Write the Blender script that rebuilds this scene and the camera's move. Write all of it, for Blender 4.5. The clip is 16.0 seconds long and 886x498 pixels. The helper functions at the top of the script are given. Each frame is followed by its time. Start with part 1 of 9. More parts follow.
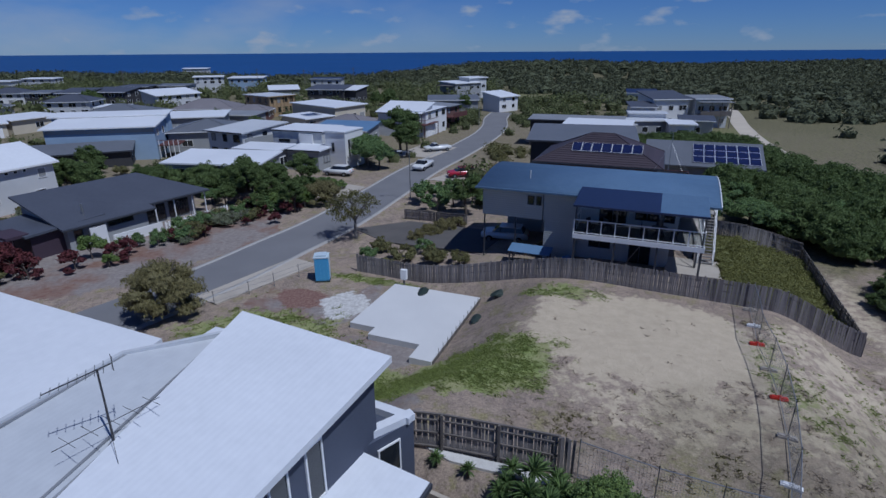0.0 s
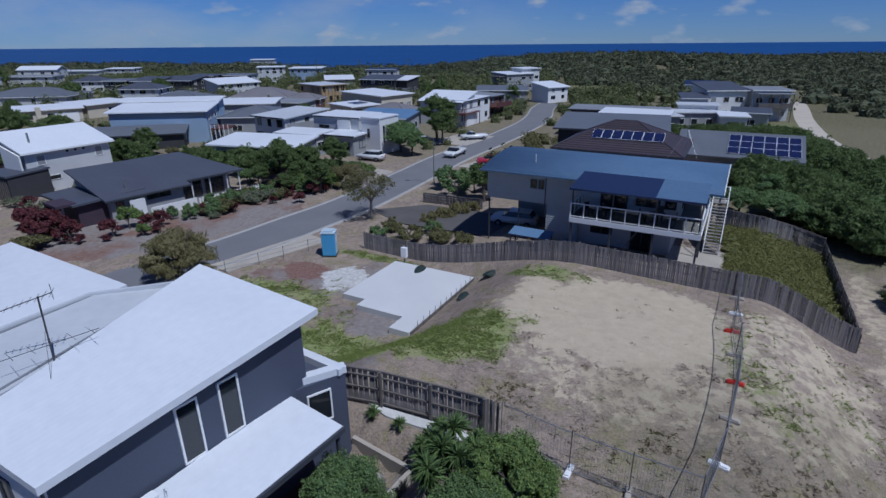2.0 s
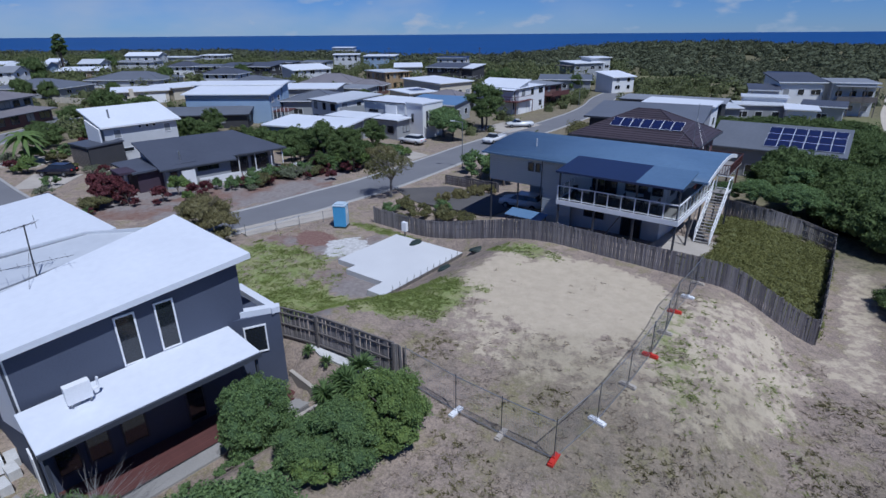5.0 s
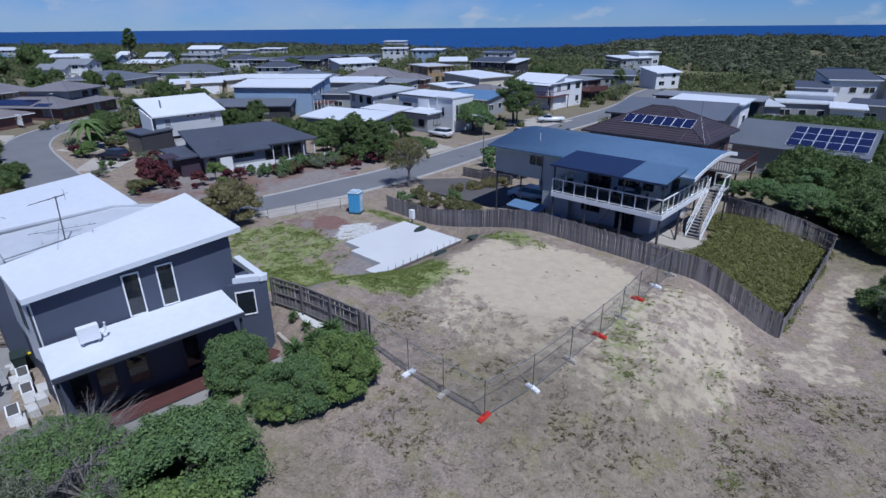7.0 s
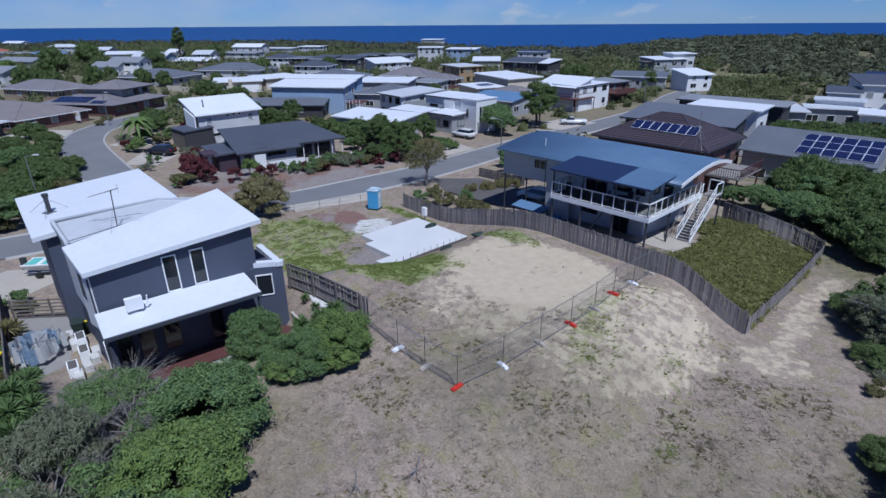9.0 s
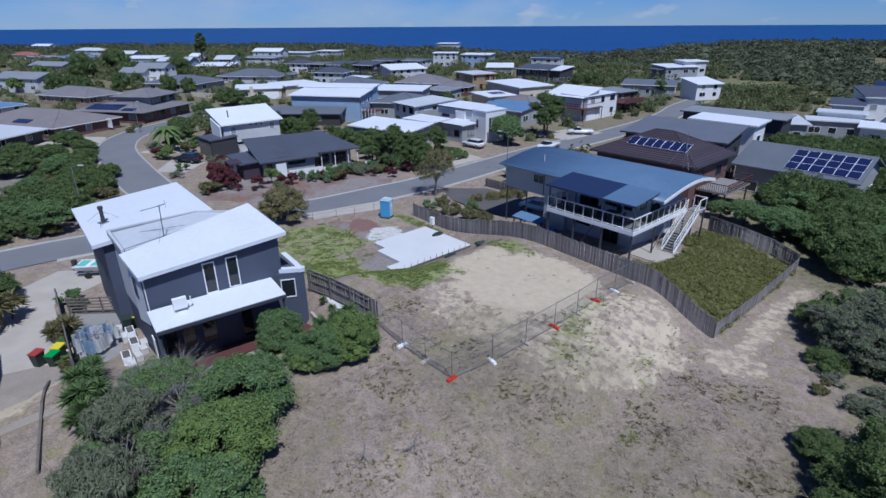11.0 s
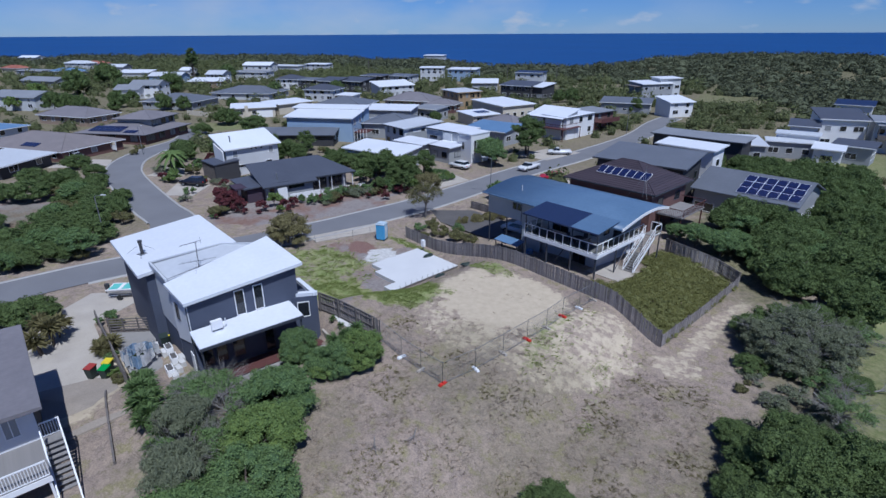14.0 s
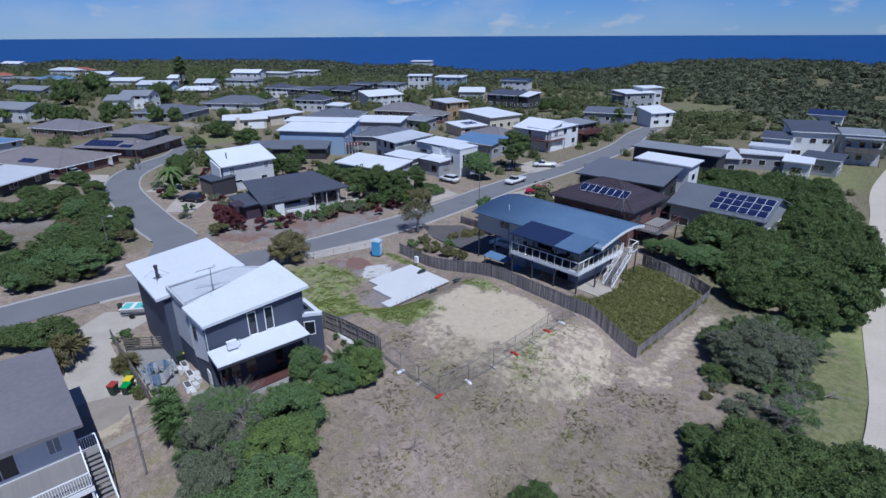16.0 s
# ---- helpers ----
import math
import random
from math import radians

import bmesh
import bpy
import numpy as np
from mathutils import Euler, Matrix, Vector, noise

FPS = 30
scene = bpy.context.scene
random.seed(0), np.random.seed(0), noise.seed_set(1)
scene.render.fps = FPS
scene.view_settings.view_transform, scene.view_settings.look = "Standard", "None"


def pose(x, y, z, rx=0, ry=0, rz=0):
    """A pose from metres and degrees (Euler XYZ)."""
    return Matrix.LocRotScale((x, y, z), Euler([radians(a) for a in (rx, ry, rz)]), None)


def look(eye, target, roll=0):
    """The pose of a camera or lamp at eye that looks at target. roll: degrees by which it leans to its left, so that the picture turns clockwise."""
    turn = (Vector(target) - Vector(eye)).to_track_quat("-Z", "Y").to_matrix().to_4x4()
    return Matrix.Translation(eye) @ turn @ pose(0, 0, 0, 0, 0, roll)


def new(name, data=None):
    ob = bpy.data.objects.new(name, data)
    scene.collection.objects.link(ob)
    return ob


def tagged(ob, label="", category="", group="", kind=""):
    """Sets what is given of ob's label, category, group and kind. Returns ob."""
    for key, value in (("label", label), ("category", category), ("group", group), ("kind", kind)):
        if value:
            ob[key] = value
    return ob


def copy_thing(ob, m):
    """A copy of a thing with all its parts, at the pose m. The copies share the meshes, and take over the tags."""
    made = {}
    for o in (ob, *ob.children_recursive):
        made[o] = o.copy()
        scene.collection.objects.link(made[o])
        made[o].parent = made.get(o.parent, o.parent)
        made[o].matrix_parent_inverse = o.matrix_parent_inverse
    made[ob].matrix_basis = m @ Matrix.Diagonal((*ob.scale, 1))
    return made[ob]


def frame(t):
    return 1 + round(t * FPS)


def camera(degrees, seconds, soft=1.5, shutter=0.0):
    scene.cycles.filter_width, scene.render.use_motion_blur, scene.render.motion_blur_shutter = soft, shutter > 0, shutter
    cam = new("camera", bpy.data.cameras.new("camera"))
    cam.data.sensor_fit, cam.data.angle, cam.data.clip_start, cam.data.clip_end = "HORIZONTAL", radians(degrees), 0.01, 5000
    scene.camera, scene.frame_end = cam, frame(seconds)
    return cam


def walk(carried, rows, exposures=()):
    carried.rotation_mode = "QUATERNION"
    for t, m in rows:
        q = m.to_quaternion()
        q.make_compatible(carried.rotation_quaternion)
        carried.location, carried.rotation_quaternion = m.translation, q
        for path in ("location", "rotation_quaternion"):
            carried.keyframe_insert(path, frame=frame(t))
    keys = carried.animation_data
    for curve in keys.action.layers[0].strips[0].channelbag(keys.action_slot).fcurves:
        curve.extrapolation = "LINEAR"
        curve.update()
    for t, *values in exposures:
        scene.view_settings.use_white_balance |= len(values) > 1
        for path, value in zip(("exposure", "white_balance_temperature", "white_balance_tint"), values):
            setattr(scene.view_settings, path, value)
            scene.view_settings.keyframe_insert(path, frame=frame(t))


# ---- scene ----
cam = camera(79.9, 16.0)
PATH = [
    (0, (2.012, -2.074, 17.046), (1.977, -0.201, 16.345), -0.4),
    (0.5, (3.111, -2.319, 16.879), (3.028, -0.451, 16.17), -0.5),
    (1, (4.363, -2.583, 16.666), (4.222, -0.72, 15.953), -0.7),
    (1.5, (5.455, -2.785, 16.475), (5.261, -0.928, 15.758), -0.6),
    (2, (6.633, -2.971, 16.335), (6.384, -1.123, 15.612), -0.5),
    (2.5, (7.785, -3.183, 16.231), (7.49, -1.344, 15.501), -0.6),
    (3, (8.973, -3.411, 16.157), (8.632, -1.582, 15.421), -0.7),
    (3.5, (10.043, -3.626, 16.084), (9.66, -1.807, 15.345), -0.6),
    (4, (11.151, -3.85, 16.054), (10.723, -2.043, 15.311), -0.5),
    (6.5, (16.827, -5.321, 16.318), (16.181, -3.592, 15.547), -0.5),
    (7, (17.951, -5.657, 16.48), (17.265, -3.945, 15.706), -0.5),
    (7.5, (18.906, -6.026, 16.738), (18.188, -4.329, 15.96), -0.5),
    (8, (19.847, -6.571, 17.06), (19.098, -4.889, 16.278), -0.5),
    (8.5, (20.683, -7.204, 17.372), (19.907, -5.536, 16.588), -0.4),
    (9, (21.472, -7.92, 17.744), (20.671, -6.263, 16.961), -0.4),
    (9.5, (22.145, -8.575, 18.194), (21.322, -6.929, 17.41), -0.4),
    (12, (24.828, -12.635, 21.288), (23.976, -11.0, 20.513), -0.3),
    (12.5, (25.213, -13.476, 21.913), (24.366, -11.836, 21.144), -0.3),
    (13, (25.66, -14.402, 22.689), (24.82, -12.756, 21.923), -0.3),
    (13.5, (26.004, -15.254, 23.361), (25.177, -13.6, 22.6), -0.2),
    (14, (26.335, -16.074, 24.153), (25.522, -14.411, 23.394), -0.3),
    (14.5, (26.607, -16.789, 24.936), (25.803, -15.121, 24.179), -0.3),
    (15, (26.829, -17.513, 25.769), (26.034, -15.84, 25.012), -0.3),
    (15.5, (26.999, -18.189, 26.498), (26.213, -16.511, 25.743), -0.3),
    (16, (27.175, -18.978, 27.324), (26.402, -17.294, 26.571), -0.3),
]
walk(cam, [(t, look(eye, target, roll)) for t, eye, target, roll in PATH], [(0, -0.4, 5500, 10), (4, -0.07, 5500, 10), (8, 0.12, 5480, 10), (16, 0.14, 5480, 10)])

# ---- world, sun, exposure ----
SUN_EL, SUN_AZ = radians(60), math.atan2(0.746, -0.666)
world = bpy.data.worlds.new("sky")
scene.world = world
world.use_nodes = True
wn, wl = world.node_tree.nodes, world.node_tree.links
wn.clear()
w_out, w_bg, w_sky = wn.new("ShaderNodeOutputWorld"), wn.new("ShaderNodeBackground"), wn.new("ShaderNodeTexSky")
w_sky.sky_type, w_sky.sun_disc, w_sky.sun_elevation, w_sky.sun_rotation = "NISHITA", False, SUN_EL, SUN_AZ
w_sky.air_density, w_sky.dust_density, w_sky.ozone_density, w_sky.altitude = 1.0, 0.0, 4.0, 1500
w_tc, w_map = wn.new("ShaderNodeTexCoord"), wn.new("ShaderNodeMapping")
w_map.inputs["Scale"].default_value = (1.0, 1.0, 2.6)
w_n1, w_n2 = wn.new("ShaderNodeTexNoise"), wn.new("ShaderNodeTexNoise")
w_n1.inputs["Scale"].default_value, w_n1.inputs["Detail"].default_value = 13.0, 6
w_n2.inputs["Scale"].default_value, w_n2.inputs["Detail"].default_value = 5.0, 5
w_r1, w_mul, w_mix = wn.new("ShaderNodeValToRGB"), wn.new("ShaderNodeMath"), wn.new("ShaderNodeMixRGB")
w_r1.color_ramp.elements[0].position, w_r1.color_ramp.elements[1].position = 0.58, 0.76
w_r2 = wn.new("ShaderNodeValToRGB")
w_r2.color_ramp.elements[0].position, w_r2.color_ramp.elements[1].position = 0.42, 0.68
w_mul.operation = "MAXIMUM"
w_dot, w_rng, w_bank = wn.new("ShaderNodeVectorMath"), wn.new("ShaderNodeMapRange"), wn.new("ShaderNodeMath")
w_dot.operation, w_dot.inputs[1].default_value, w_bank.operation = "DOT_PRODUCT", (-0.62, 0.78, 0.0), "MULTIPLY"
w_rng.inputs["From Min"].default_value, w_rng.inputs["From Max"].default_value, w_rng.inputs["To Max"].default_value = 0.72, 1.0, 0.62
w_mix.inputs["Color2"].default_value = (7.0, 7.6, 8.6, 1)
wl.new(w_tc.outputs["Generated"], w_map.inputs["Vector"])
wl.new(w_map.outputs["Vector"], w_n1.inputs["Vector"])
wl.new(w_map.outputs["Vector"], w_n2.inputs["Vector"])
wl.new(w_n1.outputs["Fac"], w_r1.inputs["Fac"])
wl.new(w_n2.outputs["Fac"], w_r2.inputs["Fac"])
wl.new(w_r1.outputs["Color"], w_mul.inputs[0])
wl.new(w_tc.outputs["Generated"], w_dot.inputs[0])
wl.new(w_dot.outputs["Value"], w_rng.inputs["Value"])
wl.new(w_rng.outputs["Result"], w_bank.inputs[0])
wl.new(w_r2.outputs["Color"], w_bank.inputs[1])
wl.new(w_bank.outputs["Value"], w_mul.inputs[1])
wl.new(w_mul.outputs["Value"], w_mix.inputs["Fac"])
w_tint = wn.new("ShaderNodeMixRGB")
w_tint.blend_type, w_tint.inputs["Fac"].default_value, w_tint.inputs["Color2"].default_value = "MULTIPLY", 1.0, (0.50, 0.71, 1.19, 1)
wl.new(w_sky.outputs["Color"], w_tint.inputs["Color1"])
wl.new(w_tint.outputs["Color"], w_mix.inputs["Color1"])
wl.new(w_mix.outputs["Color"], w_bg.inputs["Color"])
w_bg.inputs["Strength"].default_value = 0.055
wl.new(w_bg.outputs["Background"], w_out.inputs["Surface"])

sun = new("sun", bpy.data.lights.new("sun", "SUN"))
sun.data.energy, sun.data.angle, sun.data.color = 3.7, radians(0.53), (1.0, 0.975, 0.94)
sun.matrix_world = look((0, 0, 60), (-0.746 * math.cos(SUN_EL), 0.666 * math.cos(SUN_EL), 60 - math.sin(SUN_EL)))

# ---- materials ----
def mat(name, col, col2=None, rough=0.8, scales=(0.6, 14.0), bump=0.15, dist=0.02, metal=0.0, spec=0.4, wave=0.0, wave_axis="X", contrast=0.35, island=False, obj_rand=0.0, leaf=0.0):
    """A procedural surface: two colours mixed by noise at two scales, with fine relief; wave: period of ribs in metres."""
    m = bpy.data.materials.new(name)
    m.use_nodes = True
    n, l = m.node_tree.nodes, m.node_tree.links
    b = n["Principled BSDF"]
    b.inputs["Roughness"].default_value, b.inputs["Metallic"].default_value = rough, metal
    b.inputs["Specular IOR Level"].default_value = spec
    if col2 is None:
        col2 = tuple(c * 0.72 for c in col)
    tc = n.new("ShaderNodeTexCoord")
    n1, n2 = n.new("ShaderNodeTexNoise"), n.new("ShaderNodeTexNoise")
    n1.inputs["Scale"].default_value, n1.inputs["Detail"].default_value = scales[0], 6
    n2.inputs["Scale"].default_value, n2.inputs["Detail"].default_value = scales[1], 5
    for x in (n1, n2):
        l.new(tc.outputs["Object"], x.inputs["Vector"])
    add = n.new("ShaderNodeMath")
    add.operation = "ADD"
    l.new(n1.outputs["Fac"], add.inputs[0])
    l.new(n2.outputs["Fac"], add.inputs[1])
    last = add.outputs["Value"]
    lo, hi = 1.0 - contrast, 1.0 + contrast
    if island:
        geo = n.new("ShaderNodeNewGeometry")
        ad2 = n.new("ShaderNodeMath")
        ad2.operation = "ADD"
        l.new(last, ad2.inputs[0])
        l.new(geo.outputs["Random Per Island"], ad2.inputs[1])
        last, lo, hi = ad2.outputs["Value"], lo + 0.2, hi + 0.8
    if obj_rand:
        oi = n.new("ShaderNodeObjectInfo")
        mm = n.new("ShaderNodeMath")
        mm.operation, mm.inputs[1].default_value = "MULTIPLY", obj_rand
        l.new(oi.outputs["Random"], mm.inputs[0])
        ad3 = n.new("ShaderNodeMath")
        ad3.operation = "ADD"
        l.new(last, ad3.inputs[0])
        l.new(mm.outputs["Value"], ad3.inputs[1])
        last, hi = ad3.outputs["Value"], hi + obj_rand
    mr = n.new("ShaderNodeMapRange")
    mr.inputs["From Min"].default_value, mr.inputs["From Max"].default_value = lo, hi
    l.new(last, mr.inputs["Value"])
    mx = n.new("ShaderNodeMixRGB")
    mx.inputs["Color1"].default_value, mx.inputs["Color2"].default_value = (*col2, 1), (*col, 1)
    l.new(mr.outputs["Result"], mx.inputs["Fac"])
    l.new(mx.outputs["Color"], b.inputs["Base Color"])
    bp = n.new("ShaderNodeBump")
    bp.inputs["Strength"].default_value, bp.inputs["Distance"].default_value = bump, dist
    l.new(n2.outputs["Fac"], bp.inputs["Height"])
    norm = bp.outputs["Normal"]
    if wave:
        wv = n.new("ShaderNodeTexWave")
        wv.wave_profile, wv.bands_direction = "SIN", wave_axis
        wv.inputs["Scale"].default_value = 0.31416 / wave
        l.new(tc.outputs["Object"], wv.inputs["Vector"])
        b2 = n.new("ShaderNodeBump")
        b2.inputs["Strength"].default_value, b2.inputs["Distance"].default_value = (0.16, 0.012) if wave_axis == "X" else (0.5, 0.02)
        l.new(wv.outputs["Fac"], b2.inputs["Height"])
        l.new(norm, b2.inputs["Normal"])
        norm = b2.outputs["Normal"]
    l.new(norm, b.inputs["Normal"])
    if leaf:
        # leaves let part of the light through
        tr, sh = n.new("ShaderNodeBsdfTranslucent"), n.new("ShaderNodeMixShader")
        l.new(mx.outputs["Color"], tr.inputs["Color"])
        sh.inputs["Fac"].default_value = leaf
        l.new(b.outputs["BSDF"], sh.inputs[1])
        l.new(tr.outputs["BSDF"], sh.inputs[2])
        l.new(sh.outputs["Shader"], n["Material Output"].inputs["Surface"])
    return m


def glass_mat(name, col, rough=0.06):
    m = mat(name, col, rough=rough, bump=0.0, spec=0.8)
    return m


M_ROOF_WHITE = mat("roof_white", (0.67, 0.69, 0.73), (0.60, 0.62, 0.66), rough=0.45, wave=0.2, scales=(0.25, 3.0), bump=0.03)
M_ROOF_PALE = mat("roof_pale", (0.53, 0.55, 0.58), (0.45, 0.47, 0.50), rough=0.5, wave=0.2, scales=(0.2, 2.0), bump=0.03)
M_ROOF_BLUE = mat("roof_blue", (0.105, 0.17, 0.265), (0.078, 0.132, 0.215), rough=0.38, wave=0.2, scales=(0.3, 3.0), bump=0.03)
M_ROOF_SKY = mat("roof_sky", (0.13, 0.22, 0.36), (0.10, 0.18, 0.30), rough=0.45, wave=0.2, scales=(0.3, 3.0), bump=0.03)
M_ROOF_NAVY = mat("roof_navy", (0.02, 0.032, 0.085), (0.015, 0.024, 0.06), rough=0.4, wave=0.2, scales=(0.3, 3.0), bump=0.03)
M_ROOF_CHAR = mat("roof_charcoal", (0.078, 0.086, 0.110), (0.062, 0.068, 0.088), rough=0.5, wave=0.2, scales=(0.3, 3.0), bump=0.03)
M_ROOF_GREY = mat("roof_grey", (0.14, 0.15, 0.175), (0.11, 0.12, 0.14), rough=0.5, wave=0.2, scales=(0.3, 3.0), bump=0.03)
M_ROOF_MID = mat("roof_midgrey", (0.25, 0.26, 0.28), (0.19, 0.20, 0.22), rough=0.55, wave=0.25, scales=(0.3, 3.0), bump=0.03)
M_ROOF_TAUPE = mat("roof_taupe", (0.205, 0.19, 0.20), (0.155, 0.145, 0.155), rough=0.6, wave=0.25, scales=(0.3, 3.0), bump=0.03)
M_ROOF_PURPLE = mat("roof_tile_purple", (0.060, 0.045, 0.055), (0.038, 0.030, 0.038), rough=0.6, scales=(0.8, 9.0), obj_rand=0.6)
M_ROOF_BROWN = mat("roof_brown", (0.215, 0.19, 0.188), (0.165, 0.147, 0.147), rough=0.7, wave=0.33, wave_axis="Y", scales=(0.5, 6.0))
M_ROOF_TAN = mat("roof_tan", (0.23, 0.20, 0.18), (0.17, 0.15, 0.14), rough=0.7, wave=0.33, wave_axis="Y", scales=(0.5, 6.0))
M_ROOF_TERRA = mat("roof_terracotta", (0.33, 0.12, 0.08), (0.25, 0.09, 0.06), rough=0.7)
M_WALL_DARK = mat("wall_slate", (0.074, 0.086, 0.125), (0.060, 0.070, 0.103), rough=0.7, scales=(0.5, 20.0), bump=0.1)
M_WALL_GREY = mat("wall_grey", (0.32, 0.33, 0.34), (0.27, 0.28, 0.29), rough=0.8, scales=(0.5, 20.0))
M_WALL_PALE = mat("wall_pale", (0.55, 0.56, 0.57), (0.47, 0.48, 0.49), rough=0.8, scales=(0.5, 20.0))
M_WALL_WHITE = mat("wall_white", (0.72, 0.72, 0.72), (0.64, 0.64, 0.64), rough=0.75, scales=(0.4, 18.0))
M_WALL_CREAM = mat("wall_cream", (0.58, 0.52, 0.42), (0.50, 0.45, 0.36), rough=0.8)
M_WALL_BLUE = mat("wall_blue", (0.30, 0.40, 0.53), (0.25, 0.34, 0.46), rough=0.75, wave=0.18, wave_axis="Z")
M_WALL_SAGE = mat("wall_sage_board", (0.43, 0.44, 0.43), (0.36, 0.375, 0.365), rough=0.75, wave=0.18, wave_axis="Z", scales=(0.4, 18.0))
M_WALL_CHAR = mat("wall_charcoal", (0.05, 0.05, 0.055), (0.038, 0.038, 0.042), rough=0.75)
M_WALL_PLUM = mat("wall_plum", (0.06, 0.04, 0.06), (0.045, 0.03, 0.045), rough=0.7)
M_BRICK = mat("brick_red", (0.165, 0.088, 0.078), (0.12, 0.065, 0.058), rough=0.85, wave=0.086, wave_axis="Z", scales=(1.5, 22.0), bump=0.3)
M_BRICK_TAN = mat("brick_tan", (0.33, 0.25, 0.19), (0.25, 0.185, 0.14), rough=0.85, wave=0.086, wave_axis="Z", scales=(1.5, 22.0), bump=0.3)
M_TRIM = mat("trim_white", (0.80, 0.80, 0.80), (0.72, 0.72, 0.73), rough=0.4, bump=0.02)
M_TRIM_DARK = mat("trim_dark", (0.06, 0.065, 0.08), rough=0.45, bump=0.02)
M_STEEL = mat("galvanised_steel", (0.34, 0.35, 0.36), (0.26, 0.27, 0.28), rough=0.45, metal=0.7, scales=(3.0, 30.0), bump=0.05)
M_STEEL_DARK = mat("dark_steel", (0.07, 0.07, 0.075), rough=0.5, metal=0.3)
M_GLASS = glass_mat("window_glass", (0.022, 0.026, 0.032))
M_GLASS_PALE = glass_mat("blind_glass", (0.32, 0.33, 0.34), 0.15)
M_GLASS_BAL = glass_mat("balustrade_glass", (0.80, 0.84, 0.84), 0.02)
M_GLASS_BAL.node_tree.nodes["Principled BSDF"].inputs["Transmission Weight"].default_value = 1.0
M_GLASS_BAL.node_tree.nodes["Principled BSDF"].inputs["IOR"].default_value = 1.15
M_SOLAR = mat("solar_cell", (0.016, 0.022, 0.075), (0.010, 0.014, 0.05), rough=0.12, scales=(0.8, 10.0), bump=0.0, spec=0.6)
M_PALING = mat("weathered_paling", (0.36, 0.33, 0.32), (0.11, 0.10, 0.10), rough=0.9, scales=(0.9, 30.0), bump=0.4, obj_rand=1.1)
M_TIMBER = mat("weathered_timber", (0.17, 0.15, 0.14), (0.10, 0.09, 0.085), rough=0.9, scales=(1.5, 30.0), bump=0.35)
M_PINE = mat("new_timber", (0.42, 0.30, 0.17), (0.33, 0.23, 0.13), rough=0.8, scales=(1.5, 30.0))
M_DECK_RED = mat("red_deck", (0.115, 0.045, 0.040), (0.075, 0.03, 0.028), rough=0.7, scales=(1.0, 16.0), wave=0.14, obj_rand=0.4)
M_DECK = mat("grey_deck", (0.26, 0.245, 0.235), (0.18, 0.17, 0.165), rough=0.85, scales=(1.0, 16.0), wave=0.14)
M_CONCRETE = mat("concrete", (0.45, 0.405, 0.35), (0.33, 0.295, 0.255), rough=0.9, scales=(0.5, 18.0), bump=0.15)
M_APRON = mat("stained_concrete", (0.36, 0.31, 0.26), (0.24, 0.205, 0.17), rough=0.95, scales=(0.4, 10.0), bump=0.3)
M_SLAB = mat("fresh_slab", (0.60, 0.60, 0.60), (0.52, 0.52, 0.525), rough=0.85, scales=(0.35, 12.0), bump=0.1)
M_KERB = mat("kerb_concrete", (0.38, 0.37, 0.36), (0.30, 0.29, 0.28), rough=0.9, scales=(0.8, 16.0))
M_ASPHALT = mat("asphalt", (0.185, 0.185, 0.195), (0.145, 0.145, 0.155), rough=0.9, scales=(0.25, 30.0), bump=0.25, dist=0.01)
M_DRIVE = mat("driveway_gravel", (0.12, 0.11, 0.105), (0.085, 0.08, 0.078), rough=0.95, scales=(0.5, 30.0), bump=0.4)
M_TRACK = mat("sand_track", (0.52, 0.46, 0.38), (0.42, 0.37, 0.30), rough=0.95, scales=(0.2, 6.0), bump=0.3)
M_PAVE = mat("paving", (0.30, 0.285, 0.27), (0.23, 0.22, 0.21), rough=0.9, scales=(0.7, 14.0))
M_PEBBLE = mat("white_pebbles", (0.62, 0.61, 0.59), (0.42, 0.41, 0.40), rough=0.9, scales=(2.0, 26.0), bump=0.6)
M_BARK = mat("bark", (0.14, 0.115, 0.095), (0.08, 0.068, 0.06), rough=0.95, scales=(3.0, 24.0), bump=0.5)
M_DEADWOOD = mat("dead_wood", (0.25, 0.235, 0.22), (0.15, 0.14, 0.13), rough=0.95, scales=(3.0, 24.0), bump=0.5)
M_PLASTIC_BLUE = mat("toilet_blue", (0.10, 0.36, 0.62), (0.08, 0.30, 0.54), rough=0.45, bump=0.03)
M_PLASTIC_PALE = mat("toilet_roof", (0.55, 0.66, 0.74), rough=0.5, bump=0.03)
M_RED = mat("red_plastic", (0.60, 0.045, 0.03), rough=0.5, bump=0.05)
M_GREEN_BIN = mat("green_bin", (0.015, 0.30, 0.055), rough=0.5, bump=0.03)
M_YELLOW = mat("yellow_lid", (0.72, 0.58, 0.03), rough=0.5, bump=0.03)
M_BIN_DARK = mat("dark_bin", (0.03, 0.045, 0.04), rough=0.5, bump=0.03)
M_BIN_RED = mat("red_lid", (0.35, 0.05, 0.04), rough=0.5, bump=0.03)
M_TYRE = mat("rubber", (0.02, 0.02, 0.02), rough=0.9)
M_CAR_WHITE = mat("car_white", (0.72, 0.73, 0.74), rough=0.25, bump=0.0, spec=0.6)
M_CAR_DARK = mat("car_dark", (0.018, 0.016, 0.022), rough=0.2, bump=0.0, spec=0.7)
M_CAR_RED = mat("car_red", (0.42, 0.025, 0.05), rough=0.25, bump=0.0, spec=0.6)
M_CAR_SILVER = mat("car_silver", (0.45, 0.47, 0.5), rough=0.25, bump=0.0, spec=0.6)
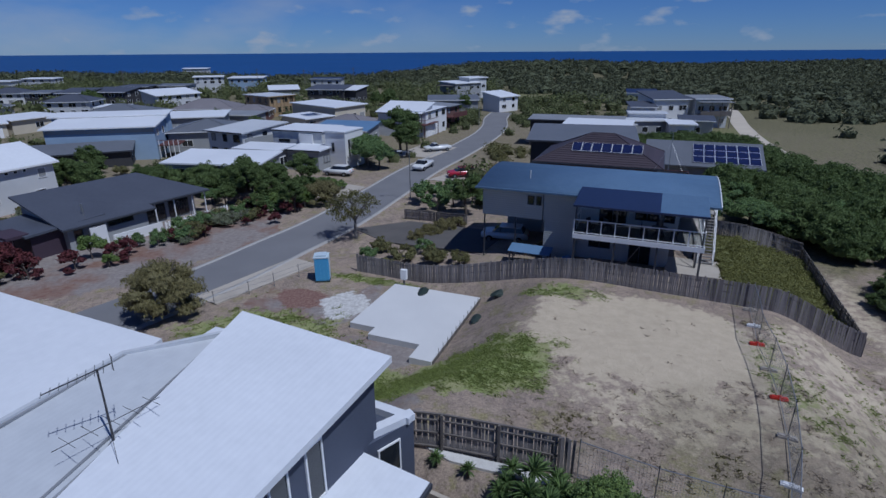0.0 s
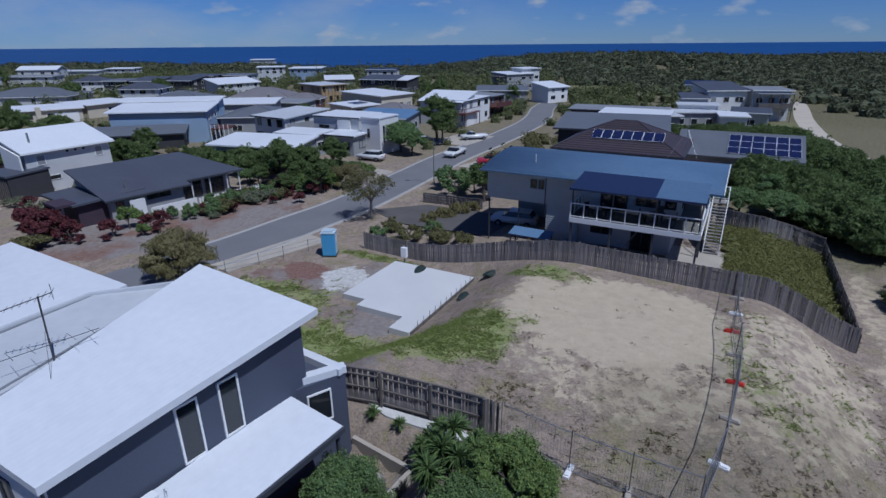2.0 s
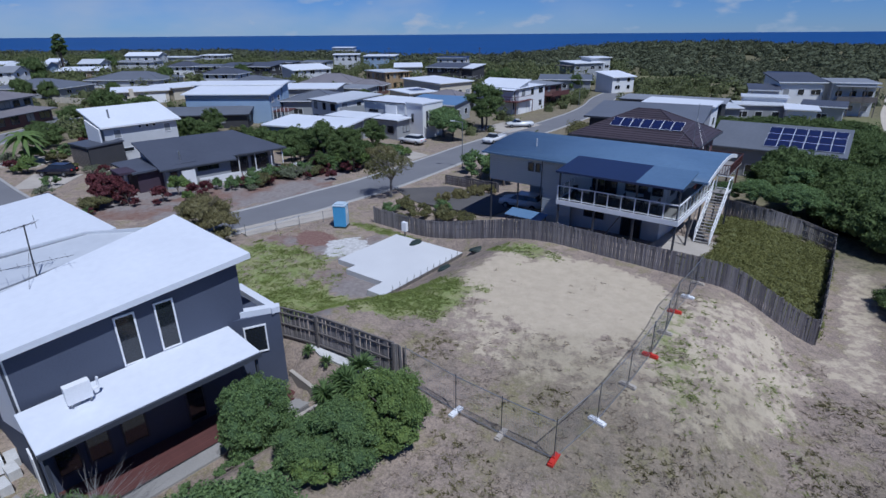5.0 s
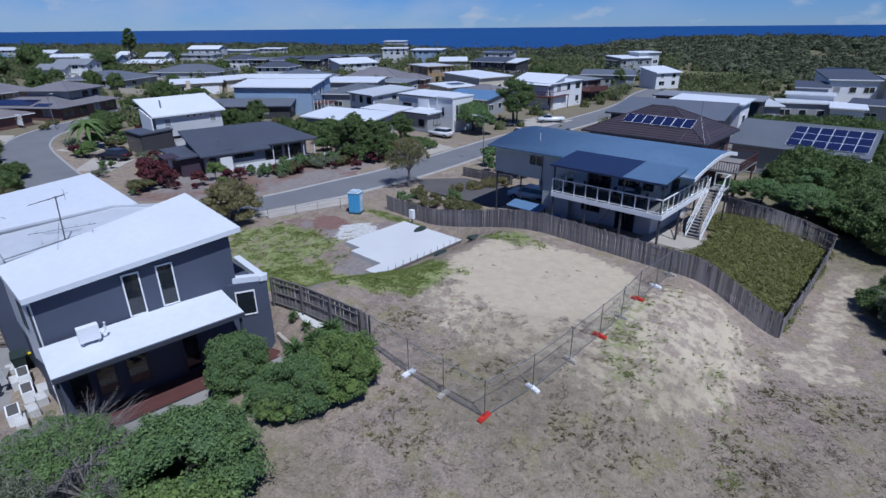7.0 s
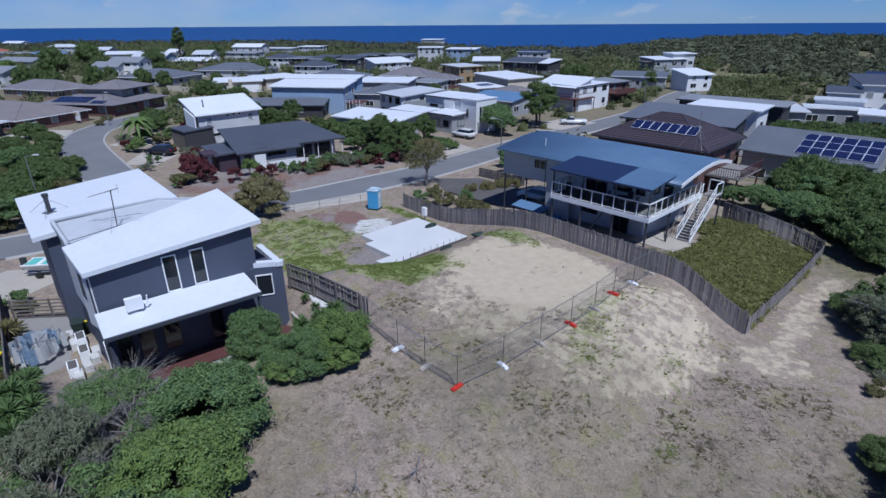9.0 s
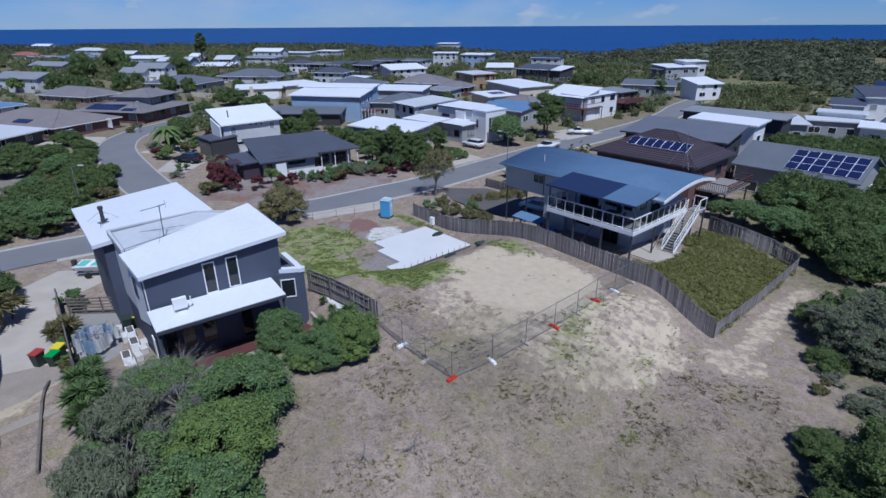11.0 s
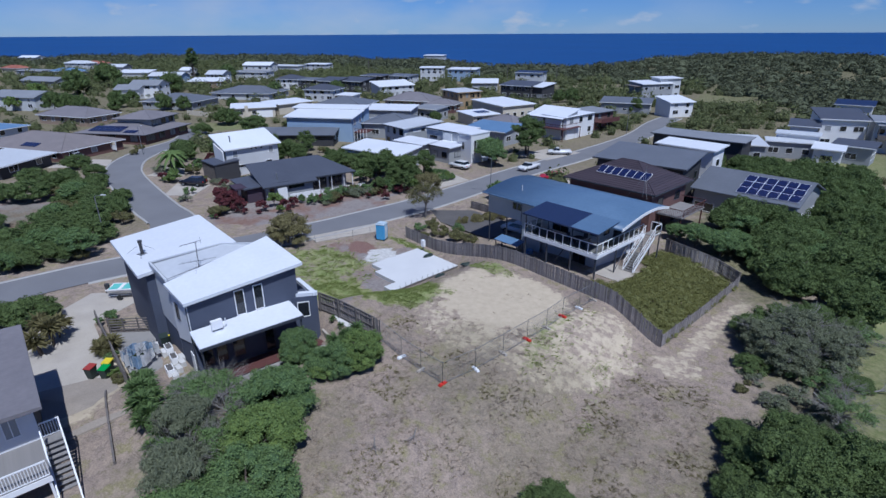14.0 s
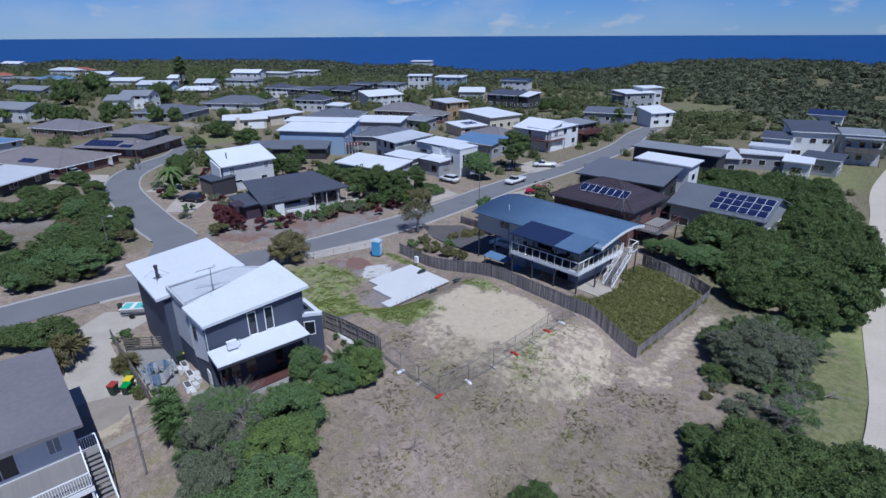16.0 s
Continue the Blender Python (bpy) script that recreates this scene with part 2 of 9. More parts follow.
M_FABRIC_BLUE = mat("blue_washing", (0.20, 0.34, 0.55), (0.50, 0.60, 0.68), rough=0.9, scales=(3.0, 8.0))
M_TARP = mat("pale_tarp", (0.16, 0.52, 0.46), (0.12, 0.42, 0.38), rough=0.6)
M_MUD = mat("red_soil", (0.23, 0.15, 0.125), (0.16, 0.095, 0.08), rough=1.0)
M_LEAF = {
    "green": mat("leaf_green", (0.222, 0.322, 0.118), (0.080, 0.130, 0.050), rough=0.6, island=True, leaf=0.35, spec=0.3, scales=(0.9, 5.0), contrast=0.45),
    "bright": mat("leaf_bright", (0.250, 0.345, 0.105), (0.088, 0.140, 0.046), rough=0.65, island=True, leaf=0.35, spec=0.3, scales=(0.9, 5.0), contrast=0.45),
    "dark": mat("leaf_dark", (0.172, 0.236, 0.080), (0.060, 0.090, 0.033), rough=0.65, island=True, leaf=0.35, spec=0.25, scales=(0.6, 4.0), contrast=0.45),
    "wood": mat("leaf_wood", (0.190, 0.215, 0.090), (0.076, 0.092, 0.040), rough=0.75, island=True, leaf=0.35, spec=0.2, scales=(0.06, 0.8), contrast=0.4),
    "olive": mat("leaf_olive", (0.215, 0.205, 0.085), (0.085, 0.084, 0.036), rough=0.75, island=True, leaf=0.35, spec=0.25, scales=(0.7, 4.0), contrast=0.45),
    "grey": mat("leaf_grey", (0.265, 0.290, 0.185), (0.112, 0.128, 0.078), rough=0.8, island=True, leaf=0.35, spec=0.2, scales=(0.7, 4.0), contrast=0.45),
    "cover": mat("leaf_cover", (0.255, 0.255, 0.085), (0.105, 0.11, 0.036), rough=0.75, island=True, leaf=0.35, spec=0.25, scales=(0.35, 3.0), contrast=0.4),
    "straw": mat("leaf_straw", (0.30, 0.27, 0.13), (0.13, 0.12, 0.055), rough=0.75, island=True, leaf=0.35, spec=0.2, scales=(0.5, 3.0)),
    "red": mat("leaf_red", (0.20, 0.055, 0.060), (0.065, 0.024, 0.03), rough=0.7, island=True, leaf=0.35, spec=0.3),
    "scrub": mat("leaf_scrub", (0.132, 0.142, 0.082), (0.050, 0.058, 0.034), rough=0.8, island=True, leaf=0.35, spec=0.2, scales=(0.018, 0.3), contrast=0.25),
    "grass": mat("grass_blade", (0.34, 0.40, 0.13), (0.21, 0.25, 0.08), rough=0.8, island=True, leaf=0.35, spec=0.2),
    "dry": mat("dry_tuft", (0.47, 0.40, 0.32), (0.27, 0.225, 0.18), rough=0.95, island=True, leaf=0.35, spec=0.1),
    "twig": mat("dead_twig", (0.27, 0.225, 0.205), (0.15, 0.122, 0.115), rough=0.95, island=True, leaf=0.2, spec=0.1),
}
# crown cores: leaf colours darkened to put shade between the outer leaves
M_LEAF_SHADE = {
    "leaf_green": mat("shade_green", (0.12, 0.19, 0.08), (0.05, 0.086, 0.038), rough=0.8, scales=(2.5, 14.0), bump=1.0, dist=0.12, spec=0.2),
    "leaf_dark": mat("shade_dark", (0.125, 0.172, 0.058), (0.058, 0.085, 0.032), rough=0.8, scales=(2.5, 14.0), bump=1.0, dist=0.12, spec=0.2),
    "leaf_olive": mat("shade_olive", (0.150, 0.148, 0.066), (0.08, 0.08, 0.038), rough=0.85, scales=(2.5, 14.0), bump=1.0, dist=0.12, spec=0.2),
    "leaf_grey": mat("shade_grey", (0.20, 0.222, 0.145), (0.12, 0.133, 0.088), rough=0.85, scales=(2.5, 14.0), bump=1.0, dist=0.12, spec=0.2),
    "leaf_straw": mat("shade_straw", (0.20, 0.18, 0.09), (0.11, 0.10, 0.05), rough=0.85, scales=(2.5, 14.0), bump=1.0, dist=0.12, spec=0.2),
    "leaf_wood": mat("shade_wood", (0.105, 0.115, 0.05), (0.05, 0.058, 0.027), rough=0.85, scales=(0.5, 3.0), bump=1.0, dist=0.3, spec=0.2),
    "leaf_scrub": mat("shade_scrub", (0.105, 0.118, 0.068), (0.062, 0.072, 0.043), rough=0.85, scales=(0.05, 1.2), bump=1.0, dist=0.5, spec=0.2),
    "leaf_cover": mat("shade_cover", (0.19, 0.195, 0.075), (0.10, 0.11, 0.045), rough=0.85, scales=(2.5, 14.0), bump=1.0, dist=0.1, spec=0.2),
    "leaf_bright": mat("shade_bright", (0.16, 0.215, 0.055), (0.08, 0.12, 0.035), rough=0.8, scales=(2.5, 14.0), bump=1.0, dist=0.1, spec=0.2),
    "leaf_red": mat("shade_red", (0.12, 0.042, 0.045), (0.06, 0.025, 0.03), rough=0.8, scales=(2.5, 14.0), bump=1.0, dist=0.1, spec=0.2),
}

# ---- mesh helpers ----
U, V = Vector((0.9342, -0.3567)), Vector((0.3567, 0.9342))
LOT = -20.9


def pq(p, q):
    """World x, y from metres along the lots' two axes."""
    return (p * U.x + q * V.x, p * U.y + q * V.y)


def mesh_from(name, verts, faces, material=None, smooth=False):
    me = bpy.data.meshes.new(name)
    me.from_pydata([tuple(v) for v in verts], [], faces)
    if material:
        me.materials.append(material)
    if smooth:
        me.polygons.foreach_set("use_smooth", [True] * len(me.polygons))
    me.update()
    return me


def part(name, bm, material, parent=None, label="", smooth=False):
    """Links a bmesh as one mesh object, under a thing or a part."""
    me = bpy.data.meshes.new(name)
    bm.to_mesh(me)
    bm.free()
    me.materials.append(material)
    if smooth:
        me.polygons.foreach_set("use_smooth", [True] * len(me.polygons))
    return link(name, me, parent, label)


def link(name, me, parent=None, label="", m=None):
    ob = new(name, me)
    if parent is not None:
        ob.parent = parent
    if label:
        ob["label"] = label
    if m is not None:
        ob.matrix_basis = m
    return ob


def thing(name, m, label, category, group="", kind=""):
    ob = new(name)
    ob.empty_display_size = 0.3
    ob.matrix_basis = m
    return tagged(ob, label, category, group, kind)


def box(bm, x, y, z, sx, sy, sz, m=None):
    """A box by its lowest corner and its sizes."""
    vs = [bm.verts.new(Vector((x + sx * i, y + sy * j, z + sz * k)) if m is None else m @ Vector((x + sx * i, y + sy * j, z + sz * k))) for k in (0, 1) for j in (0, 1) for i in (0, 1)]
    for f in ((0, 2, 3, 1), (4, 5, 7, 6), (0, 1, 5, 4), (2, 6, 7, 3), (0, 4, 6, 2), (1, 3, 7, 5)):
        bm.faces.new([vs[i] for i in f])
    return bm


def boxes(*bs):
    bm = bmesh.new()
    for b in bs:
        box(bm, *b)
    return bm


def prism(bm, pts, low, top):
    """A solid over the outline pts (x, y), counter-clockwise; low and top: heights, one or one for each corner."""
    n = len(pts)
    low = [low] * n if isinstance(low, (int, float)) else low
    top = [top] * n if isinstance(top, (int, float)) else top
    a = [bm.verts.new((p[0], p[1], z)) for p, z in zip(pts, low)]
    b = [bm.verts.new((p[0], p[1], z)) for p, z in zip(pts, top)]
    bm.faces.new(a[::-1])
    bm.faces.new(b)
    for i in range(n):
        j = (i + 1) % n
        bm.faces.new((a[i], a[j], b[j], b[i]))
    return bm


def tube(bm, a, b, r, n=6, r2=None):
    """A round bar from a to b."""
    a, b = Vector(a), Vector(b)
    d = (b - a).normalized()
    s = d.orthogonal().normalized()
    t = d.cross(s)
    r2 = r if r2 is None else r2
    ring = [[bm.verts.new(c + (s * math.cos(2 * math.pi * k / n) + t * math.sin(2 * math.pi * k / n)) * rr) for k in range(n)] for c, rr in ((a, r), (b, r2))]
    for k in range(n):
        j = (k + 1) % n
        bm.faces.new((ring[0][k], ring[0][j], ring[1][j], ring[1][k]))
    bm.faces.new(ring[0][::-1])
    bm.faces.new(ring[1])
    return bm


# ---- terrain ----
def sstep(x, a, b):
    t = min(1.0, max(0.0, (x - a) / (b - a)))
    return t * t * (3 - 2 * t)


SHORE = [(-1900, 60), (-900, 250), (-640, 335), (-540, 390), (-450, 470), (-300, 455), (-200, 425), (-116, 378), (-60, 400), (0, 465), (60, 495), (110, 480), (200, 490), (320, 520), (600, 500), (1900, 250)]


def coast(x):
    for (x0, y0), (x1, y1) in zip(SHORE, SHORE[1:]):
        if x <= x1:
            f = sstep(x, x0, x1)
            return y0 + (y1 - y0) * f + 9 * math.sin(x / 31.0)
    return SHORE[-1][1]


def height(x, y, fine=True):
    p, q = x * U.x + y * U.y, x * V.x + y * V.y
    lot = sstep(q, 32.4, 33.6)
    p0 = -9.0 - 3.0 * (1 - sstep(q, 17, 24)) - 6.0 * lot
    plateau = sstep(p, p0, p0 + 6.5 + 8.5 * lot) * (1 - 0.85 * sstep(p, 9.8, 16)) * (1 - 0.38 * sstep(q, 34, 41)) * (1 - sstep(q, 60, 80)) * (1 - 0.5 * sstep(-q, -6, 6))
    z = -0.42 + 2.62 * plateau
    z -= 0.7 * sstep(p, 0, 10) * (1 - sstep(q, 11, 23)) * (1 - sstep(p, 18, 30))
    z -= 0.35 * math.exp(-(((x - 1.5) / 5) ** 2 + ((y - 8.5) / 5) ** 2))
    # sunken court beside the slate house
    al, ou = (x + 3.95) * 0.454 + (y - 5.05) * 0.891, (x + 3.95) * 0.891 - (y - 5.05) * 0.454
    w = (1 - sstep(ou, 2.6, 4.8)) * sstep(ou, -9, -6) * sstep(al, -3.5, -0.5) * (1 - sstep(al, 9.4, 10.3))
    z = z * (1 - w) + 0.55 * w
    z += 0.35 * sstep(p, -18, -12) * (1 - sstep(p, -9, -5)) * sstep(q, 36, 40) * (1 - sstep(q, 52, 60))
    z += 0.7 * sstep(-x, 45, 75)
    # coastal dunes
    z += 6.6 * math.exp(-((x - 60) / 105) ** 2 - ((y - 425) / 95) ** 2)
    z += 5.0 * math.exp(-((x - 290) / 150) ** 2 - ((y - 400) / 120) ** 2)
    z += 1.5 * math.exp(-((x + 190) / 60) ** 2 - ((y - 395) / 50) ** 2)
    c = coast(x)
    z -= 12 * sstep(y, c - 40, c + 30)
    if fine:
        z += 0.10 * noise.noise(Vector((x * 0.22, y * 0.22, 3))) * sstep(p, -8, 0)
        z += 1.2 * noise.noise(Vector((x * 0.012, y * 0.012, 7))) * sstep(math.hypot(x, y), 130, 260)
    return z


def axis(lo, a, b, hi, fine, grow=1.16):
    """Steps that are fine from a to b and grow outwards."""
    xs, s = [a + fine * i for i in range(int((b - a) / fine) + 1)], fine
    while xs[-1] < hi:
        s *= grow
        xs.append(xs[-1] + s)
    s = fine
    while xs[0] > lo:
        s *= grow
        xs.insert(0, xs[0] - s)
    return xs


def blob(x, y, cx, cy, rx, ry, ang=0.0, soft=0.5, wob=0.25):
    """1 inside a wobbly oval, 0 outside."""
    c, s = math.cos(radians(ang)), math.sin(radians(ang))
    dx, dy = x - cx, y - cy
    a, b = (dx * c + dy * s) / rx, (-dx * s + dy * c) / ry
    r = math.hypot(a, b) + wob * noise.noise(Vector((x * 0.35, y * 0.35, cx * 0.1))) + 0.5 * wob * noise.noise(Vector((x * 1.1, y * 1.1, cy * 0.1)))
    return 1 - sstep(r, 1 - soft * 0.5, 1 + soft * 0.5)


def zones(x, y):
    """How much bare sand, green grass and bare soil the ground shows."""
    p, q = x * U.x + y * U.y, x * V.x + y * V.y
    sand = green = soil = 0.0
    if -45 < p < 60 and -30 < q < 60:
        sand = max(blob(p, q, 3.4, 26.6, 6.4, 5.1, 0, 0.45), 0.57 * blob(p, q, 12.6, 26.5, 3.2, 5.8, 8, 0.7, 0.5), 0.55 * blob(p, q, 5, 21.5, 8, 3.5, 0, 0.8), 0.55 * blob(p, q, 17.3, 40, 1.2, 9, 0, 0.6), 0.55 * blob(p, q, 17.2, 31, 2.2, 1.8, 0, 0.6), 0.7 * blob(p, q, -12, -2, 3.0, 7, 60, 0.5))
        green = max(blob(p, q, -4.6, 21.8, 4.8, 3.1, 20, 0.7, 0.4), 0.85 * blob(p, q, -11.5, 19.6, 6.5, 2.4, 0, 0.6, 0.4), 0.6 * blob(p, q, -19.5, 22, 6.0, 5.5, 0, 0.6, 0.5), 0.6 * blob(p, q, -2.0, 31.2, 2.8, 1.4, 0, 0.9, 0.5), 0.45 * blob(p, q, 9.8, 24.5, 1.2, 5.0, 15, 0.7), 0.4 * blob(p, q, 15.2, 23, 0.9, 5, 25, 0.7), 0.7 * blob(p, q, -17.5, 33.2, 4.5, 0.7, 0, 0.6))
        soil = max(blob(p, q, -20.0, 26.5, 4.3, 1.9, 0, 0.5), 0.8 * blob(p, q, -12.5, 23.6, 3.5, 1.7, 0, 0.5), 0.6 * blob(p, q, -8.2, 16.6, 3.0, 1.5, 0, 0.5), 0.7 * blob(p, q, -16.4, 29.0, 1.3, 4.0, 0, 0.5))
    if -60 < x < -8 and 28 < y < 70:
        soil = max(soil, 1.15 * blob(x, y, -27, 45, 7.5, 15, -35, 0.5))
    soil = max(soil, 0.95 * blob(x, y, -62, 24, 15, 9, 25, 0.5), 0.9 * blob(x, y, 4.6, 11.6, 2.2, 1.6, -25, 0.5))
    # verges and lawns of the streets beyond
    green = max(green, 0.8 * blob(x, y, -92, 92, 9, 11, 0, 0.5), 0.8 * blob(x, y, 58, 112, 14, 9, 60, 0.5), 0.8 * blob(x, y, 45.2, 43, 4.6, 36, -14, 0.6), 0.6 * blob(x, y, 27, 205, 14, 14, 0, 0.6), 0.75 * blob(x, y, 36, 225, 22, 14, 0, 0.5), 0.5 * blob(x, y, 6, 47, 3, 2.4, LOT, 0.6), 0.4 * blob(x, y, 85, 105, 30, 30, 0, 0.6))
    r = math.hypot(x, y)
    scrub = 0.92 * sstep(r, 95, 150) * (1 - 0.2 * (1 if x > -430 and x < 70 - max(0, y - 130) * 0.35 and y < 262 + 0.2 * max(0, -x) else 0))
    scrub = max(scrub, 0.55 * sstep(math.hypot(x + 10, y - 10), 58, 85) * (1 if y > 40 - 0.2 * x or x < -60 else 0))
    scrub = max(scrub, 0.85 * blob(x, y, 38, 66, 9, 30, -14, 0.4), 0.75 * blob(x, y, 85, 100, 34, 36, 0, 0.5), 0.7 * blob(x, y, 37, 12, 8, 10, 0, 0.5), 0.6 * blob(x, y, 36, 29, 5, 5, 0, 0.6), 0.3 * blob(x, y, 5, 1, 6, 7, 0, 0.5), 0.26 * blob(p, q, 25, 12, 11, 15, 0, 0.9, 0.6), 0.36 * blob(p, q, 12, 17.5, 8, 5.5, 0, 0.9, 0.6), 0.6 * blob(x, y, 40, 26, 7, 12, 0, 0.7), 0.5 * blob(x, y, -52, 24, 16, 8, 35, 0.5))
    return sand, green, soil, scrub


gx, gy = axis(-1900, -32, 52, 1900, 0.6), axis(-160, -24, 62, 1500, 0.6)
g_verts = [(x, y, height(x, y)) for y in gy for x in gx]
nx = len(gx)
g_faces = [(j * nx + i, j * nx + i + 1, (j + 1) * nx + i + 1, (j + 1) * nx + i) for j in range(len(gy) - 1) for i in range(nx - 1)]
g_mesh = mesh_from("ground", g_verts, g_faces, None, True)
att = g_mesh.color_attributes.new("zone", "FLOAT_COLOR", "POINT")
flat = []
for x, y, z in g_verts:
    flat += zones(x, y)
att.data.foreach_set("color", flat)
# red soil and white lime spilt beside the slab
spill = g_mesh.color_attributes.new("spill", "FLOAT_COLOR", "POINT")
flat = []
for x, y, z in g_verts:
    p, q = x * U.x + y * U.y, x * V.x + y * V.y
    near = -26 < p < -8 and 22 < q < 34
    flat += (blob(p, q, -20.4, 28.2, 3.0, 1.7, 0, 0.9, 0.5), blob(p, q, -17.3, 28.7, 1.7, 2.4, 20, 0.9, 0.5), 0.0, 1.0) if near else (0.0, 0.0, 0.0, 1.0)
spill.data.foreach_set("color", flat)


def ground_material():
    m = bpy.data.materials.new("ground_cover")
    m.use_nodes = True
    n, l = m.node_tree.nodes, m.node_tree.links
    b = n["Principled BSDF"]
    b.inputs["Roughness"].default_value, b.inputs["Specular IOR Level"].default_value = 0.95, 0.1
    tc, at, sep = n.new("ShaderNodeTexCoord"), n.new("ShaderNodeAttribute"), n.new("ShaderNodeSeparateColor")
    at.attribute_name = "zone"
    l.new(at.outputs["Color"], sep.inputs["Color"])

    def nz(scale, detail=6, rough=0.6):
        x = n.new("ShaderNodeTexNoise")
        x.inputs["Scale"].default_value, x.inputs["Detail"].default_value, x.inputs["Roughness"].default_value = scale, detail, rough
        l.new(tc.outputs["Object"], x.inputs["Vector"])
        return x.outputs["Fac"]

    def ramp(src, lo, hi, c1, c2):
        r = n.new("ShaderNodeValToRGB")
        e = r.color_ramp.elements
        e[0].position, e[1].position, e[0].color, e[1].color = lo, hi, (*c1, 1), (*c2, 1)
        l.new(src, r.inputs["Fac"])
        return r.outputs["Color"]

    def mix(f, a, c):
        x = n.new("ShaderNodeMixRGB")
        l.new(f, x.inputs["Fac"])
        l.new(a, x.inputs["Color1"])
        l.new(c, x.inputs["Color2"])
        return x.outputs["Color"]

    def edge(chan, nscale, amount):
        """A zone's weight, broken up at its border by noise."""
        a, s = n.new("ShaderNodeMath"), n.new("ShaderNodeMath")
        s.operation, s.inputs[1].default_value = "MULTIPLY_ADD", amount
        s.inputs[2].default_value = -amount * 0.5
        l.new(nz(nscale, 8, 0.7), s.inputs[0])
        l.new(chan, a.inputs[0])
        l.new(s.outputs["Value"], a.inputs[1])
        r = n.new("ShaderNodeMapRange")
        r.interpolation_type = "SMOOTHSTEP"
        r.inputs["From Min"].default_value, r.inputs["From Max"].default_value = 0.38, 0.66
        l.new(a.outputs["Value"], r.inputs["Value"])
        return r.outputs["Result"]

    dry = mix(nz(4.0, 9, 0.75), ramp(nz(0.5), 0.35, 0.65, (0.26, 0.203, 0.162), (0.345, 0.272, 0.215)), ramp(nz(9.0, 9, 0.75), 0.4, 0.6, (0.17, 0.136, 0.112), (0.43, 0.35, 0.28)))
    dry = mix(ramp(nz(0.22, 10, 0.75), 0.54, 0.66, (0, 0, 0), (0.8, 0.8, 0.8)), dry, ramp(nz(6.0, 8, 0.75), 0.35, 0.65, (0.33, 0.265, 0.205), (0.47, 0.385, 0.305)))
    dry = mix(ramp(nz(1.5, 11, 0.82), 0.455, 0.56, (0, 0, 0), (0.9, 0.9, 0.9)), dry, ramp(nz(11.0, 9, 0.8), 0.42, 0.58, (0.10, 0.080, 0.075), (0.30, 0.242, 0.208)))
    dry = mix(ramp(nz(0.75, 11, 0.8), 0.51, 0.60, (0, 0, 0), (0.75, 0.75, 0.75)), dry, ramp(nz(9.0, 9, 0.8), 0.4, 0.6, (0.15, 0.14, 0.06), (0.36, 0.31, 0.17)))
    sand = ramp(nz(1.4, 8), 0.3, 0.75, (0.43, 0.36, 0.265), (0.53, 0.45, 0.335))
    grass = mix(ramp(nz(0.8, 8), 0.42, 0.62, (0, 0, 0), (1, 1, 1)), ramp(nz(4.0, 8), 0.3, 0.7, (0.155, 0.195, 0.065), (0.26, 0.30, 0.115)), ramp(nz(2.4, 8), 0.3, 0.7, (0.22, 0.23, 0.10), (0.33, 0.32, 0.17)))
    soil = mix(ramp(nz(0.22), 0.45, 0.6, (0, 0, 0), (1, 1, 1)), ramp(nz(3.0), 0.3, 0.7, (0.19, 0.165, 0.155), (0.29, 0.26, 0.245)), ramp(nz(2.0), 0.3, 0.7, (0.17, 0.095, 0.075), (0.24, 0.17, 0.14)))
    c = mix(edge(sep.outputs["Blue"], 1.6, 1.3), dry, soil)
    c = mix(edge(sep.outputs["Red"], 1.5, 1.9), c, sand)
    c = mix(edge(sep.outputs["Green"], 1.6, 1.7), c, grass)
    c = mix(at.outputs["Alpha"], c, ramp(nz(2.2, 11, 0.8), 0.42, 0.58, (0.07, 0.072, 0.036), (0.20, 0.18, 0.105)))
    at2, sep2 = n.new("ShaderNodeAttribute"), n.new("ShaderNodeSeparateColor")
    at2.attribute_name = "spill"
    l.new(at2.outputs["Color"], sep2.inputs["Color"])
    c = mix(edge(sep2.outputs["Red"], 2.2, 1.5), c, ramp(nz(5.0, 8), 0.35, 0.65, (0.15, 0.085, 0.072), (0.25, 0.16, 0.135)))
    c = mix(edge(sep2.outputs["Green"], 2.0, 1.5), c, ramp(nz(4.0, 8), 0.35, 0.65, (0.40, 0.385, 0.37), (0.60, 0.59, 0.57)))
    l.new(c, b.inputs["Base Color"])
    bp = n.new("ShaderNodeBump")
    bp.inputs["Strength"].default_value, bp.inputs["Distance"].default_value = 0.6, 0.12
    l.new(nz(4.0, 8, 0.7), bp.inputs["Height"])
    l.new(bp.outputs["Normal"], b.inputs["Normal"])
    return m


g_mesh.materials.append(ground_material())
ground = tagged(new("ground", g_mesh), "sandy ground with dry scrub, bare sand and grass", "ground", kind="structure")

# the sea, dished a little towards its far rim so that the rim meets the horizon
s_verts, s_faces, rings, segs = [], [], [300, 420, 560, 800, 1200, 1800, 2600, 3600, 4850], 96
for r in rings:
    for k in range(segs + 1):
        a = math.pi * (-0.12 + 1.24 * k / segs)
        s_verts.append((r * math.cos(a), r * math.sin(a), -6.0 + 14.0 * sstep(r, 800, 5200) ** 1.2))
for i in range(len(rings) - 1):
    for k in range(segs):
        a = i * (segs + 1) + k
        s_faces.append((a, a + 1, a + segs + 2, a + segs + 1)[::-1])
M_SEA = mat("sea_water", (0.016, 0.070, 0.215), (0.010, 0.050, 0.165), rough=0.5, scales=(0.004, 0.05), bump=0.6, dist=1.5, spec=0.1)
tagged(new("water", mesh_from("water", s_verts, s_faces, M_SEA, True)), "deep blue sea reaching to the horizon", "sea", kind="structure")


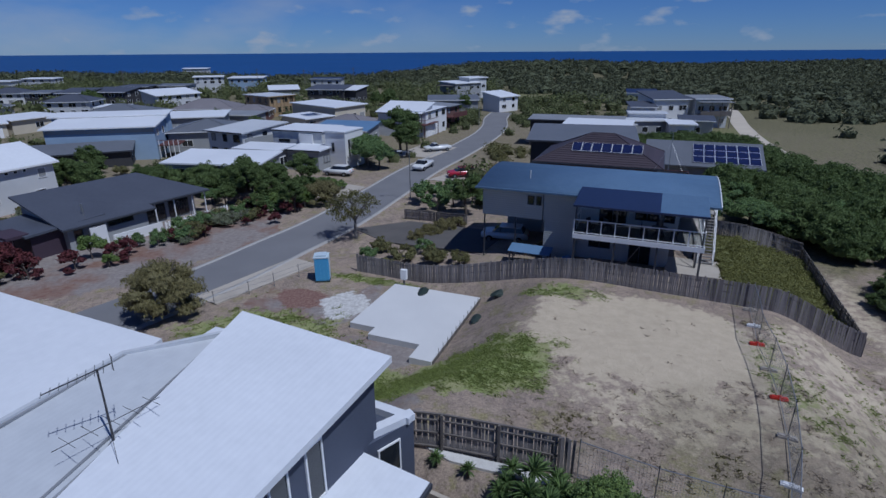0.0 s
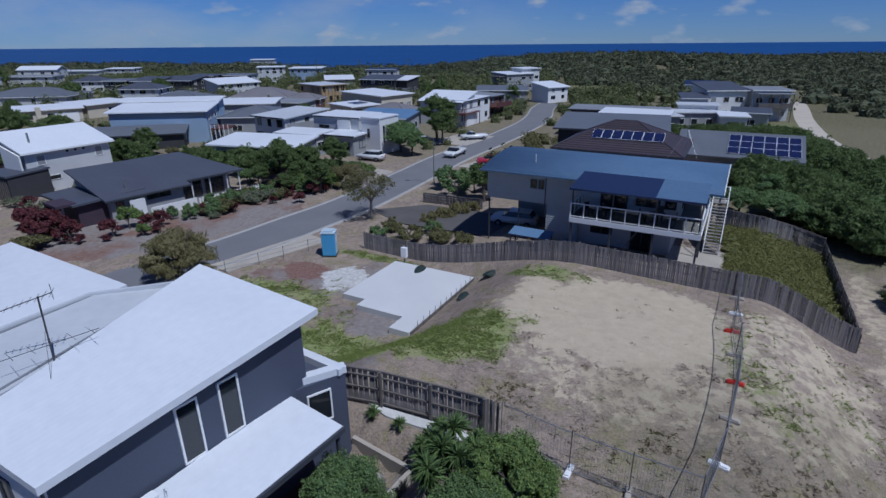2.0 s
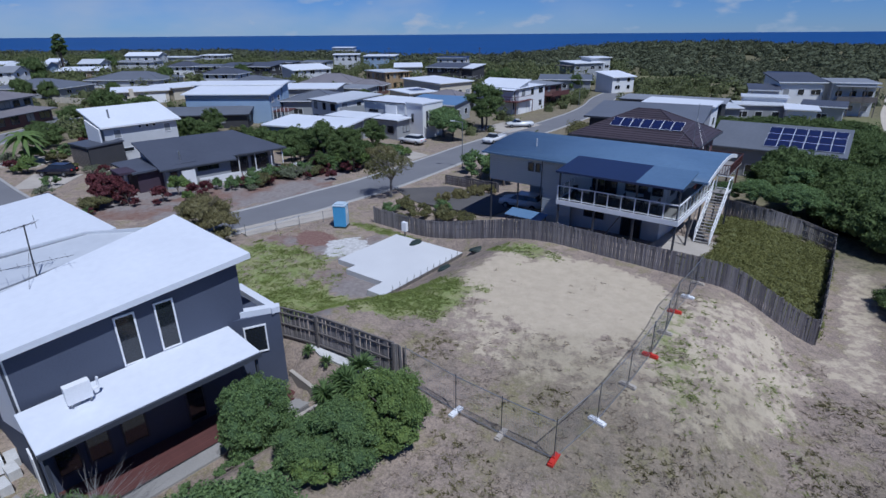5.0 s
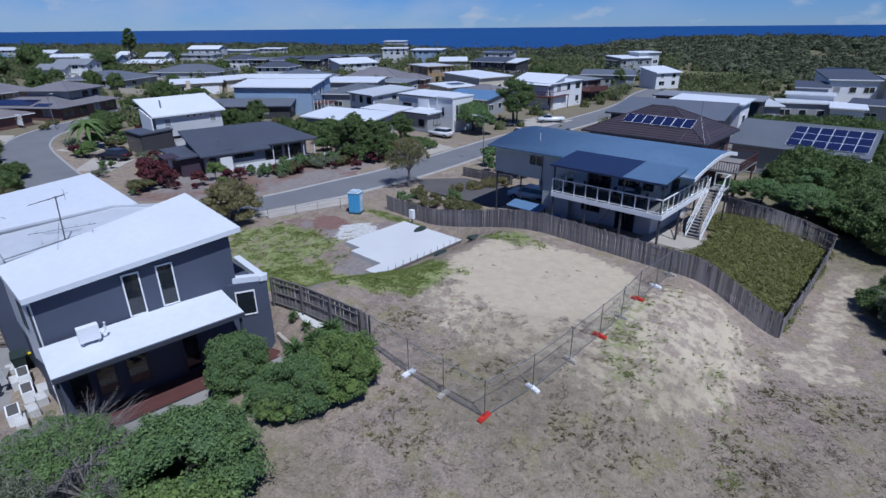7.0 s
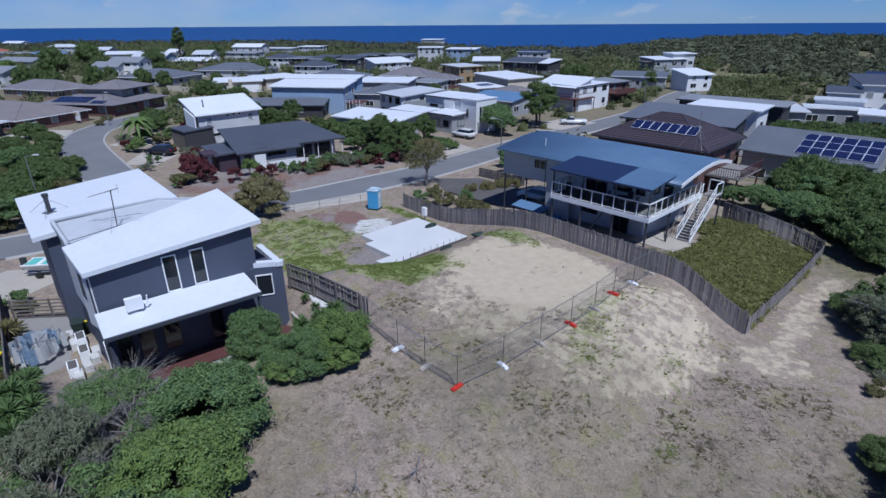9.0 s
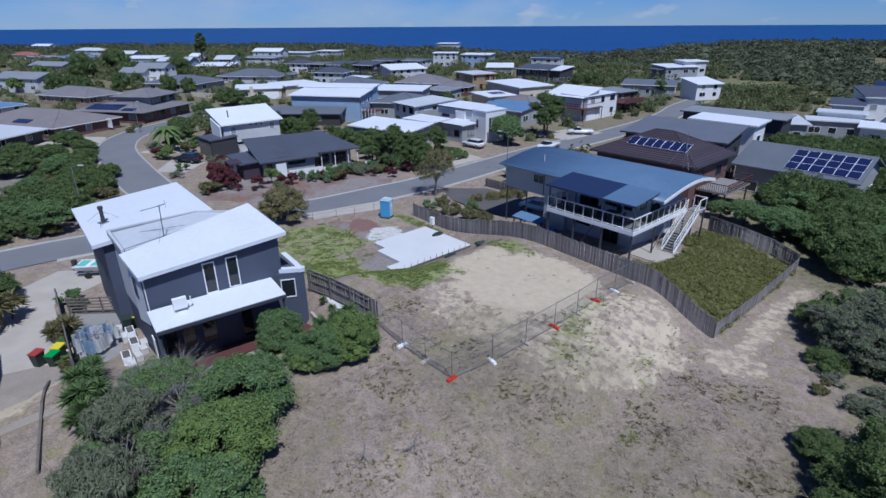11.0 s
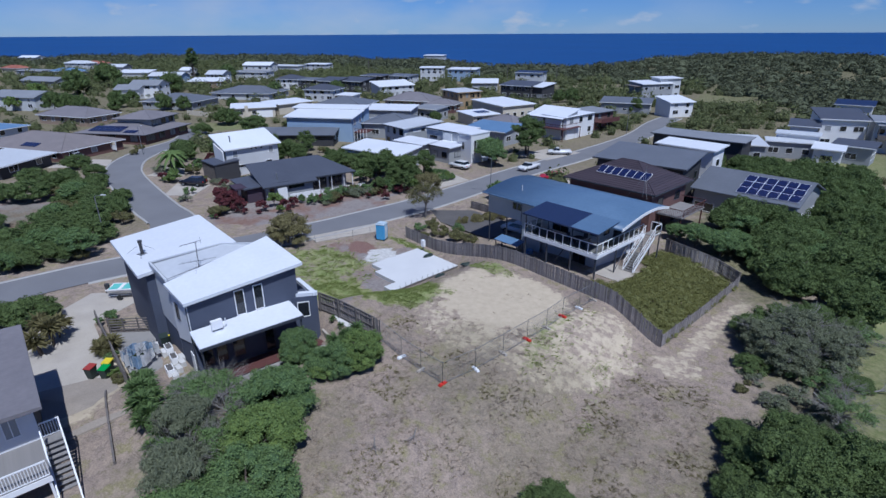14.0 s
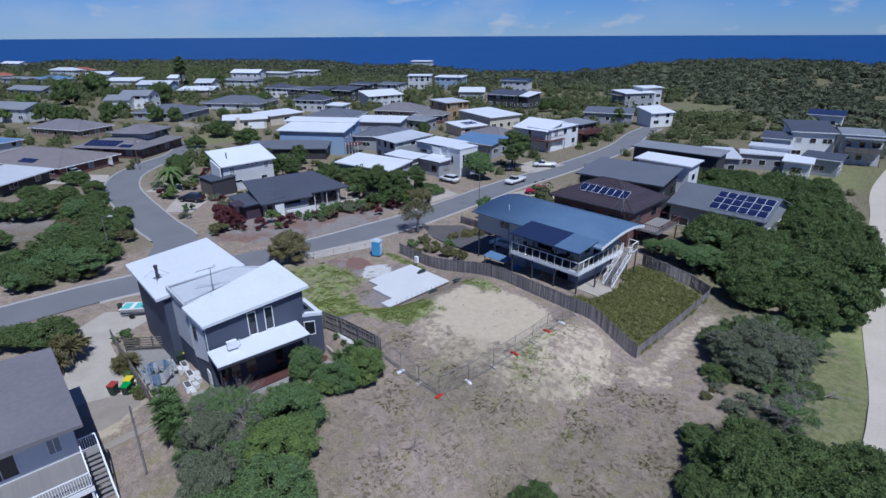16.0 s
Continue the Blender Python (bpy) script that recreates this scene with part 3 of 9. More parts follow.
# ---- roads ----
def spline(pts, step=1.2):
    """Points along a smooth line through pts."""
    out = []
    for i in range(len(pts) - 1):
        p0, p1, p2, p3 = (Vector(pts[max(0, min(len(pts) - 1, i + k))]) for k in (-1, 0, 1, 2))
        n = max(2, int((p2 - p1).length / step))
        for k in range(n):
            t = k / n
            out.append(0.5 * ((2 * p1) + (p2 - p0) * t + (2 * p0 - 5 * p1 + 4 * p2 - p3) * t * t + (3 * p1 - p0 - 3 * p2 + p3) * t ** 3))
    out.append(Vector(pts[-1]))
    return out


def ribbon(name, line, half, lift, material, label, category, offset=0.0, thick=0.0, z_of=None):
    """A strip that follows the ground along a line."""
    bm, prev = bmesh.new(), None
    for i, c in enumerate(line):
        d = (line[min(i + 1, len(line) - 1)] - line[max(i - 1, 0)]).normalized()
        nrm = Vector((-d.y, d.x))
        row = []
        for s in (-1.0, -0.5, 0.0, 0.5, 1.0):
            p = c + nrm * (offset + s * half)
            zz = (height(p.x, p.y, False) if z_of is None else z_of(p.x, p.y)) + lift
            row.append(bm.verts.new((p.x, p.y, zz)))
        if thick:
            for e in (0, 4):
                v = row[e].co
                row.insert(0 if e == 0 else len(row), bm.verts.new((v.x, v.y, v.z - thick)))
        if prev:
            for k in range(len(row) - 1):
                bm.faces.new((prev[k], row[k], row[k + 1], prev[k + 1]))
        prev = row
    bmesh.ops.recalc_face_normals(bm, faces=bm.faces)
    ob = part(name, bm, material, None, "", True)
    return tagged(ob, label, category, kind="structure")


def road_z(x, y):
    return height(x, y, False)


ROAD_1 = spline([(-56, -40), (-45, -14), (-36.2, 6), (-31.8, 15.5), (-25, 26), (-18.2, 36.6), (-14.3, 45), (-10.8, 53), (-6.9, 66), (-3.2, 79), (2.0, 93), (6.4, 106), (10.2, 119), (12.6, 132), (14, 147), (17, 162)])
ROAD_2 = spline([(-30.5, 20), (-37.5, 29.6), (-46, 33.5), (-54, 37), (-65.5, 42.3), (-72, 46.5), (-77.5, 52), (-82, 60), (-86, 72), (-96, 84)])


ribbon("road_1", ROAD_1, 2.9, 0.07, M_ASPHALT, "grey asphalt street winding through the houses", "road")
ribbon("road_2", ROAD_2, 2.9, 0.085, M_ASPHALT, "grey asphalt side street curving away", "road")
ribbon("kerb", [p for p in ROAD_1 if p.y > 14], 0.16, 0.16, M_KERB, "pale concrete kerb beside the street", "kerb", offset=-3.05, thick=0.3)
ribbon("kerb", [p for p in ROAD_1 if p.y > 34], 0.16, 0.16, M_KERB, "pale concrete kerb beside the garden", "kerb", offset=3.05, thick=0.3)
ribbon("kerb", [p for p in ROAD_1 if p.y < 19], 0.16, 0.16, M_KERB, "pale concrete kerb beside the bushes", "kerb", offset=3.05, thick=0.3)
ribbon("kerb", [p for p in ROAD_2 if p.x < -37.5], 0.16, 0.17, M_KERB, "pale concrete kerb of the side street", "kerb", offset=-3.05, thick=0.3)
ribbon("kerb", [p for p in ROAD_2 if p.x < -39], 0.16, 0.17, M_KERB, "pale concrete kerb beside the dark bushes", "kerb", offset=3.05, thick=0.3)
TRACK = spline([(42.5, 16), (45.5, 26), (47.6, 38), (50.4, 53), (54.8, 70), (58.2, 84), (62.5, 103), (71.8, 129), (82, 153), (92, 179), (100, 205)], 3)
ribbon("track", TRACK, 1.9, 0.06, M_TRACK, "pale sandy track between the scrub and grass", "track")


def pad(name, pts, lift, material, label, category, kind="structure", thick=0.25, flat=None):
    """A slab with the outline pts laid on the ground."""
    c = Vector((sum(p[0] for p in pts) / len(pts), sum(p[1] for p in pts) / len(pts)))
    bm = bmesh.new()
    if flat is None:
        tops = [height(p[0], p[1], False) + lift for p in pts]
    else:
        tops = [flat] * len(pts)
    prism(bm, pts, [t - thick for t in tops], tops)
    bmesh.ops.recalc_face_normals(bm, faces=bm.faces)
    return tagged(part(name, bm, material), label, category, kind=kind)


# driveways and crossings
pad("pavement", [(-25.6, 5.2), (-15.5, -1.2), (-11.6, 3.6), (-20.9, 7.8), (-21.6, 15.0), (-27.2, 11.6)], 0.05, M_CONCRETE, "pale concrete driveway beside the grey house", "driveway")
pad("pavement", [(-15.4, -1.15), (-6.0, -3.4), (-4.2, 0.2), (-12.1, 3.5)], 0.06, M_APRON, "stained concrete apron behind the house", "driveway")
pad("pavement", [(-17.6, 33.9), (-15.4, 32.8), (-9.8, 40.6), (-12.4, 42.2)], 0.10, M_CONCRETE, "pale concrete crossing in front of the vacant lot", "pavement")
pad("pavement", [(-8.3, 50.6), (-4.6, 46.5), (4.6, 41.6), (7.4, 47.0), (-2.6, 53.2)], 0.05, M_DRIVE, "dark gravel driveway under the raised house", "driveway")
pad("pavement", [(-12.4, 61.3), (-18.4, 66.0), (-16.0, 72.5), (-9.9, 68.8)], 0.07, M_CONCRETE, "pale concrete driveway of the white house", "driveway")
pad("pavement", [(-1.6, 89.8), (-8.5, 92.5), (-4.0, 103.5), (3.0, 100.3)], 0.07, M_CONCRETE, "pale concrete driveway across the street", "driveway")
pad("pavement", [(-51.2, 38.8), (-46.8, 40.8), (-49.5, 46.8), (-55.2, 44.6)], 0.07, M_CONCRETE, "pale concrete parking bay", "driveway")
pad("pavement", [(-63.8, 45.2), (-58.0, 47.2), (-60.0, 53.0), (-66.0, 51.0)], 0.07, M_CONCRETE, "pale concrete parking bay by the palm", "driveway")
pad("pavement", [(-81.5, 50.5), (-76.8, 46.9), (-86.0, 40.5), (-91.0, 47.0)], 0.07, M_CONCRETE, "pale concrete driveway of the brown house", "driveway")
pad("pavement", [(-97.0, 104.0), (-92.0, 99.0), (-99.0, 117.0), (-106.0, 115.0)], 0.07, M_CONCRETE, "pale concrete driveway of the cream house", "driveway")
pad("pavement", [(-1.5, 73.0), (4.5, 70.8), (9.2, 74.6), (2.5, 79.0)], 0.07, M_CONCRETE, "pale concrete forecourt across the street", "driveway")

# the vacant lot's slab
slab = thing("house_slab", pose(*pq(-15.05, 25.75), 0.0, 0, 0, LOT), "clean white concrete house slab on the vacant lot", "slab")
bm = bmesh.new()
prism(bm, [(0, 0), (1.9, 0), (1.9, -0.95), (5.55, -0.95), (5.55, -2.5), (7.0, -2.5), (7.0, 6.75), (0, 6.75)], -0.45, 0.0)
part("deck", bm, M_SLAB, slab)
bm = bmesh.new()
for i in range(11):
    tube(bm, (7.1, -1.6 + i * 0.75, -0.3), (7.1, -1.6 + i * 0.75, 0.42), 0.018, 5)
box(bm, 7.02, -2.4, -0.35, 0.05, 9.1, 0.33)
part("formwork", bm, M_TIMBER, slab, "timber edge boards with steel starter bars")
for nm, (p, q), s, lab in (("torn_sheeting", (-12.4, 31.9), 0.55, "small dark heap of torn sheeting on the slab"), ("torn_sheeting", (-7.2, 29.0), 0.5, "dark scrap heap beside the slab"), ("torn_sheeting", (-6.6, 32.6), 0.6, "dark scrap heap against the cut bank")):
    bm = bmesh.new()
    bmesh.ops.create_icosphere(bm, subdivisions=2, radius=s)
    for v in bm.verts:
        v.co = Vector((v.co.x * 1.4, v.co.y * 0.7, max(-0.05, v.co.z * 0.45))) * (1 + 0.35 * noise.noise(v.co * 4))
    ob = part(nm, bm, M_BIN_DARK)
    ob.matrix_basis = pose(*pq(p, q), (0.0 if p < -9 else height(*pq(p, q)) + 0.05), 0, 0, random.uniform(0, 90))
    tagged(ob, lab, "debris")

# portable toilet
loo = thing("portable_toilet", pose(-8.55, 37.5, height(-8.55, 37.5), 0, 0, 8), "bright blue portable toilet beside the street fence", "toilet")
part("skid", boxes((-0.6, -0.62, 0, 1.2, 1.24, 0.12)), M_BIN_DARK, loo)
bm = boxes((-0.55, -0.55, 0.12, 1.1, 1.1, 1.95))
part("cabin", bm, M_PLASTIC_BLUE, loo)
for i in range(4):
    part("rib", boxes((-0.52 + i * 0.29, -0.577, 0.2, 0.14, 0.03, 1.8)), M_PLASTIC_BLUE, loo)
    part("rib", boxes((0.547, -0.48 + i * 0.27, 0.2, 0.03, 0.13, 1.8)), M_PLASTIC_BLUE, loo)
bm = bmesh.new()
prism(bm, [(-0.6, -0.6), (0.6, -0.6), (0.6, 0.6), (-0.6, 0.6)], 2.05, 2.13)
prism(bm, [(-0.42, -0.42), (0.42, -0.42), (0.42, 0.42), (-0.42, 0.42)], 2.13, 2.26)
part("roof", bm, M_PLASTIC_PALE, loo, "pale domed plastic roof")
door = part("door", boxes((0.57, -0.36, 0.2, 0.03, 0.72, 1.75)), M_PLASTIC_PALE, loo, "paler blue door")
part("sticker", boxes((0.6, -0.2, 1.25, 0.006, 0.4, 0.4)), M_TRIM, door)
box_thing = thing("meter_box", pose(*pq(-14.5, 33.0), height(*pq(-14.5, 33.0)), 0, 0, LOT), "white power box on a post beside the paling fence", "power box")
part("post", boxes((-0.05, -0.05, 0, 0.1, 0.1, 0.75)), M_STEEL, box_thing)
part("case", boxes((-0.24, -0.16, 0.7, 0.48, 0.32, 0.8)), M_TRIM, box_thing)


# ---- fences ----
def paling_fence(label, pts, high, gap=0.125, wide=0.108, rails_side=-1, category="fence", cap=True, posts=2.4, limit=300):
    """A paling fence along pts: separate palings, posts and rails that follow the ground."""
    root = thing("fence", Matrix.Identity(4), label, category)
    paling = mesh_from("paling", *paling_mesh(wide, high), M_PALING)
    line = spline(pts, 0.05)
    done, nxt, count, post_at = 0.0, 0.0, 0, 0.0
    rows, prev_post = [], None
    for a, b in zip(line, line[1:]):
        seg = (b - a).length
        while nxt <= done + seg and seg > 0:
            c = a + (b - a) * ((nxt - done) / seg)
            ang = math.degrees(math.atan2(b.y - a.y, b.x - a.x))
            z = height(c.x, c.y, False) - 0.02
            m = pose(c.x, c.y, z + random.uniform(-0.015, 0.015), random.uniform(-1.2, 1.2), random.uniform(-1.2, 1.2), ang + random.uniform(-5, 5))
            if count < limit:
                link("paling", paling, root, m=m)
            count += 1
            rows.append((c, z, ang))
            nxt += gap
        done += seg
    step = int(posts / gap)
    post = mesh_from("post", *box_mesh(-0.05, -0.05, 0, 0.1, 0.1, high + 0.05), M_TIMBER)
    marks = list(range(0, len(rows), step))
    if len(rows) - 1 - marks[-1] > step // 3:
        marks.append(len(rows) - 1)
    for k, i in enumerate(marks):
        c, z, ang = rows[i]
        n = Vector((-math.sin(radians(ang)), math.cos(radians(ang)))) * (0.075 * -rails_side)
        link("post", post, root, m=pose(c.x - n.x, c.y - n.y, z, 0, 0, ang))
        if k:
            c0, z0, a0 = rows[marks[k - 1]]
            for h in (0.25, high * 0.52, high - 0.25):
                bm = bmesh.new()
                o = n * 0.45
                tube(bm, (c0.x - o.x, c0.y - o.y, z0 + h), (c.x - o.x, c.y - o.y, z + h), 0.042, 4)
                part("rail", bm, M_TIMBER, root)
            if cap:
                bm = bmesh.new()
                tube(bm, (c0.x, c0.y, z0 + high + 0.02), (c.x, c.y, z + high + 0.02), 0.055, 4)
                part("cap_rail", bm, M_TIMBER, root)
    return root


def box_mesh(x, y, z, sx, sy, sz):
    v = [(x + sx * i, y + sy * j, z + sz * k) for k in (0, 1) for j in (0, 1) for i in (0, 1)]
    return v, [(0, 2, 3, 1), (4, 5, 7, 6), (0, 1, 5, 4), (2, 6, 7, 3), (0, 4, 6, 2), (1, 3, 7, 5)]


def paling_mesh(w, h):
    return box_mesh(-w / 2, -0.009, 0, w, 0.018, h)


paling_fence("tall weathered grey paling fence behind the vacant lot", [pq(-19.6, 34.5), pq(-8, 33.9), pq(2, 33.2), pq(8.5, 32.8), pq(9.1, 32.75), pq(12, 32.72), pq(15.3, 32.75)], 1.55, rails_side=1, cap=False)
paling_fence("weathered grey paling fence along the vegetated block", [pq(15.35, 32.9), pq(15.45, 41), pq(15.4, 49.7)], 1.2, rails_side=1, cap=False)
paling_fence("dark timber fence behind the vegetated block", [pq(15.3, 49.8), pq(13.6, 50.2), pq(10.6, 49.4), pq(7.2, 50.2)], 1.5)
paling_fence("grey timber fence with heavy rails beside the garden court", [(-0.6, 15.2), (2.2, 14.7), (6.5, 13.45)], 1.75, rails_side=-1, posts=2.3)
paling_fence("low dark timber fence beside the gravel driveway", [(-3.2, 54.2), (0.5, 53.0), (3.6, 51.6)], 1.1, posts=1.8)
paling_fence("grey timber side fence between the street and garden", [(-25.6, 60.6), (-19.6, 63.6)], 1.1, posts=1.8)


def low_street_fence():
    """Wire fence with star posts along the lot's street side."""
    root = thing("wire_fence", Matrix.Identity(4), "thin wire fence on steel posts along the street side", "fence")
    line = spline([(-17.0, 31.6), (-13.6, 34.6), (-9.6, 39.2)], 1.6)
    prev = None
    for c in line:
        z = height(c.x, c.y)
        bm = bmesh.new()
        tube(bm, (c.x, c.y, z), (c.x, c.y, z + 1.15), 0.028, 5)
        part("post", bm, M_STEEL, root)
        if prev:
            for h in (0.3, 0.7, 1.05):
                bm = bmesh.new()
                tube(bm, (prev.x, prev.y, height(prev.x, prev.y) + h), (c.x, c.y, z + h), 0.01, 4)
                part("wire", bm, M_STEEL, root)
        prev = c


low_street_fence()


def temp_panel(a, b, foot_mat, foot_label, panel_high=1.75):
    """One panel of temporary fencing from a to b, with the foot block at b."""
    a, b = Vector(a), Vector(b)
    za, zb = height(*a), height(*b)
    root = thing("temporary_fence_panel", pose(a.x, a.y, za), "temporary mesh fence panel on the dry ground", "fence panel", "temporary fence panels")
    d = Vector((b.x - a.x, b.y - a.y, zb - za))
    bm, up = bmesh.new(), Vector((0, 0, 1))
    p0, p1 = Vector((0, 0, 0.12)), d + Vector((0, 0, 0.12))
    for s, e in ((p0, p1), (p0 + up * panel_high * 0.93, p1 + up * panel_high * 0.93), (p0, p0 + up * panel_high), (p1, p1 + up * panel_high)):
        tube(bm, s, e, 0.02, 5)
    part("frame", bm, M_STEEL, root)
    bm, n = bmesh.new(), 22
    for i in range(1, n):
        s = p0 + d * (i / n)
        tube(bm, s, s + up * panel_high * 0.93, 0.0035, 3)
    for i in range(1, 13):
        h = up * panel_high * 0.93 * i / 13
        tube(bm, p0 + h, p1 + h, 0.0035, 3)
    part("wire_mesh", bm, M_STEEL, root)
    bm = boxes((-0.36, -0.11, 0, 0.72, 0.22, 0.1), (-0.3, -0.08, 0.1, 0.6, 0.16, 0.05), (-0.06, -0.06, 0.15, 0.12, 0.12, 0.06))
    bmesh.ops.bevel(bm, geom=bm.edges, offset=0.015, segments=1)
    ob = part("foot_block", bm, foot_mat, root, foot_label)
    ob.matrix_basis = pose(d.x, d.y, d.z, 0, 0, math.degrees(math.atan2(d.y, d.x)) + 90)


temp_panel((6.6, 13.3), (9.05, 12.25), M_TRIM, "white concrete fence foot on the dry ground")
temp_panel((9.05, 12.25), (11.0, 11.6), M_CONCRETE, "grey concrete fence foot on the dry ground")
temp_panel((11.0, 11.6), (13.05, 10.95), M_RED, "bright red fence foot at the corner")
temp_panel((13.05, 10.95), (14.5, 13.3), M_TRIM, "white fence foot on the dry ground")
temp_panel((14.5, 13.3), (15.7, 15.7), M_CONCRETE, "grey fence foot on the dry ground")
temp_panel((15.7, 15.7), (16.75, 18.15), M_RED, "bright red fence foot on sandy ground")
temp_panel((16.75, 18.15), (17.6, 20.5), M_CONCRETE, "grey fence foot on the sand")
temp_panel((17.6, 20.5), (18.3, 22.9), M_RED, "bright red fence foot on the sand")
temp_panel((18.3, 22.9), (19.2, 24.9), M_TRIM, "white fence foot near the paling fence")
temp_panel((19.2, 24.9), (20.0, 26.9), M_CONCRETE, "grey fence foot by the paling fence")

# ---- windows, shared by the houses ----
WINDOW_MESHES = {}


def window(parent, w, h, m, frame_mat=M_TRIM, glass=M_GLASS, bars=1, name="window", sill=True):
    """A window w by h in the local x-z plane of m, facing -y: frame with pane as its part."""
    key = (round(w, 2), round(h, 2), frame_mat.name, glass.name, bars)
    if key not in WINDOW_MESHES:
        f = 0.06
        out_, in_ = [(0, 0), (w, 0), (w, h), (0, h)], [(f, f), (w - f, f), (w - f, h - f), (f, h - f)]
        vs = [(px, py, pz) for py in (-0.05, 0.04) for pts in (out_, in_) for px, pz in pts]
        fs = []
        for k in range(4):
            j = (k + 1) % 4
            fs += [(k, j, 4 + j, 4 + k), (8 + j, 8 + k, 12 + k, 12 + j), (j, k, 8 + k, 8 + j), (4 + k, 4 + j, 12 + j, 12 + k)]
        me = mesh_from("window_frame", vs, fs, frame_mat)
        WINDOW_MESHES[("mullion", key)] = mesh_from("mullion", *box_mesh(-0.025, -0.045, f, 0.05, 0.07, h - 2 * f), frame_mat)
        WINDOW_MESHES[key] = (me, mesh_from("pane", *box_mesh(f * 0.5, -0.01, f * 0.5, w - f, 0.02, h - f), glass))
    fm, pm = WINDOW_MESHES[key]
    ob = link(name, fm, parent, m=m)
    link("pane", pm, ob)
    for k in range(1, bars):
        link("mullion", WINDOW_MESHES[("mullion", key)], ob, m=pose(w * k / bars, 0, 0))
    return ob


def wall_place(a, b, along, z):
    """The pose of a window on the wall from a to b (outside on its right hand), metres along, at height z."""
    a, b = Vector(a), Vector(b)
    d = (b - a).normalized()
    n = Vector((d.y, -d.x))
    c = a + d * along + n * 0.012
    return pose(c.x, c.y, z, 0, 0, math.degrees(math.atan2(d.y, d.x)))


# ---- houses along the streets ----
FOOTPRINTS = []


def clear_of_houses(x, y, m=1.2):
    for hx, hy, e1, e2, w, d in FOOTPRINTS:
        a, b = (x - hx) * e1.x + (y - hy) * e1.y, (x - hx) * e2.x + (y - hy) * e2.y
        if -m < a < w + m and -m < b < d + m:
            return False
    return True


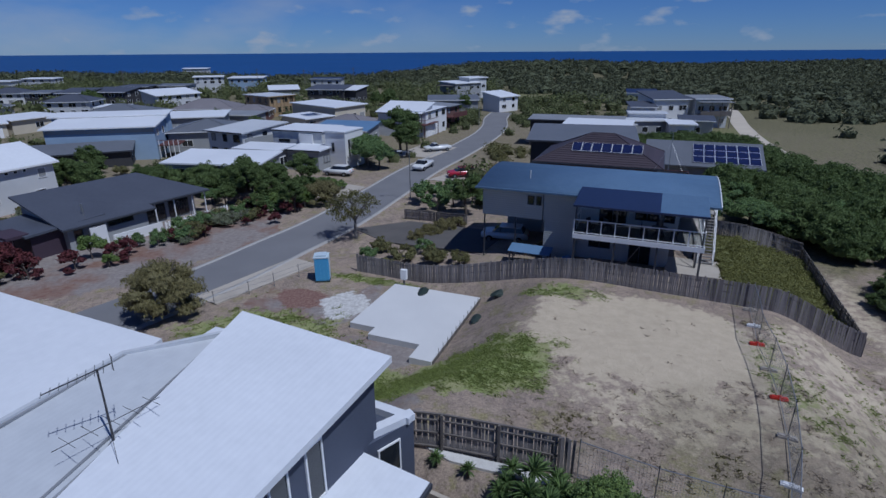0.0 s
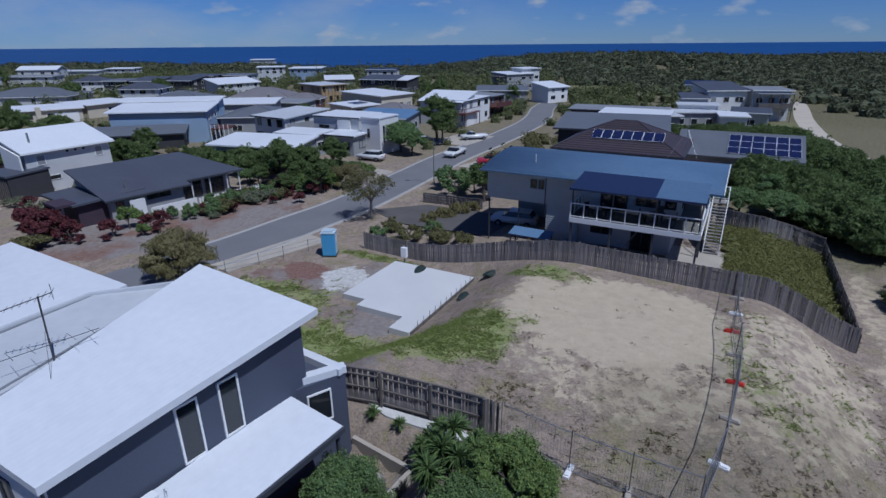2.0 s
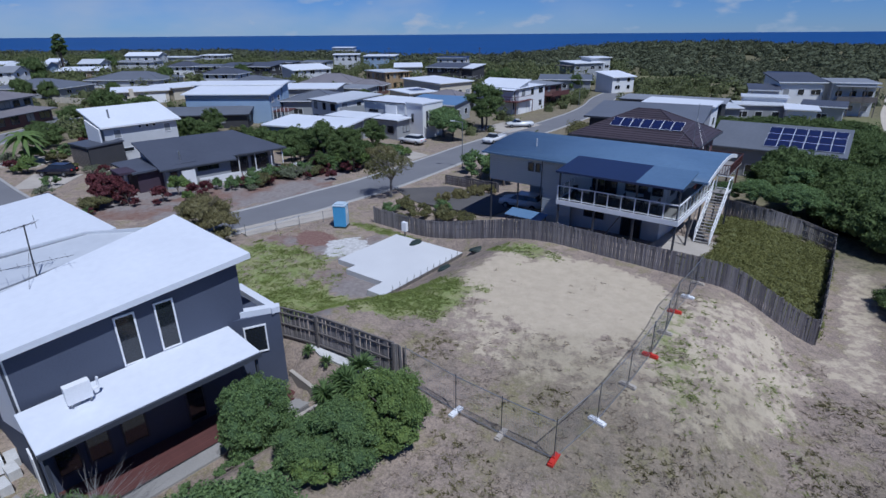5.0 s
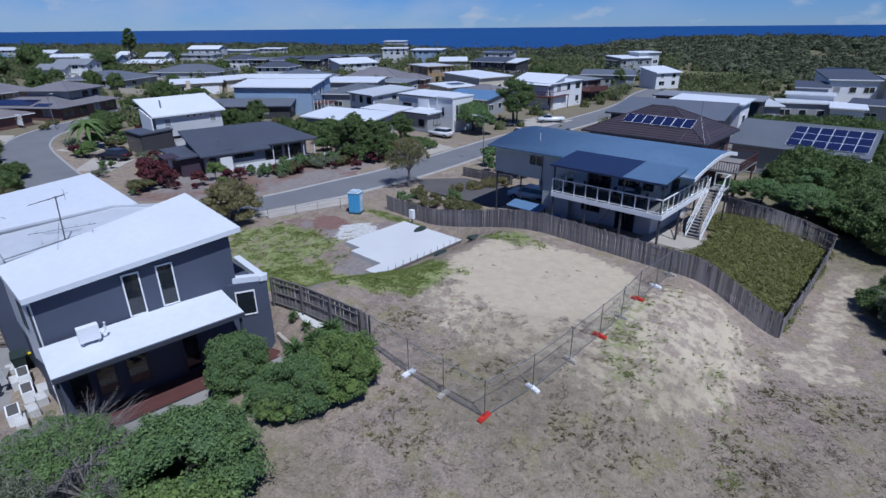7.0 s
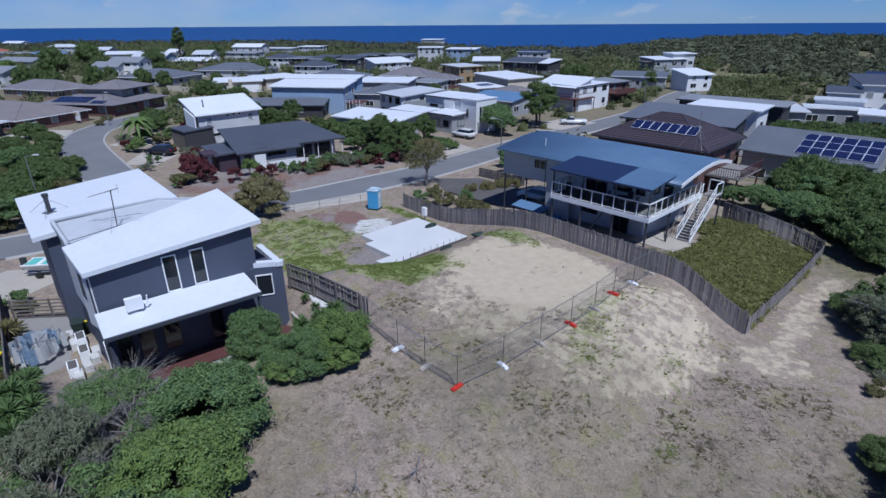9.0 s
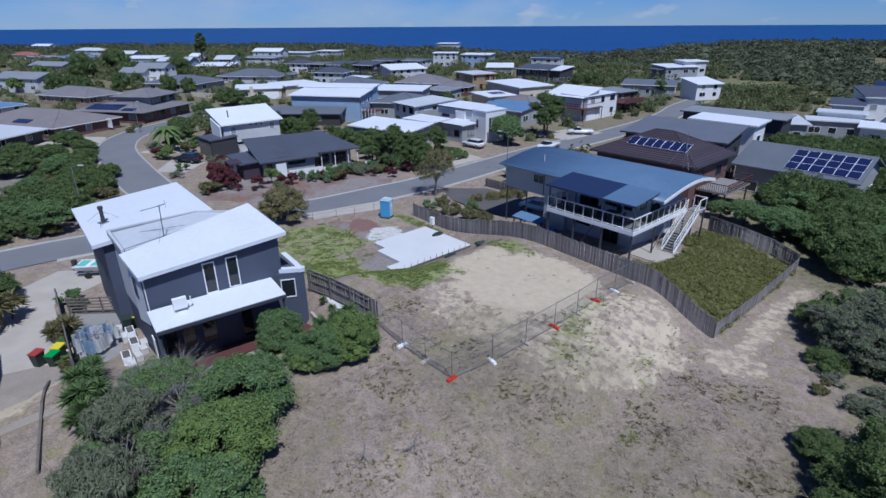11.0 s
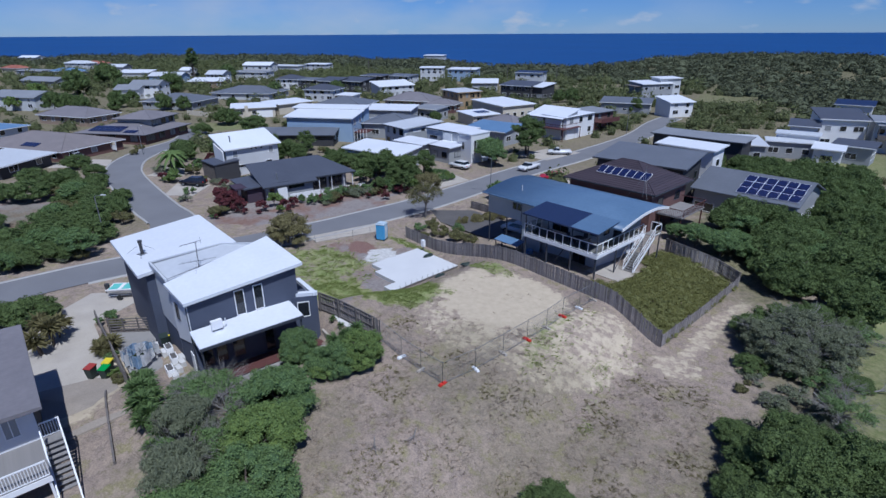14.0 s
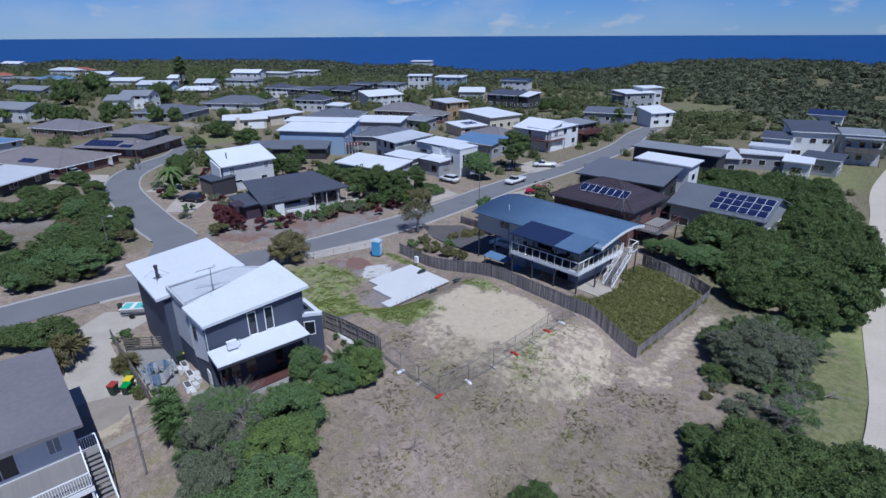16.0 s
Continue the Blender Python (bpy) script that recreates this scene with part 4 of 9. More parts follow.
def house(label, x, y, ang, w, d, eave, back=None, roof="skillion", wall=M_WALL_PALE, cover=M_ROOF_WHITE, over=0.5, rise=1.6, storeys=1, front=3, side=2, left=0, win=(1.3, 1.2), glass=M_GLASS, z0=None, garage=0, frame=M_TRIM, name="house", thick=0.2, low_wall=None, tag_group="houses"):
    """A house whose near wall starts at x, y and runs w metres at ang degrees; d deep; eave: height of the near eave over z = 0."""
    a = radians(ang)
    e1, e2 = Vector((math.cos(a), math.sin(a))), Vector((-math.sin(a), math.cos(a)))
    corners = [Vector((x, y)), Vector((x, y)) + e1 * w, Vector((x, y)) + e1 * w + e2 * d, Vector((x, y)) + e2 * d]
    base = min(height(c.x, c.y, False) for c in corners) if z0 is None else z0
    FOOTPRINTS.append((x, y, e1, e2, w, d))
    root = thing(name, pose(x, y, base, 0, 0, ang), label, "house", tag_group)
    h = eave - base
    hb = h if back is None else back - base
    foot = [(0, 0), (w, 0), (w, d), (0, d)]
    o = over
    if roof in ("skillion", "flat"):
        s = (hb - h) / d
        bm = prism(bmesh.new(), foot, -0.4, [h - 0.05, h - 0.05, hb - 0.05, hb - 0.05])
        part("wall", bm, wall, root)
        bm = prism(bmesh.new(), [(-o, -o), (w + o, -o), (w + o, d + o), (-o, d + o)], [h - s * o, h - s * o, hb + s * o, hb + s * o], [h + thick - s * o, h + thick - s * o, hb + thick + s * o, hb + thick + s * o])
        part("roof", bm, cover, root)
        bm = boxes((-o - 0.03, -o - 0.06, h - s * o - 0.02, w + 2 * o + 0.06, 0.06, thick + 0.0))
        part("gutter", bm, frame, root)
    elif roof == "gable":
        part("wall", prism(bmesh.new(), foot, -0.4, h), wall, root)
        bm, m2 = bmesh.new(), d / 2
        pts = [(-o, -o, h), (w + o, -o, h), (w + o, m2, h + rise), (-o, m2, h + rise), (w + o, d + o, h), (-o, d + o, h)]
        up = [bm.verts.new(p) for p in pts]
        lo = [bm.verts.new((p[0], p[1], p[2] - 0.16)) for p in pts]
        for f in ((0, 1, 2, 3), (3, 2, 4, 5)):
            bm.faces.new([up[i] for i in f])
            bm.faces.new([lo[i] for i in f[::-1]])
        for i, j in ((0, 1), (1, 2), (2, 4), (4, 5), (5, 3), (3, 0)):
            bm.faces.new((lo[i], lo[j], up[j], up[i]))
        part("roof", bm, cover, root)
        for xx in (0.02, w - 0.12):
            bm = bmesh.new()
            f = [[bm.verts.new((xx + dx, yy, zz)) for yy, zz in ((0, h - 0.1), (d, h - 0.1), (m2, h + rise - 0.15))] for dx in (0, 0.1)]
            bm.faces.new(f[0])
            bm.faces.new(f[1][::-1])
            for k in range(3):
                bm.faces.new((f[0][k], f[0][(k + 1) % 3], f[1][(k + 1) % 3], f[1][k]))
            bmesh.ops.recalc_face_normals(bm, faces=bm.faces)
            part("gable_wall", bm, wall, root)
    else:
        part("wall", prism(bmesh.new(), foot, -0.4, h), wall, root)
        part("roof", hip_mesh(w, d, h, o, rise), cover, root)
        half = min(w, d) / 2 + o
        rg_ = ((half - o, half - o), (w + o - half, d + o - half))
        bm = bmesh.new()
        tube(bm, (*rg_[0], h + rise + 0.02), (rg_[1][0] + 0.02, rg_[1][1] + 0.02, h + rise + 0.02), 0.09, 5)
        for cx, cy, k in ((-o, -o, 0), (w + o, -o, 1 if w >= d else 0), (-o, d + o, 0 if w >= d else 1), (w + o, d + o, 1)):
            tube(bm, (cx, cy, h + 0.02), (*rg_[k], h + rise + 0.02), 0.08, 5)
        part("ridge_cap", bm, cover, root)
        bm = boxes((-o - 0.05, -o - 0.08, h - 0.14, w + 2 * o + 0.1, 0.08, 0.14), (w + o, -o, h - 0.14, 0.08, d + 2 * o, 0.14), (-o - 0.08, -o, h - 0.14, 0.08, d + 2 * o, 0.14))
        part("gutter", bm, frame, root)
    fl = h / storeys if storeys > 1 else h
    for s in range(storeys):
        zz = max(0.6, s * 2.9 + 1.0)
        if zz + win[1] > h - 0.15:
            zz = h - 0.25 - win[1]
        for a_, b_, L, n in (((0, 0), (w, 0), w, front), ((w, 0), (w, d), d, side), ((0, d), (0, 0), d, left)):
            for k in range(n):
                if garage and s == 0 and L == w and k < garage:
                    continue
                ww = win[0] * (1.0 if (k + s) % 3 else 1.5)
                pos = L * (k + 0.5) / n - ww / 2
                window(root, ww, win[1], wall_place(a_, b_, max(0.2, pos), zz), frame, M_GLASS_PALE if (k * 3 + s + int(w)) % 4 == 1 else glass, bars=2 if ww > 1.5 else 1)
    for g in range(garage):
        bm = boxes((0.6 + g * 3.6, -0.05, 0.02, 2.8, 0.08, 2.15))
        for k in range(1, 5):
            box(bm, 0.6 + g * 3.6, -0.065, 0.02 + k * 0.43, 2.8, 0.02, 0.03)
        part("garage_door", bm, M_TRIM, root, "white panelled garage door")
    return root


def hip_mesh(w, d, h, o, rise):
    bm = bmesh.new()
    x0, y0, x1, y1 = -o, -o, w + o, d + o
    W, D = x1 - x0, y1 - y0
    if W >= D:
        r = [(x0 + D / 2, y0 + D / 2), (x1 - D / 2 + 0.01, y0 + D / 2)]
    else:
        r = [(x0 + W / 2, y0 + W / 2), (x0 + W / 2, y1 - W / 2 + 0.01)]
    b = [bm.verts.new(p) for p in ((x0, y0, h), (x1, y0, h), (x1, y1, h), (x0, y1, h))]
    t = [bm.verts.new((*p, h + rise)) for p in r]
    if W >= D:
        fs = ((b[0], b[1], t[1], t[0]), (b[1], b[2], t[1]), (b[2], b[3], t[0], t[1]), (b[3], b[0], t[0]))
    else:
        fs = ((b[0], b[1], t[0]), (b[1], b[2], t[1], t[0]), (b[2], b[3], t[1]), (b[3], b[0], t[0], t[1]))
    for f in fs:
        bm.faces.new(f)
    bm.faces.new(b[::-1])
    return bm


def solar(parent, m, cols, rows, pw=1.0, ph=1.62, gap=0.03, skip=(), rim=M_TRIM):
    """Solar panels in the local x-y plane of m, each a part with its frame."""
    key = ("solar", round(pw, 2), round(ph, 2), rim.name)
    if key not in WINDOW_MESHES:
        bm = boxes((0, 0, 0, pw, ph, 0.035))
        me = bpy.data.meshes.new("solar_panel")
        bm.to_mesh(me)
        bm.free()
        me.materials.append(rim)
        cell = mesh_from("cells", *box_mesh(0.025, 0.025, 0.036, pw - 0.05, ph - 0.05, 0.004), M_SOLAR)
        WINDOW_MESHES[key] = (me, cell)
    fm, cm = WINDOW_MESHES[key]
    for r in range(rows):
        for c in range(cols):
            if (c, r) in skip:
                continue
            ob = link("solar_panel", fm, parent, m=m @ pose(c * (pw + gap), r * (ph + gap), 0))
            link("cell_sheet", cm, ob)


# ---- the slate-grey house with the white roofs ----
H_ANG = -25.5
H_BASE = 1.45
main = thing("main_house", pose(-3.95, 5.05, 0, 0, 0, H_ANG), "slate-grey two-storey house with white metal skillion roofs", "house")
H_INV = main.matrix_basis.inverted()


def hl(x, y):
    v = H_INV @ Vector((x, y, 0))
    return (v.x, v.y)


def inset(pts, d):
    """The outline pts, counter-clockwise, moved inwards by d (one for each edge)."""
    n = len(pts)
    d = [d] * n if isinstance(d, (int, float)) else d
    out = []
    for i in range(n):
        a, b, c = Vector(pts[i - 1]), Vector(pts[i]), Vector(pts[(i + 1) % n])
        d1, d2 = (b - a).normalized(), (c - b).normalized()
        n1, n2 = Vector((-d1.y, d1.x)), Vector((-d2.y, d2.x))
        p1, p2 = a + n1 * d[i - 1], b + n2 * d[i]
        den = d1.x * d2.y - d1.y * d2.x
        t = ((p2 - p1).x * d2.y - (p2 - p1).y * d2.x) / den
        out.append(tuple(p1 + d1 * t))
    return out


def roof_slab(parent, pts, tops, thick, material, label="", name="roof"):
    return part(name, prism(bmesh.new(), pts, [t - thick for t in tops], tops), material, parent, label)


def flatten(pts, tops):
    """The tops moved onto the one plane that fits them best."""
    a = np.array([(p[0], p[1], 1.0) for p in pts])
    k = np.linalg.lstsq(a, np.array(tops), rcond=None)[0]
    return [float(v) for v in a @ k]


# front roof: corners near-left, right, back-right, back-left
F_PTS = [hl(-3.95, 5.05), hl(0.03, 12.87), hl(-5.7, 15.2), hl(-7.5, 6.33)]
F_TOP = flatten(F_PTS, [6.78, 7.78, 8.10, 7.26])
roof_slab(main, F_PTS, F_TOP, 0.24, M_ROOF_WHITE)
fw = inset(F_PTS, [0.42, 0.45, 0.3, 0.3])
part("wall", prism(bmesh.new(), fw, -0.8, [6.56, 7.5, 7.8, 7.0]), M_WALL_DARK, main)
# pale end wall and its sloping cover
e0, e1_ = Vector(fw[3]), Vector(fw[0])
n_e = Vector(((e1_ - e0).y, -(e1_ - e0).x)).normalized() * 0.06
part("end_wall", prism(bmesh.new(), [tuple(e0 + n_e), tuple(e1_ + n_e), tuple(e1_), tuple(e0)], [2.6, 3.4, 3.4, 2.6], [6.95, 6.5, 6.5, 6.95]), M_WALL_WHITE, main, "pale grey end wall")
# middle roof strip, a little lower, with its parapet
M_PTS = [hl(-11.25, 8.0), hl(-7.55, 6.55), hl(-5.9, 14.6), hl(-9.15, 13.25)]
roof_slab(main, M_PTS, flatten(M_PTS, [7.42, 7.22, 7.62, 7.5]), 0.2, M_ROOF_PALE)
part("wall", prism(bmesh.new(), inset(M_PTS, 0.18), 2.9, [7.1, 6.95, 7.3, 7.2]), M_WALL_PALE, main, "pale grey upper wall")
part("lower_wall", prism(bmesh.new(), inset(M_PTS, 0.24), -0.8, 2.9), M_WALL_DARK, main)
bm = bmesh.new()
mp = [Vector((*p, z)) for p, z in zip(M_PTS, [7.42, 7.22, 7.62, 7.5])]
for a, b in ((0, 1), (3, 0), (2, 3)):
    d = (mp[b] - mp[a])
    prism(bm, [tuple((mp[a])[:2]), tuple((mp[b])[:2]), tuple((mp[b] + Vector((-d.y, d.x, 0)).normalized() * 0.16)[:2]), tuple((mp[a] + Vector((-d.y, d.x, 0)).normalized() * 0.16)[:2])], [mp[a].z - 0.1, mp[b].z - 0.1, mp[b].z - 0.1, mp[a].z - 0.1], [mp[a].z + 0.14, mp[b].z + 0.14, mp[b].z + 0.14, mp[a].z + 0.14])
part("parapet", bm, M_ROOF_PALE, main)
for a, b in ((0, 1), (1, 2), (3, 0)):
    d = (mp[b] - mp[a]).normalized()
    o = Vector((-d.y, d.x, 0)) * 0.2
    bm = bmesh.new()
    tube(bm, mp[a] + o + Vector((0, 0, 0.03)), mp[b] + o + Vector((0, 0, 0.03)), 0.05, 4)
    part("flashing", bm, M_ROOF_MID, main, "grey metal roof flashing")
# back roof
B_PTS = [hl(-11.05, 6.75), hl(-8.25, 14.15), hl(-17.2, 18.0), hl(-20.15, 10.66)]
roof_slab(main, B_PTS, [6.9, 7.6, 7.6, 6.9], 0.26, M_ROOF_WHITE)
part("wall", prism(bmesh.new(), inset(B_PTS, [0.35, 0.5, 0.5, 0.6]), -0.8, [6.65, 7.3, 7.3, 6.65]), M_WALL_DARK, main)
# low white roof beyond, between the two
roof_slab(main, [hl(-8.1, 14.2), hl(-5.7, 13.6), hl(-5.0, 15.3), hl(-7.3, 16.2)], [6.95, 6.95, 6.95, 6.95], 0.25, M_ROOF_WHITE)
part("wall", prism(bmesh.new(), [hl(-7.8, 14.2), hl(-5.6, 13.3), hl(-5.2, 15.0), hl(-7.2, 15.9)], -0.8, 6.7), M_WALL_DARK, main)
# balcony block with white-capped parapet
b0, b1, b2, b3 = hl(-0.75, 12.62), hl(0.62, 13.45), hl(-2.4, 14.95), hl(-3.3, 13.5)
part("balcony_wall", prism(bmesh.new(), [hl(-0.95, 12.0), b1, b2, b3], -0.8, 4.72), M_WALL_DARK, main)
bm = bmesh.new()
for a, b, zc in ((hl(-0.95, 12.3), b1, 5.0), (b1, b2, 4.99)):
    d = (Vector(b) - Vector(a)).normalized()
    nn = Vector((-d.y, d.x))
    prism(bm, [tuple(Vector(a) - nn * 0.05), tuple(Vector(b) - nn * 0.05 + d * 0.05), tuple(Vector(b) + nn * 0.32 + d * 0.05), tuple(Vector(a) + nn * 0.32)], 4.72, zc)
part("parapet_cap", bm, M_ROOF_WHITE, main, "white metal parapet capping")
# awning roof over the court
A_PTS = [hl(-1.94, 4.15), hl(1.30, 10.92), hl(-1.05, 12.0), hl(-4.05, 5.15)]
roof_slab(main, A_PTS, [4.36, 4.36, 4.62, 4.62], 0.2, M_ROOF_WHITE, "white metal verandah roof", "awning")
bm = bmesh.new()
a0, a1 = Vector(A_PTS[0]), Vector(A_PTS[1])
ad = (a1 - a0).normalized()
an = Vector((ad.y, -ad.x))
prism(bm, [tuple(a0 + an * 0.003), tuple(a0 + an * 0.1), tuple(a1 + an * 0.1), tuple(a1 + an * 0.003)][::-1], 4.15, 4.34)
part("gutter", bm, M_TRIM_DARK, main)
for k in (0.02, 0.98):
    c = a0 + (a1 - a0) * k - an * 0.15
    part("post", boxes((c.x - 0.05, c.y - 0.05, 0.3, 0.1, 0.1, 3.95)), M_TRIM_DARK, main)
# upper tall windows, ground-floor windows and doors
w_a, w_b = Vector(fw[0]), Vector(fw[1])
wl_ = (w_b - w_a).length


def on_wall(px, py):
    return (Vector(hl(px, py)) - w_a).dot((w_b - w_a).normalized())


window(main, 0.72, 2.05, wall_place(w_a, w_b, on_wall(-2.6, 8.27), 4.62), M_TRIM, M_GLASS, 1, "tall_window")
window(main, 0.72, 2.05, wall_place(w_a, w_b, on_wall(-2.03, 9.54), 4.66), M_TRIM, M_GLASS, 1, "tall_window")
for k, (al, ww, hh, zz) in enumerate(((0.35, 0.8, 1.6, 1.25), (1.35, 0.8, 1.6, 1.25), (2.55, 0.9, 1.65, 1.25), (5.0, 0.75, 2.0, 0.85))):
    window(main, ww, hh, wall_place(w_a, w_b, al, zz), M_TRIM_DARK, M_GLASS, 1)
c0, c1 = Vector(hl(-0.95, 12.0)), Vector(b1)
window(main, 0.95, 1.35, wall_place(c0, c1, 0.55, 2.95), M_TRIM, M_GLASS, 1)
window(main, 0.6, 1.3, wall_place(Vector(fw[3]) + n_e, Vector(fw[0]) + n_e, 0.7, 4.6), M_TRIM_DARK, M_GLASS, 1)
part("door", boxes((*(Vector(fw[3]) * 0.35 + Vector(fw[0]) * 0.65 + n_e), 0.3, 0.85, 0.06, 2.05)), M_TRIM, main, "white back door")
# downpipe and fixings
bm = bmesh.new()
tube(bm, (w_a.x + 0.02, w_a.y - 0.1, 0.4), (w_a.x + 0.02, w_a.y - 0.1, 6.4), 0.045)
part("downpipe", bm, M_TRIM_DARK, main)

# air conditioner on the verandah roof
ac = thing("air_conditioner", pose(-2.55, 6.3, 4.6, 0, 0, H_ANG - 90) @ Matrix.Scale(0.8, 4), "white air conditioner unit on the verandah roof", "air conditioner")
bm = boxes((-0.48, -0.19, 0.12, 0.96, 0.38, 0.82))
bmesh.ops.bevel(bm, geom=bm.edges, offset=0.02, segments=2)
case = part("case", bm, M_TRIM, ac)
bm = bmesh.new()
for k in range(7):
    r = 0.06 + 0.045 * k
    for j in range(24):
        t0, t1 = 2 * math.pi * j / 24, 2 * math.pi * (j + 1) / 24
        tube(bm, (0.12 + r * math.cos(t0), -0.2, 0.53 + r * math.sin(t0)), (0.12 + r * math.cos(t1), -0.2, 0.53 + r * math.sin(t1)), 0.005, 3)
part("grille", bm, M_STEEL, case)
part("feet", boxes((-0.4, -0.2, 0, 0.08, 0.4, 0.12), (0.32, -0.2, 0, 0.08, 0.4, 0.12)), M_STEEL, ac)
bm = bmesh.new()
tube(bm, (-0.46, 0, 0.3), (-0.74, 0.02, 0.42), 0.05)
tube(bm, (-0.74, 0.02, 0.42), (-0.76, 0.02, 0.85), 0.05)
tube(bm, (-0.76, 0.02, 0.85), (-0.76, 0.16, 0.9), 0.05)
part("pipe", bm, M_TRIM, ac)

# flue and aerial on the roofs
flue = thing("chimney_flue", pose(-14.4, 9.7, 7.02), "dark steel chimney flue braced with wires", "flue")
bm = bmesh.new()
tube(bm, (0, 0, 0), (0, 0, 1.1), 0.13, 12)
tube(bm, (0, 0, 1.02), (0, 0, 1.22), 0.18, 12)
part("pipe", bm, M_STEEL_DARK, flue)
part("flashing", boxes((-0.3, -0.3, -0.02, 0.6, 0.6, 0.06)), M_STEEL, flue)
for dx, dy, dz in ((-1.2, -0.5, 0.0), (0.9, -0.8, 0.0), (0.3, 1.0, 0.1)):
    bm = bmesh.new()
    tube(bm, (0, 0, 0.9), (dx, dy, dz), 0.012, 4)
    part("brace", bm, M_STEEL_DARK, flue)
aerial = thing("tv_aerial", pose(-6.93, 9.1, 7.38), "thin metal television aerial on the roof", "aerial")
bm = bmesh.new()
tube(bm, (0, 0, 0), (-0.1, 0.2, 2.15), 0.028, 5)
part("mast", bm, M_STEEL_DARK, aerial)
bm = bmesh.new()
tube(bm, (-1.25, -0.35, 1.75), (0.15, 0.45, 2.18), 0.018, 4)
boom = part("boom", bm, M_STEEL_DARK, aerial)
for k in range(9):
    f = k / 8
    c = Vector((-1.25, -0.35, 1.75)).lerp(Vector((0.15, 0.45, 2.18)), f)
    L = 0.18 + 0.25 * f
    part("element", tube(bmesh.new(), c + Vector((0.45, -0.7, 0)) * L, c - Vector((0.45, -0.7, 0)) * L, 0.009, 3), M_STEEL_DARK, boom)
part("element", tube(bmesh.new(), (0.15, 0.45, 1.95), (0.15, 0.45, 2.45), 0.009, 4), M_STEEL_DARK, boom)
bm = bmesh.new()
tube(bm, (-0.78, -1.05, 0.62), (0.72, 1.15, 0.62), 0.012, 3)
lower = part("lower_boom", bm, M_STEEL_DARK, aerial)
for k in range(5):
    c = Vector((-0.6 + 0.3 * k, -0.75 + 0.42 * k, 0.66))
    part("element", tube(bmesh.new(), c + Vector((0.4, -0.25, 0.06)), c - Vector((0.4, -0.25, 0.06)), 0.008, 3), M_STEEL_DARK, lower)
bm = boxes((-0.12, -0.12, -0.04, 0.24, 0.24, 0.05))
tube(bm, (0, 0, 1.1), (0.55, -0.75, 0.0), 0.008, 3)
part("bracket", bm, M_STEEL_DARK, aerial)

# timber deck and court beside the house
bm = bmesh.new()
deck = thing("red_deck", pose(-1.6, 4.6, 0, 0, 0, H_ANG), "dark red timber deck under the verandah", "deck")
board = mesh_from("board", *box_mesh(0, 0, 0, 0.135, 9.2, 0.03), M_DECK_RED)
for k in range(13):
    link("board", board, deck, m=pose(-2.72 + k * 0.142, -0.3, 0.68))
part("bearer", boxes((-2.7, -0.25, 0.3, 1.8, 0.08, 0.37), (-2.7, 8.75, 0.3, 1.8, 0.08, 0.37), (-0.96, -0.2, 0.3, 0.08, 9.0, 0.37)), M_WALL_CHAR, deck)
pad("pavement", [tuple((deck.matrix_basis @ Vector(p))[:2]) for p in ((-0.85, -0.6, 0), (-0.1, -0.6, 0), (-0.1, 8.9, 0), (-0.85, 8.9, 0))], 0.05, M_PAVE, "grey paved strip along the red deck", "paving", thick=0.3)
pad("pavement", [(0.34, 10.27), (1.81, 9.52), (3.08, 12.02), (0.5, 13.4)], 0.10, M_DRIVE, "dark paved court beside the house", "paving", thick=0.5, flat=0.64)
pad("pebble_bed", [(1.9, 14.25), (5.9, 12.9), (6.2, 13.4), (0.9, 15.0)], 0.08, M_PEBBLE, "bed of white pebbles below the fence", "pebbles", kind="stuff", thick=0.4)
wall_g = thing("retaining_wall", Matrix.Identity(4), "low grey retaining wall round the garden bed", "wall")
for a, b in (((0.6, 13.6), (3.2, 12.2)), ((3.2, 12.2), (1.95, 9.6))):
    a, b = Vector(a), Vector(b)
    n = Vector((-(b - a).y, (b - a).x)).normalized() * 0.18
    part("block", prism(bmesh.new(), [tuple(a), tuple(a + n), tuple(b + n), tuple(b)][::-1], 0.2, 1.5), M_CONCRETE, wall_g)

# ---- the raised house with the curved blue roof ----
blue = thing("raised_house", pose(4.37, 40.66, 0, 0, 0, LOT - 0.6), "raised pale house with curved blue metal roof", "house")
BW, BD = 17.7, 9.0
prof = [(-0.15, 6.62), (1.0, 6.86), (2.4, 7.11), (3.8, 7.30), (5.2, 7.40), (6.6, 7.36), (7.8, 7.2), (9.2, 6.9)]
bm = bmesh.new()
rows = [[bm.verts.new((x, y, z - dz)) for y, z in prof] for x in (-0.35, BW + 0.15) for dz in (0.0, 0.14)]
for k in range(len(prof) - 1):
    bm.faces.new((rows[0][k], rows[2][k], rows[2][k + 1], rows[0][k + 1]))
    bm.faces.new((rows[1][k + 1], rows[3][k + 1], rows[3][k], rows[1][k]))
    for a, b in ((0, 1), (3, 2)):
        bm.faces.new((rows[a][k], rows[a][k + 1], rows[b][k + 1], rows[b][k]))
for k in (0, len(prof) - 1):
    bm.faces.new((rows[0][k], rows[1][k], rows[3][k], rows[2][k]))
bmesh.ops.recalc_face_normals(bm, faces=bm.faces)
part("roof", bm, M_ROOF_BLUE, blue, "", True)
bm = bmesh.new()
for k in range(len(prof) - 1):
    (y0, z0_), (y1, z1_) = prof[k], prof[k + 1]
    prism(bm, [(BW + 0.15, y0), (BW + 0.21, y0), (BW + 0.21, y1), (BW + 0.15, y1)], [z0_ - 0.26, z0_ - 0.26, z1_ - 0.26, z1_ - 0.26], [z0_ + 0.03, z0_ + 0.03, z1_ + 0.03, z1_ + 0.03])
part("barge_board", bm, M_TRIM, blue)
